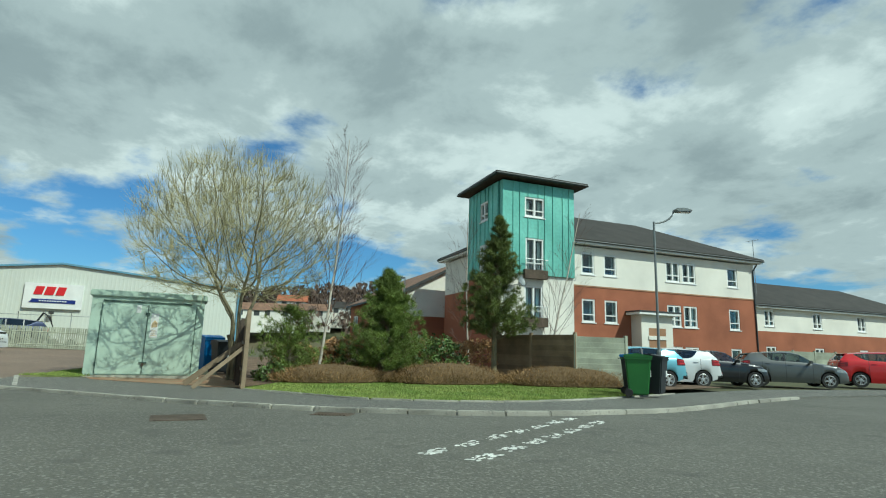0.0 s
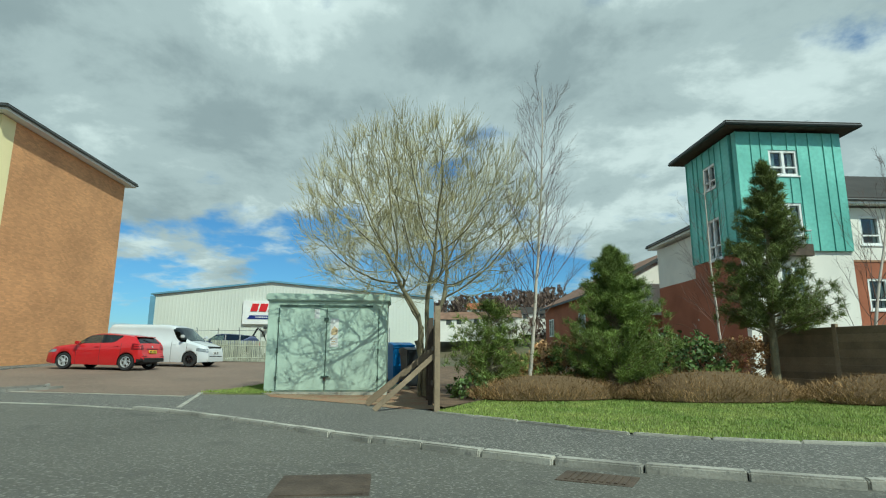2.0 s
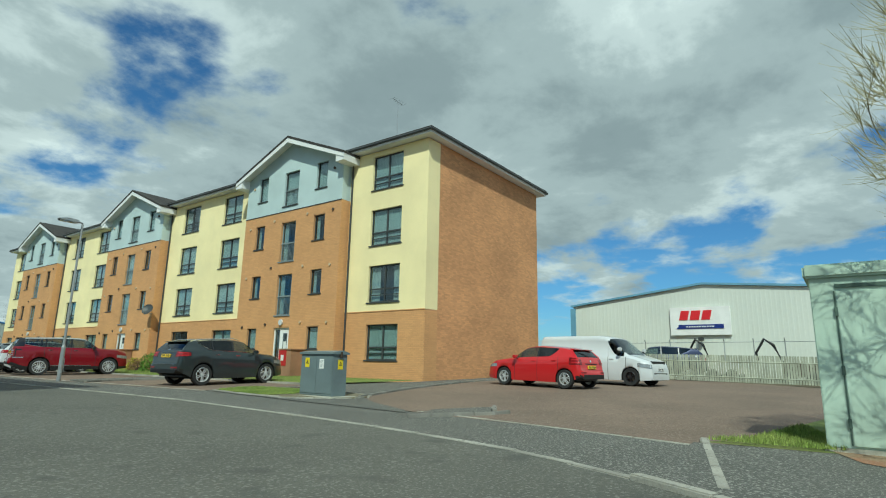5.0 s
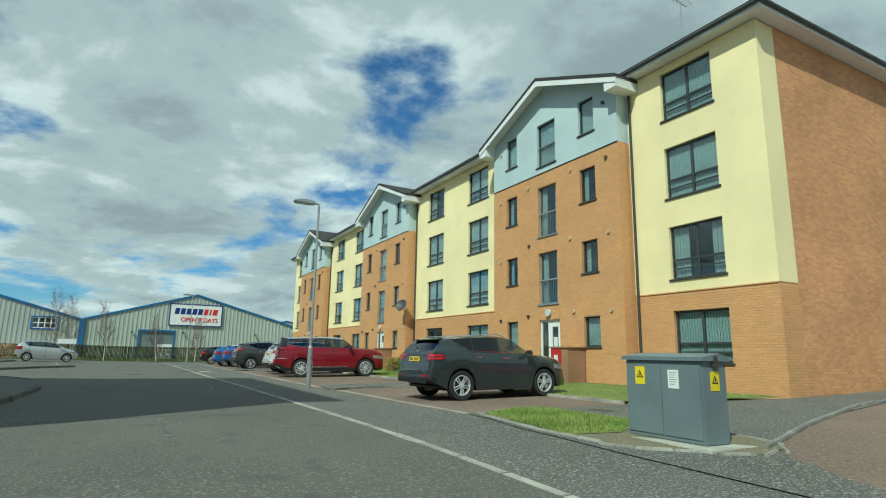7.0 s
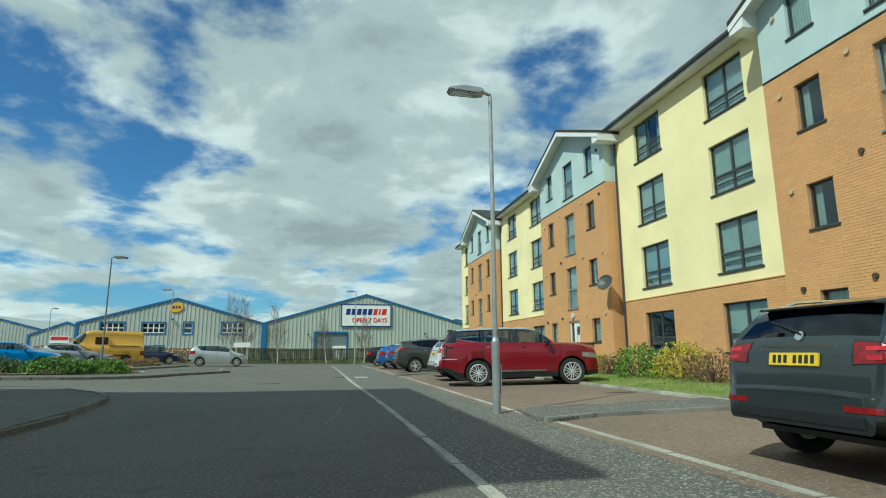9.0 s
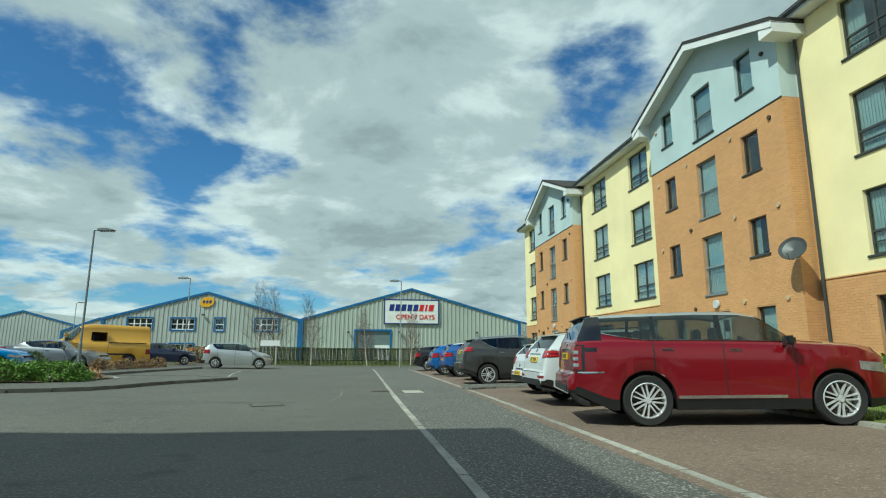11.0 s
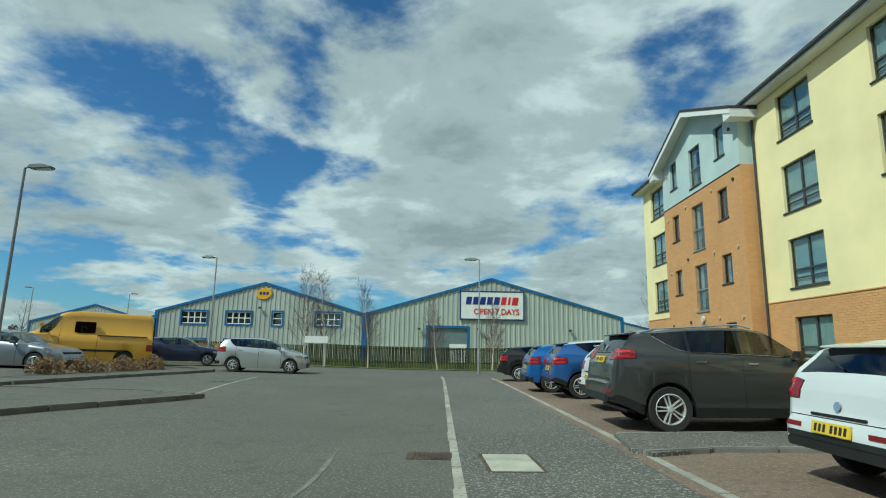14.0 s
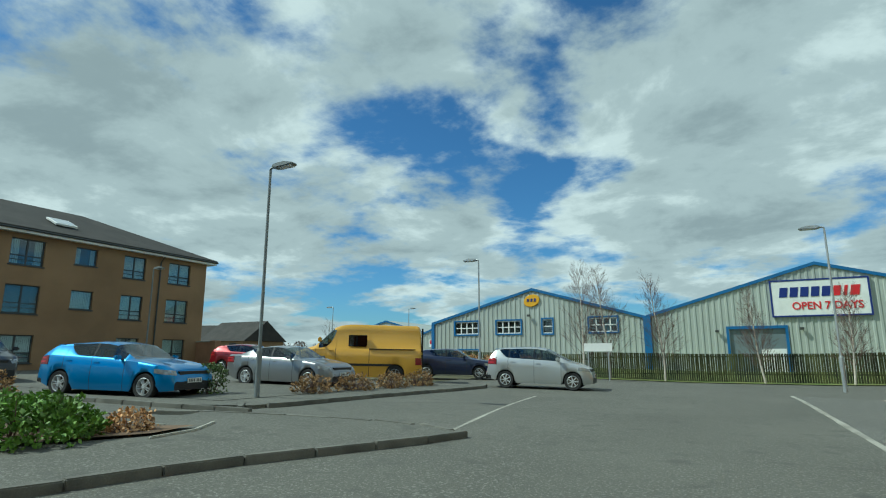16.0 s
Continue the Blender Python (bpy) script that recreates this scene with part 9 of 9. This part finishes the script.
# ---- wooded hills and houses far off ----
def hill(name, cx, cy, length, ang, h, depth, label, trees, seed):
    rnd = random.Random(seed)
    m = pose(cx, cy, 0, 0, 0, ang)
    th = thing(name, m, label, "hill", kind="structure")
    n, k = 40, 10
    verts, faces = [], []

    def height(u, v):
        e = math.sin(math.pi * min(1, max(0, u))) ** 0.5
        return h * e * math.sin(math.pi * 0.5 * v) * (0.8 + 0.35 * noise.noise(Vector((u * 5 + seed, v * 2, 0))))
    for i in range(n + 1):
        for j in range(k + 1):
            u, v = i / n, j / k
            verts.append(((u - 0.5) * length, v * depth, height(u, v) - 0.5))
    for i in range(n):
        for j in range(k):
            a = i * (k + 1) + j
            faces.append((a, a + k + 1, a + k + 2, a + 1))
    g = raw_mesh("hillside", verts, faces)
    part("hillside", g, M_FAR, th)
    tv, tf = [], []
    for _ in range(trees):
        u, v = rnd.uniform(0.02, 0.98), rnd.uniform(0.15, 1.0)
        bx, by, bz = (u - 0.5) * length, v * depth, height(u, v) - 0.5
        th_ = rnd.uniform(5, 11) * (0.55 + 0.45 * h / 30)
        w = th_ * rnd.uniform(0.3, 0.5)
        for _ in range(46):
            a, zz = rnd.uniform(0, 6.28), rnd.random() ** 0.7
            rr = w * math.sqrt(rnd.random()) * math.sin(math.pi * (0.15 + 0.8 * zz))
            px, py, pz = bx + rr * math.cos(a), by + rr * math.sin(a), bz + th_ * (0.25 + 0.75 * zz)
            s = th_ * 0.09
            q = len(tv)
            tv += [(px + rnd.uniform(-s, s), py + rnd.uniform(-s, s), pz - s), (px + rnd.uniform(-s, s), py + rnd.uniform(-s, s), pz + rnd.uniform(0, s)), (px + rnd.uniform(-s, s), py + rnd.uniform(-s, s), pz + s)]
            tf.append((q, q + 1, q + 2))
    tagged(part("wood", raw_mesh("wood", tv, tf), M_FARTREE, th), kind="stuff")
    return m, height


hill("wooded_hill", 230, -170, 340, -62, 21, 90, "distant brown wooded hillside", 420, 3)
hill("wooded_hill", 60, -330, 300, -160, 30, 110, "distant wooded ridge beyond the terrace", 380, 8)
hill("wooded_hill", 330, 20, 300, -92, 7, 80, "low distant ridge beyond the depot", 200, 12)
hill("wooded_hill", -330, 260, 400, 55, 11, 90, "low distant ridge to the north-west", 260, 17)
hill("wooded_hill", 104, -61, 210, -101, 15, 55, "brown wooded hillside with scattered houses", 800, 23)
for az, dist, top, w, rm in ((-3.2, 132, 10.4, 7, M_TILE_BROWN), (-4.6, 136, 10.8, 6, M_ROOF), (-6.0, 133, 10.6, 8, M_TILE_BROWN), (-7.6, 138, 11.0, 6, M_ROOF), (-7.4, 146, 13.8, 7, M_REDROOF), (-9.6, 137, 11.2, 7, M_TILE_BROWN), (-12.5, 142, 12.4, 8, M_ROOF), (-16.0, 148, 12.0, 7, M_REDROOF), (-24.0, 140, 12.0, 8, M_ROOF), (-33.0, 150, 12.0, 8, M_TILE_BROWN)):
    far_house(-16.8 + dist * math.cos(radians(az)), -28.9 + dist * math.sin(radians(az)), top - 4.2, w, 4.6, 2.4, rm, az - 90 + random.uniform(-14, 14))
for i in range(5):
    far_house(-62 - 9 * i, 66 + 5 * i, 0.4, 8, 7, 2.8, M_ROOF, 20 * i, M_BROWNFLAT)
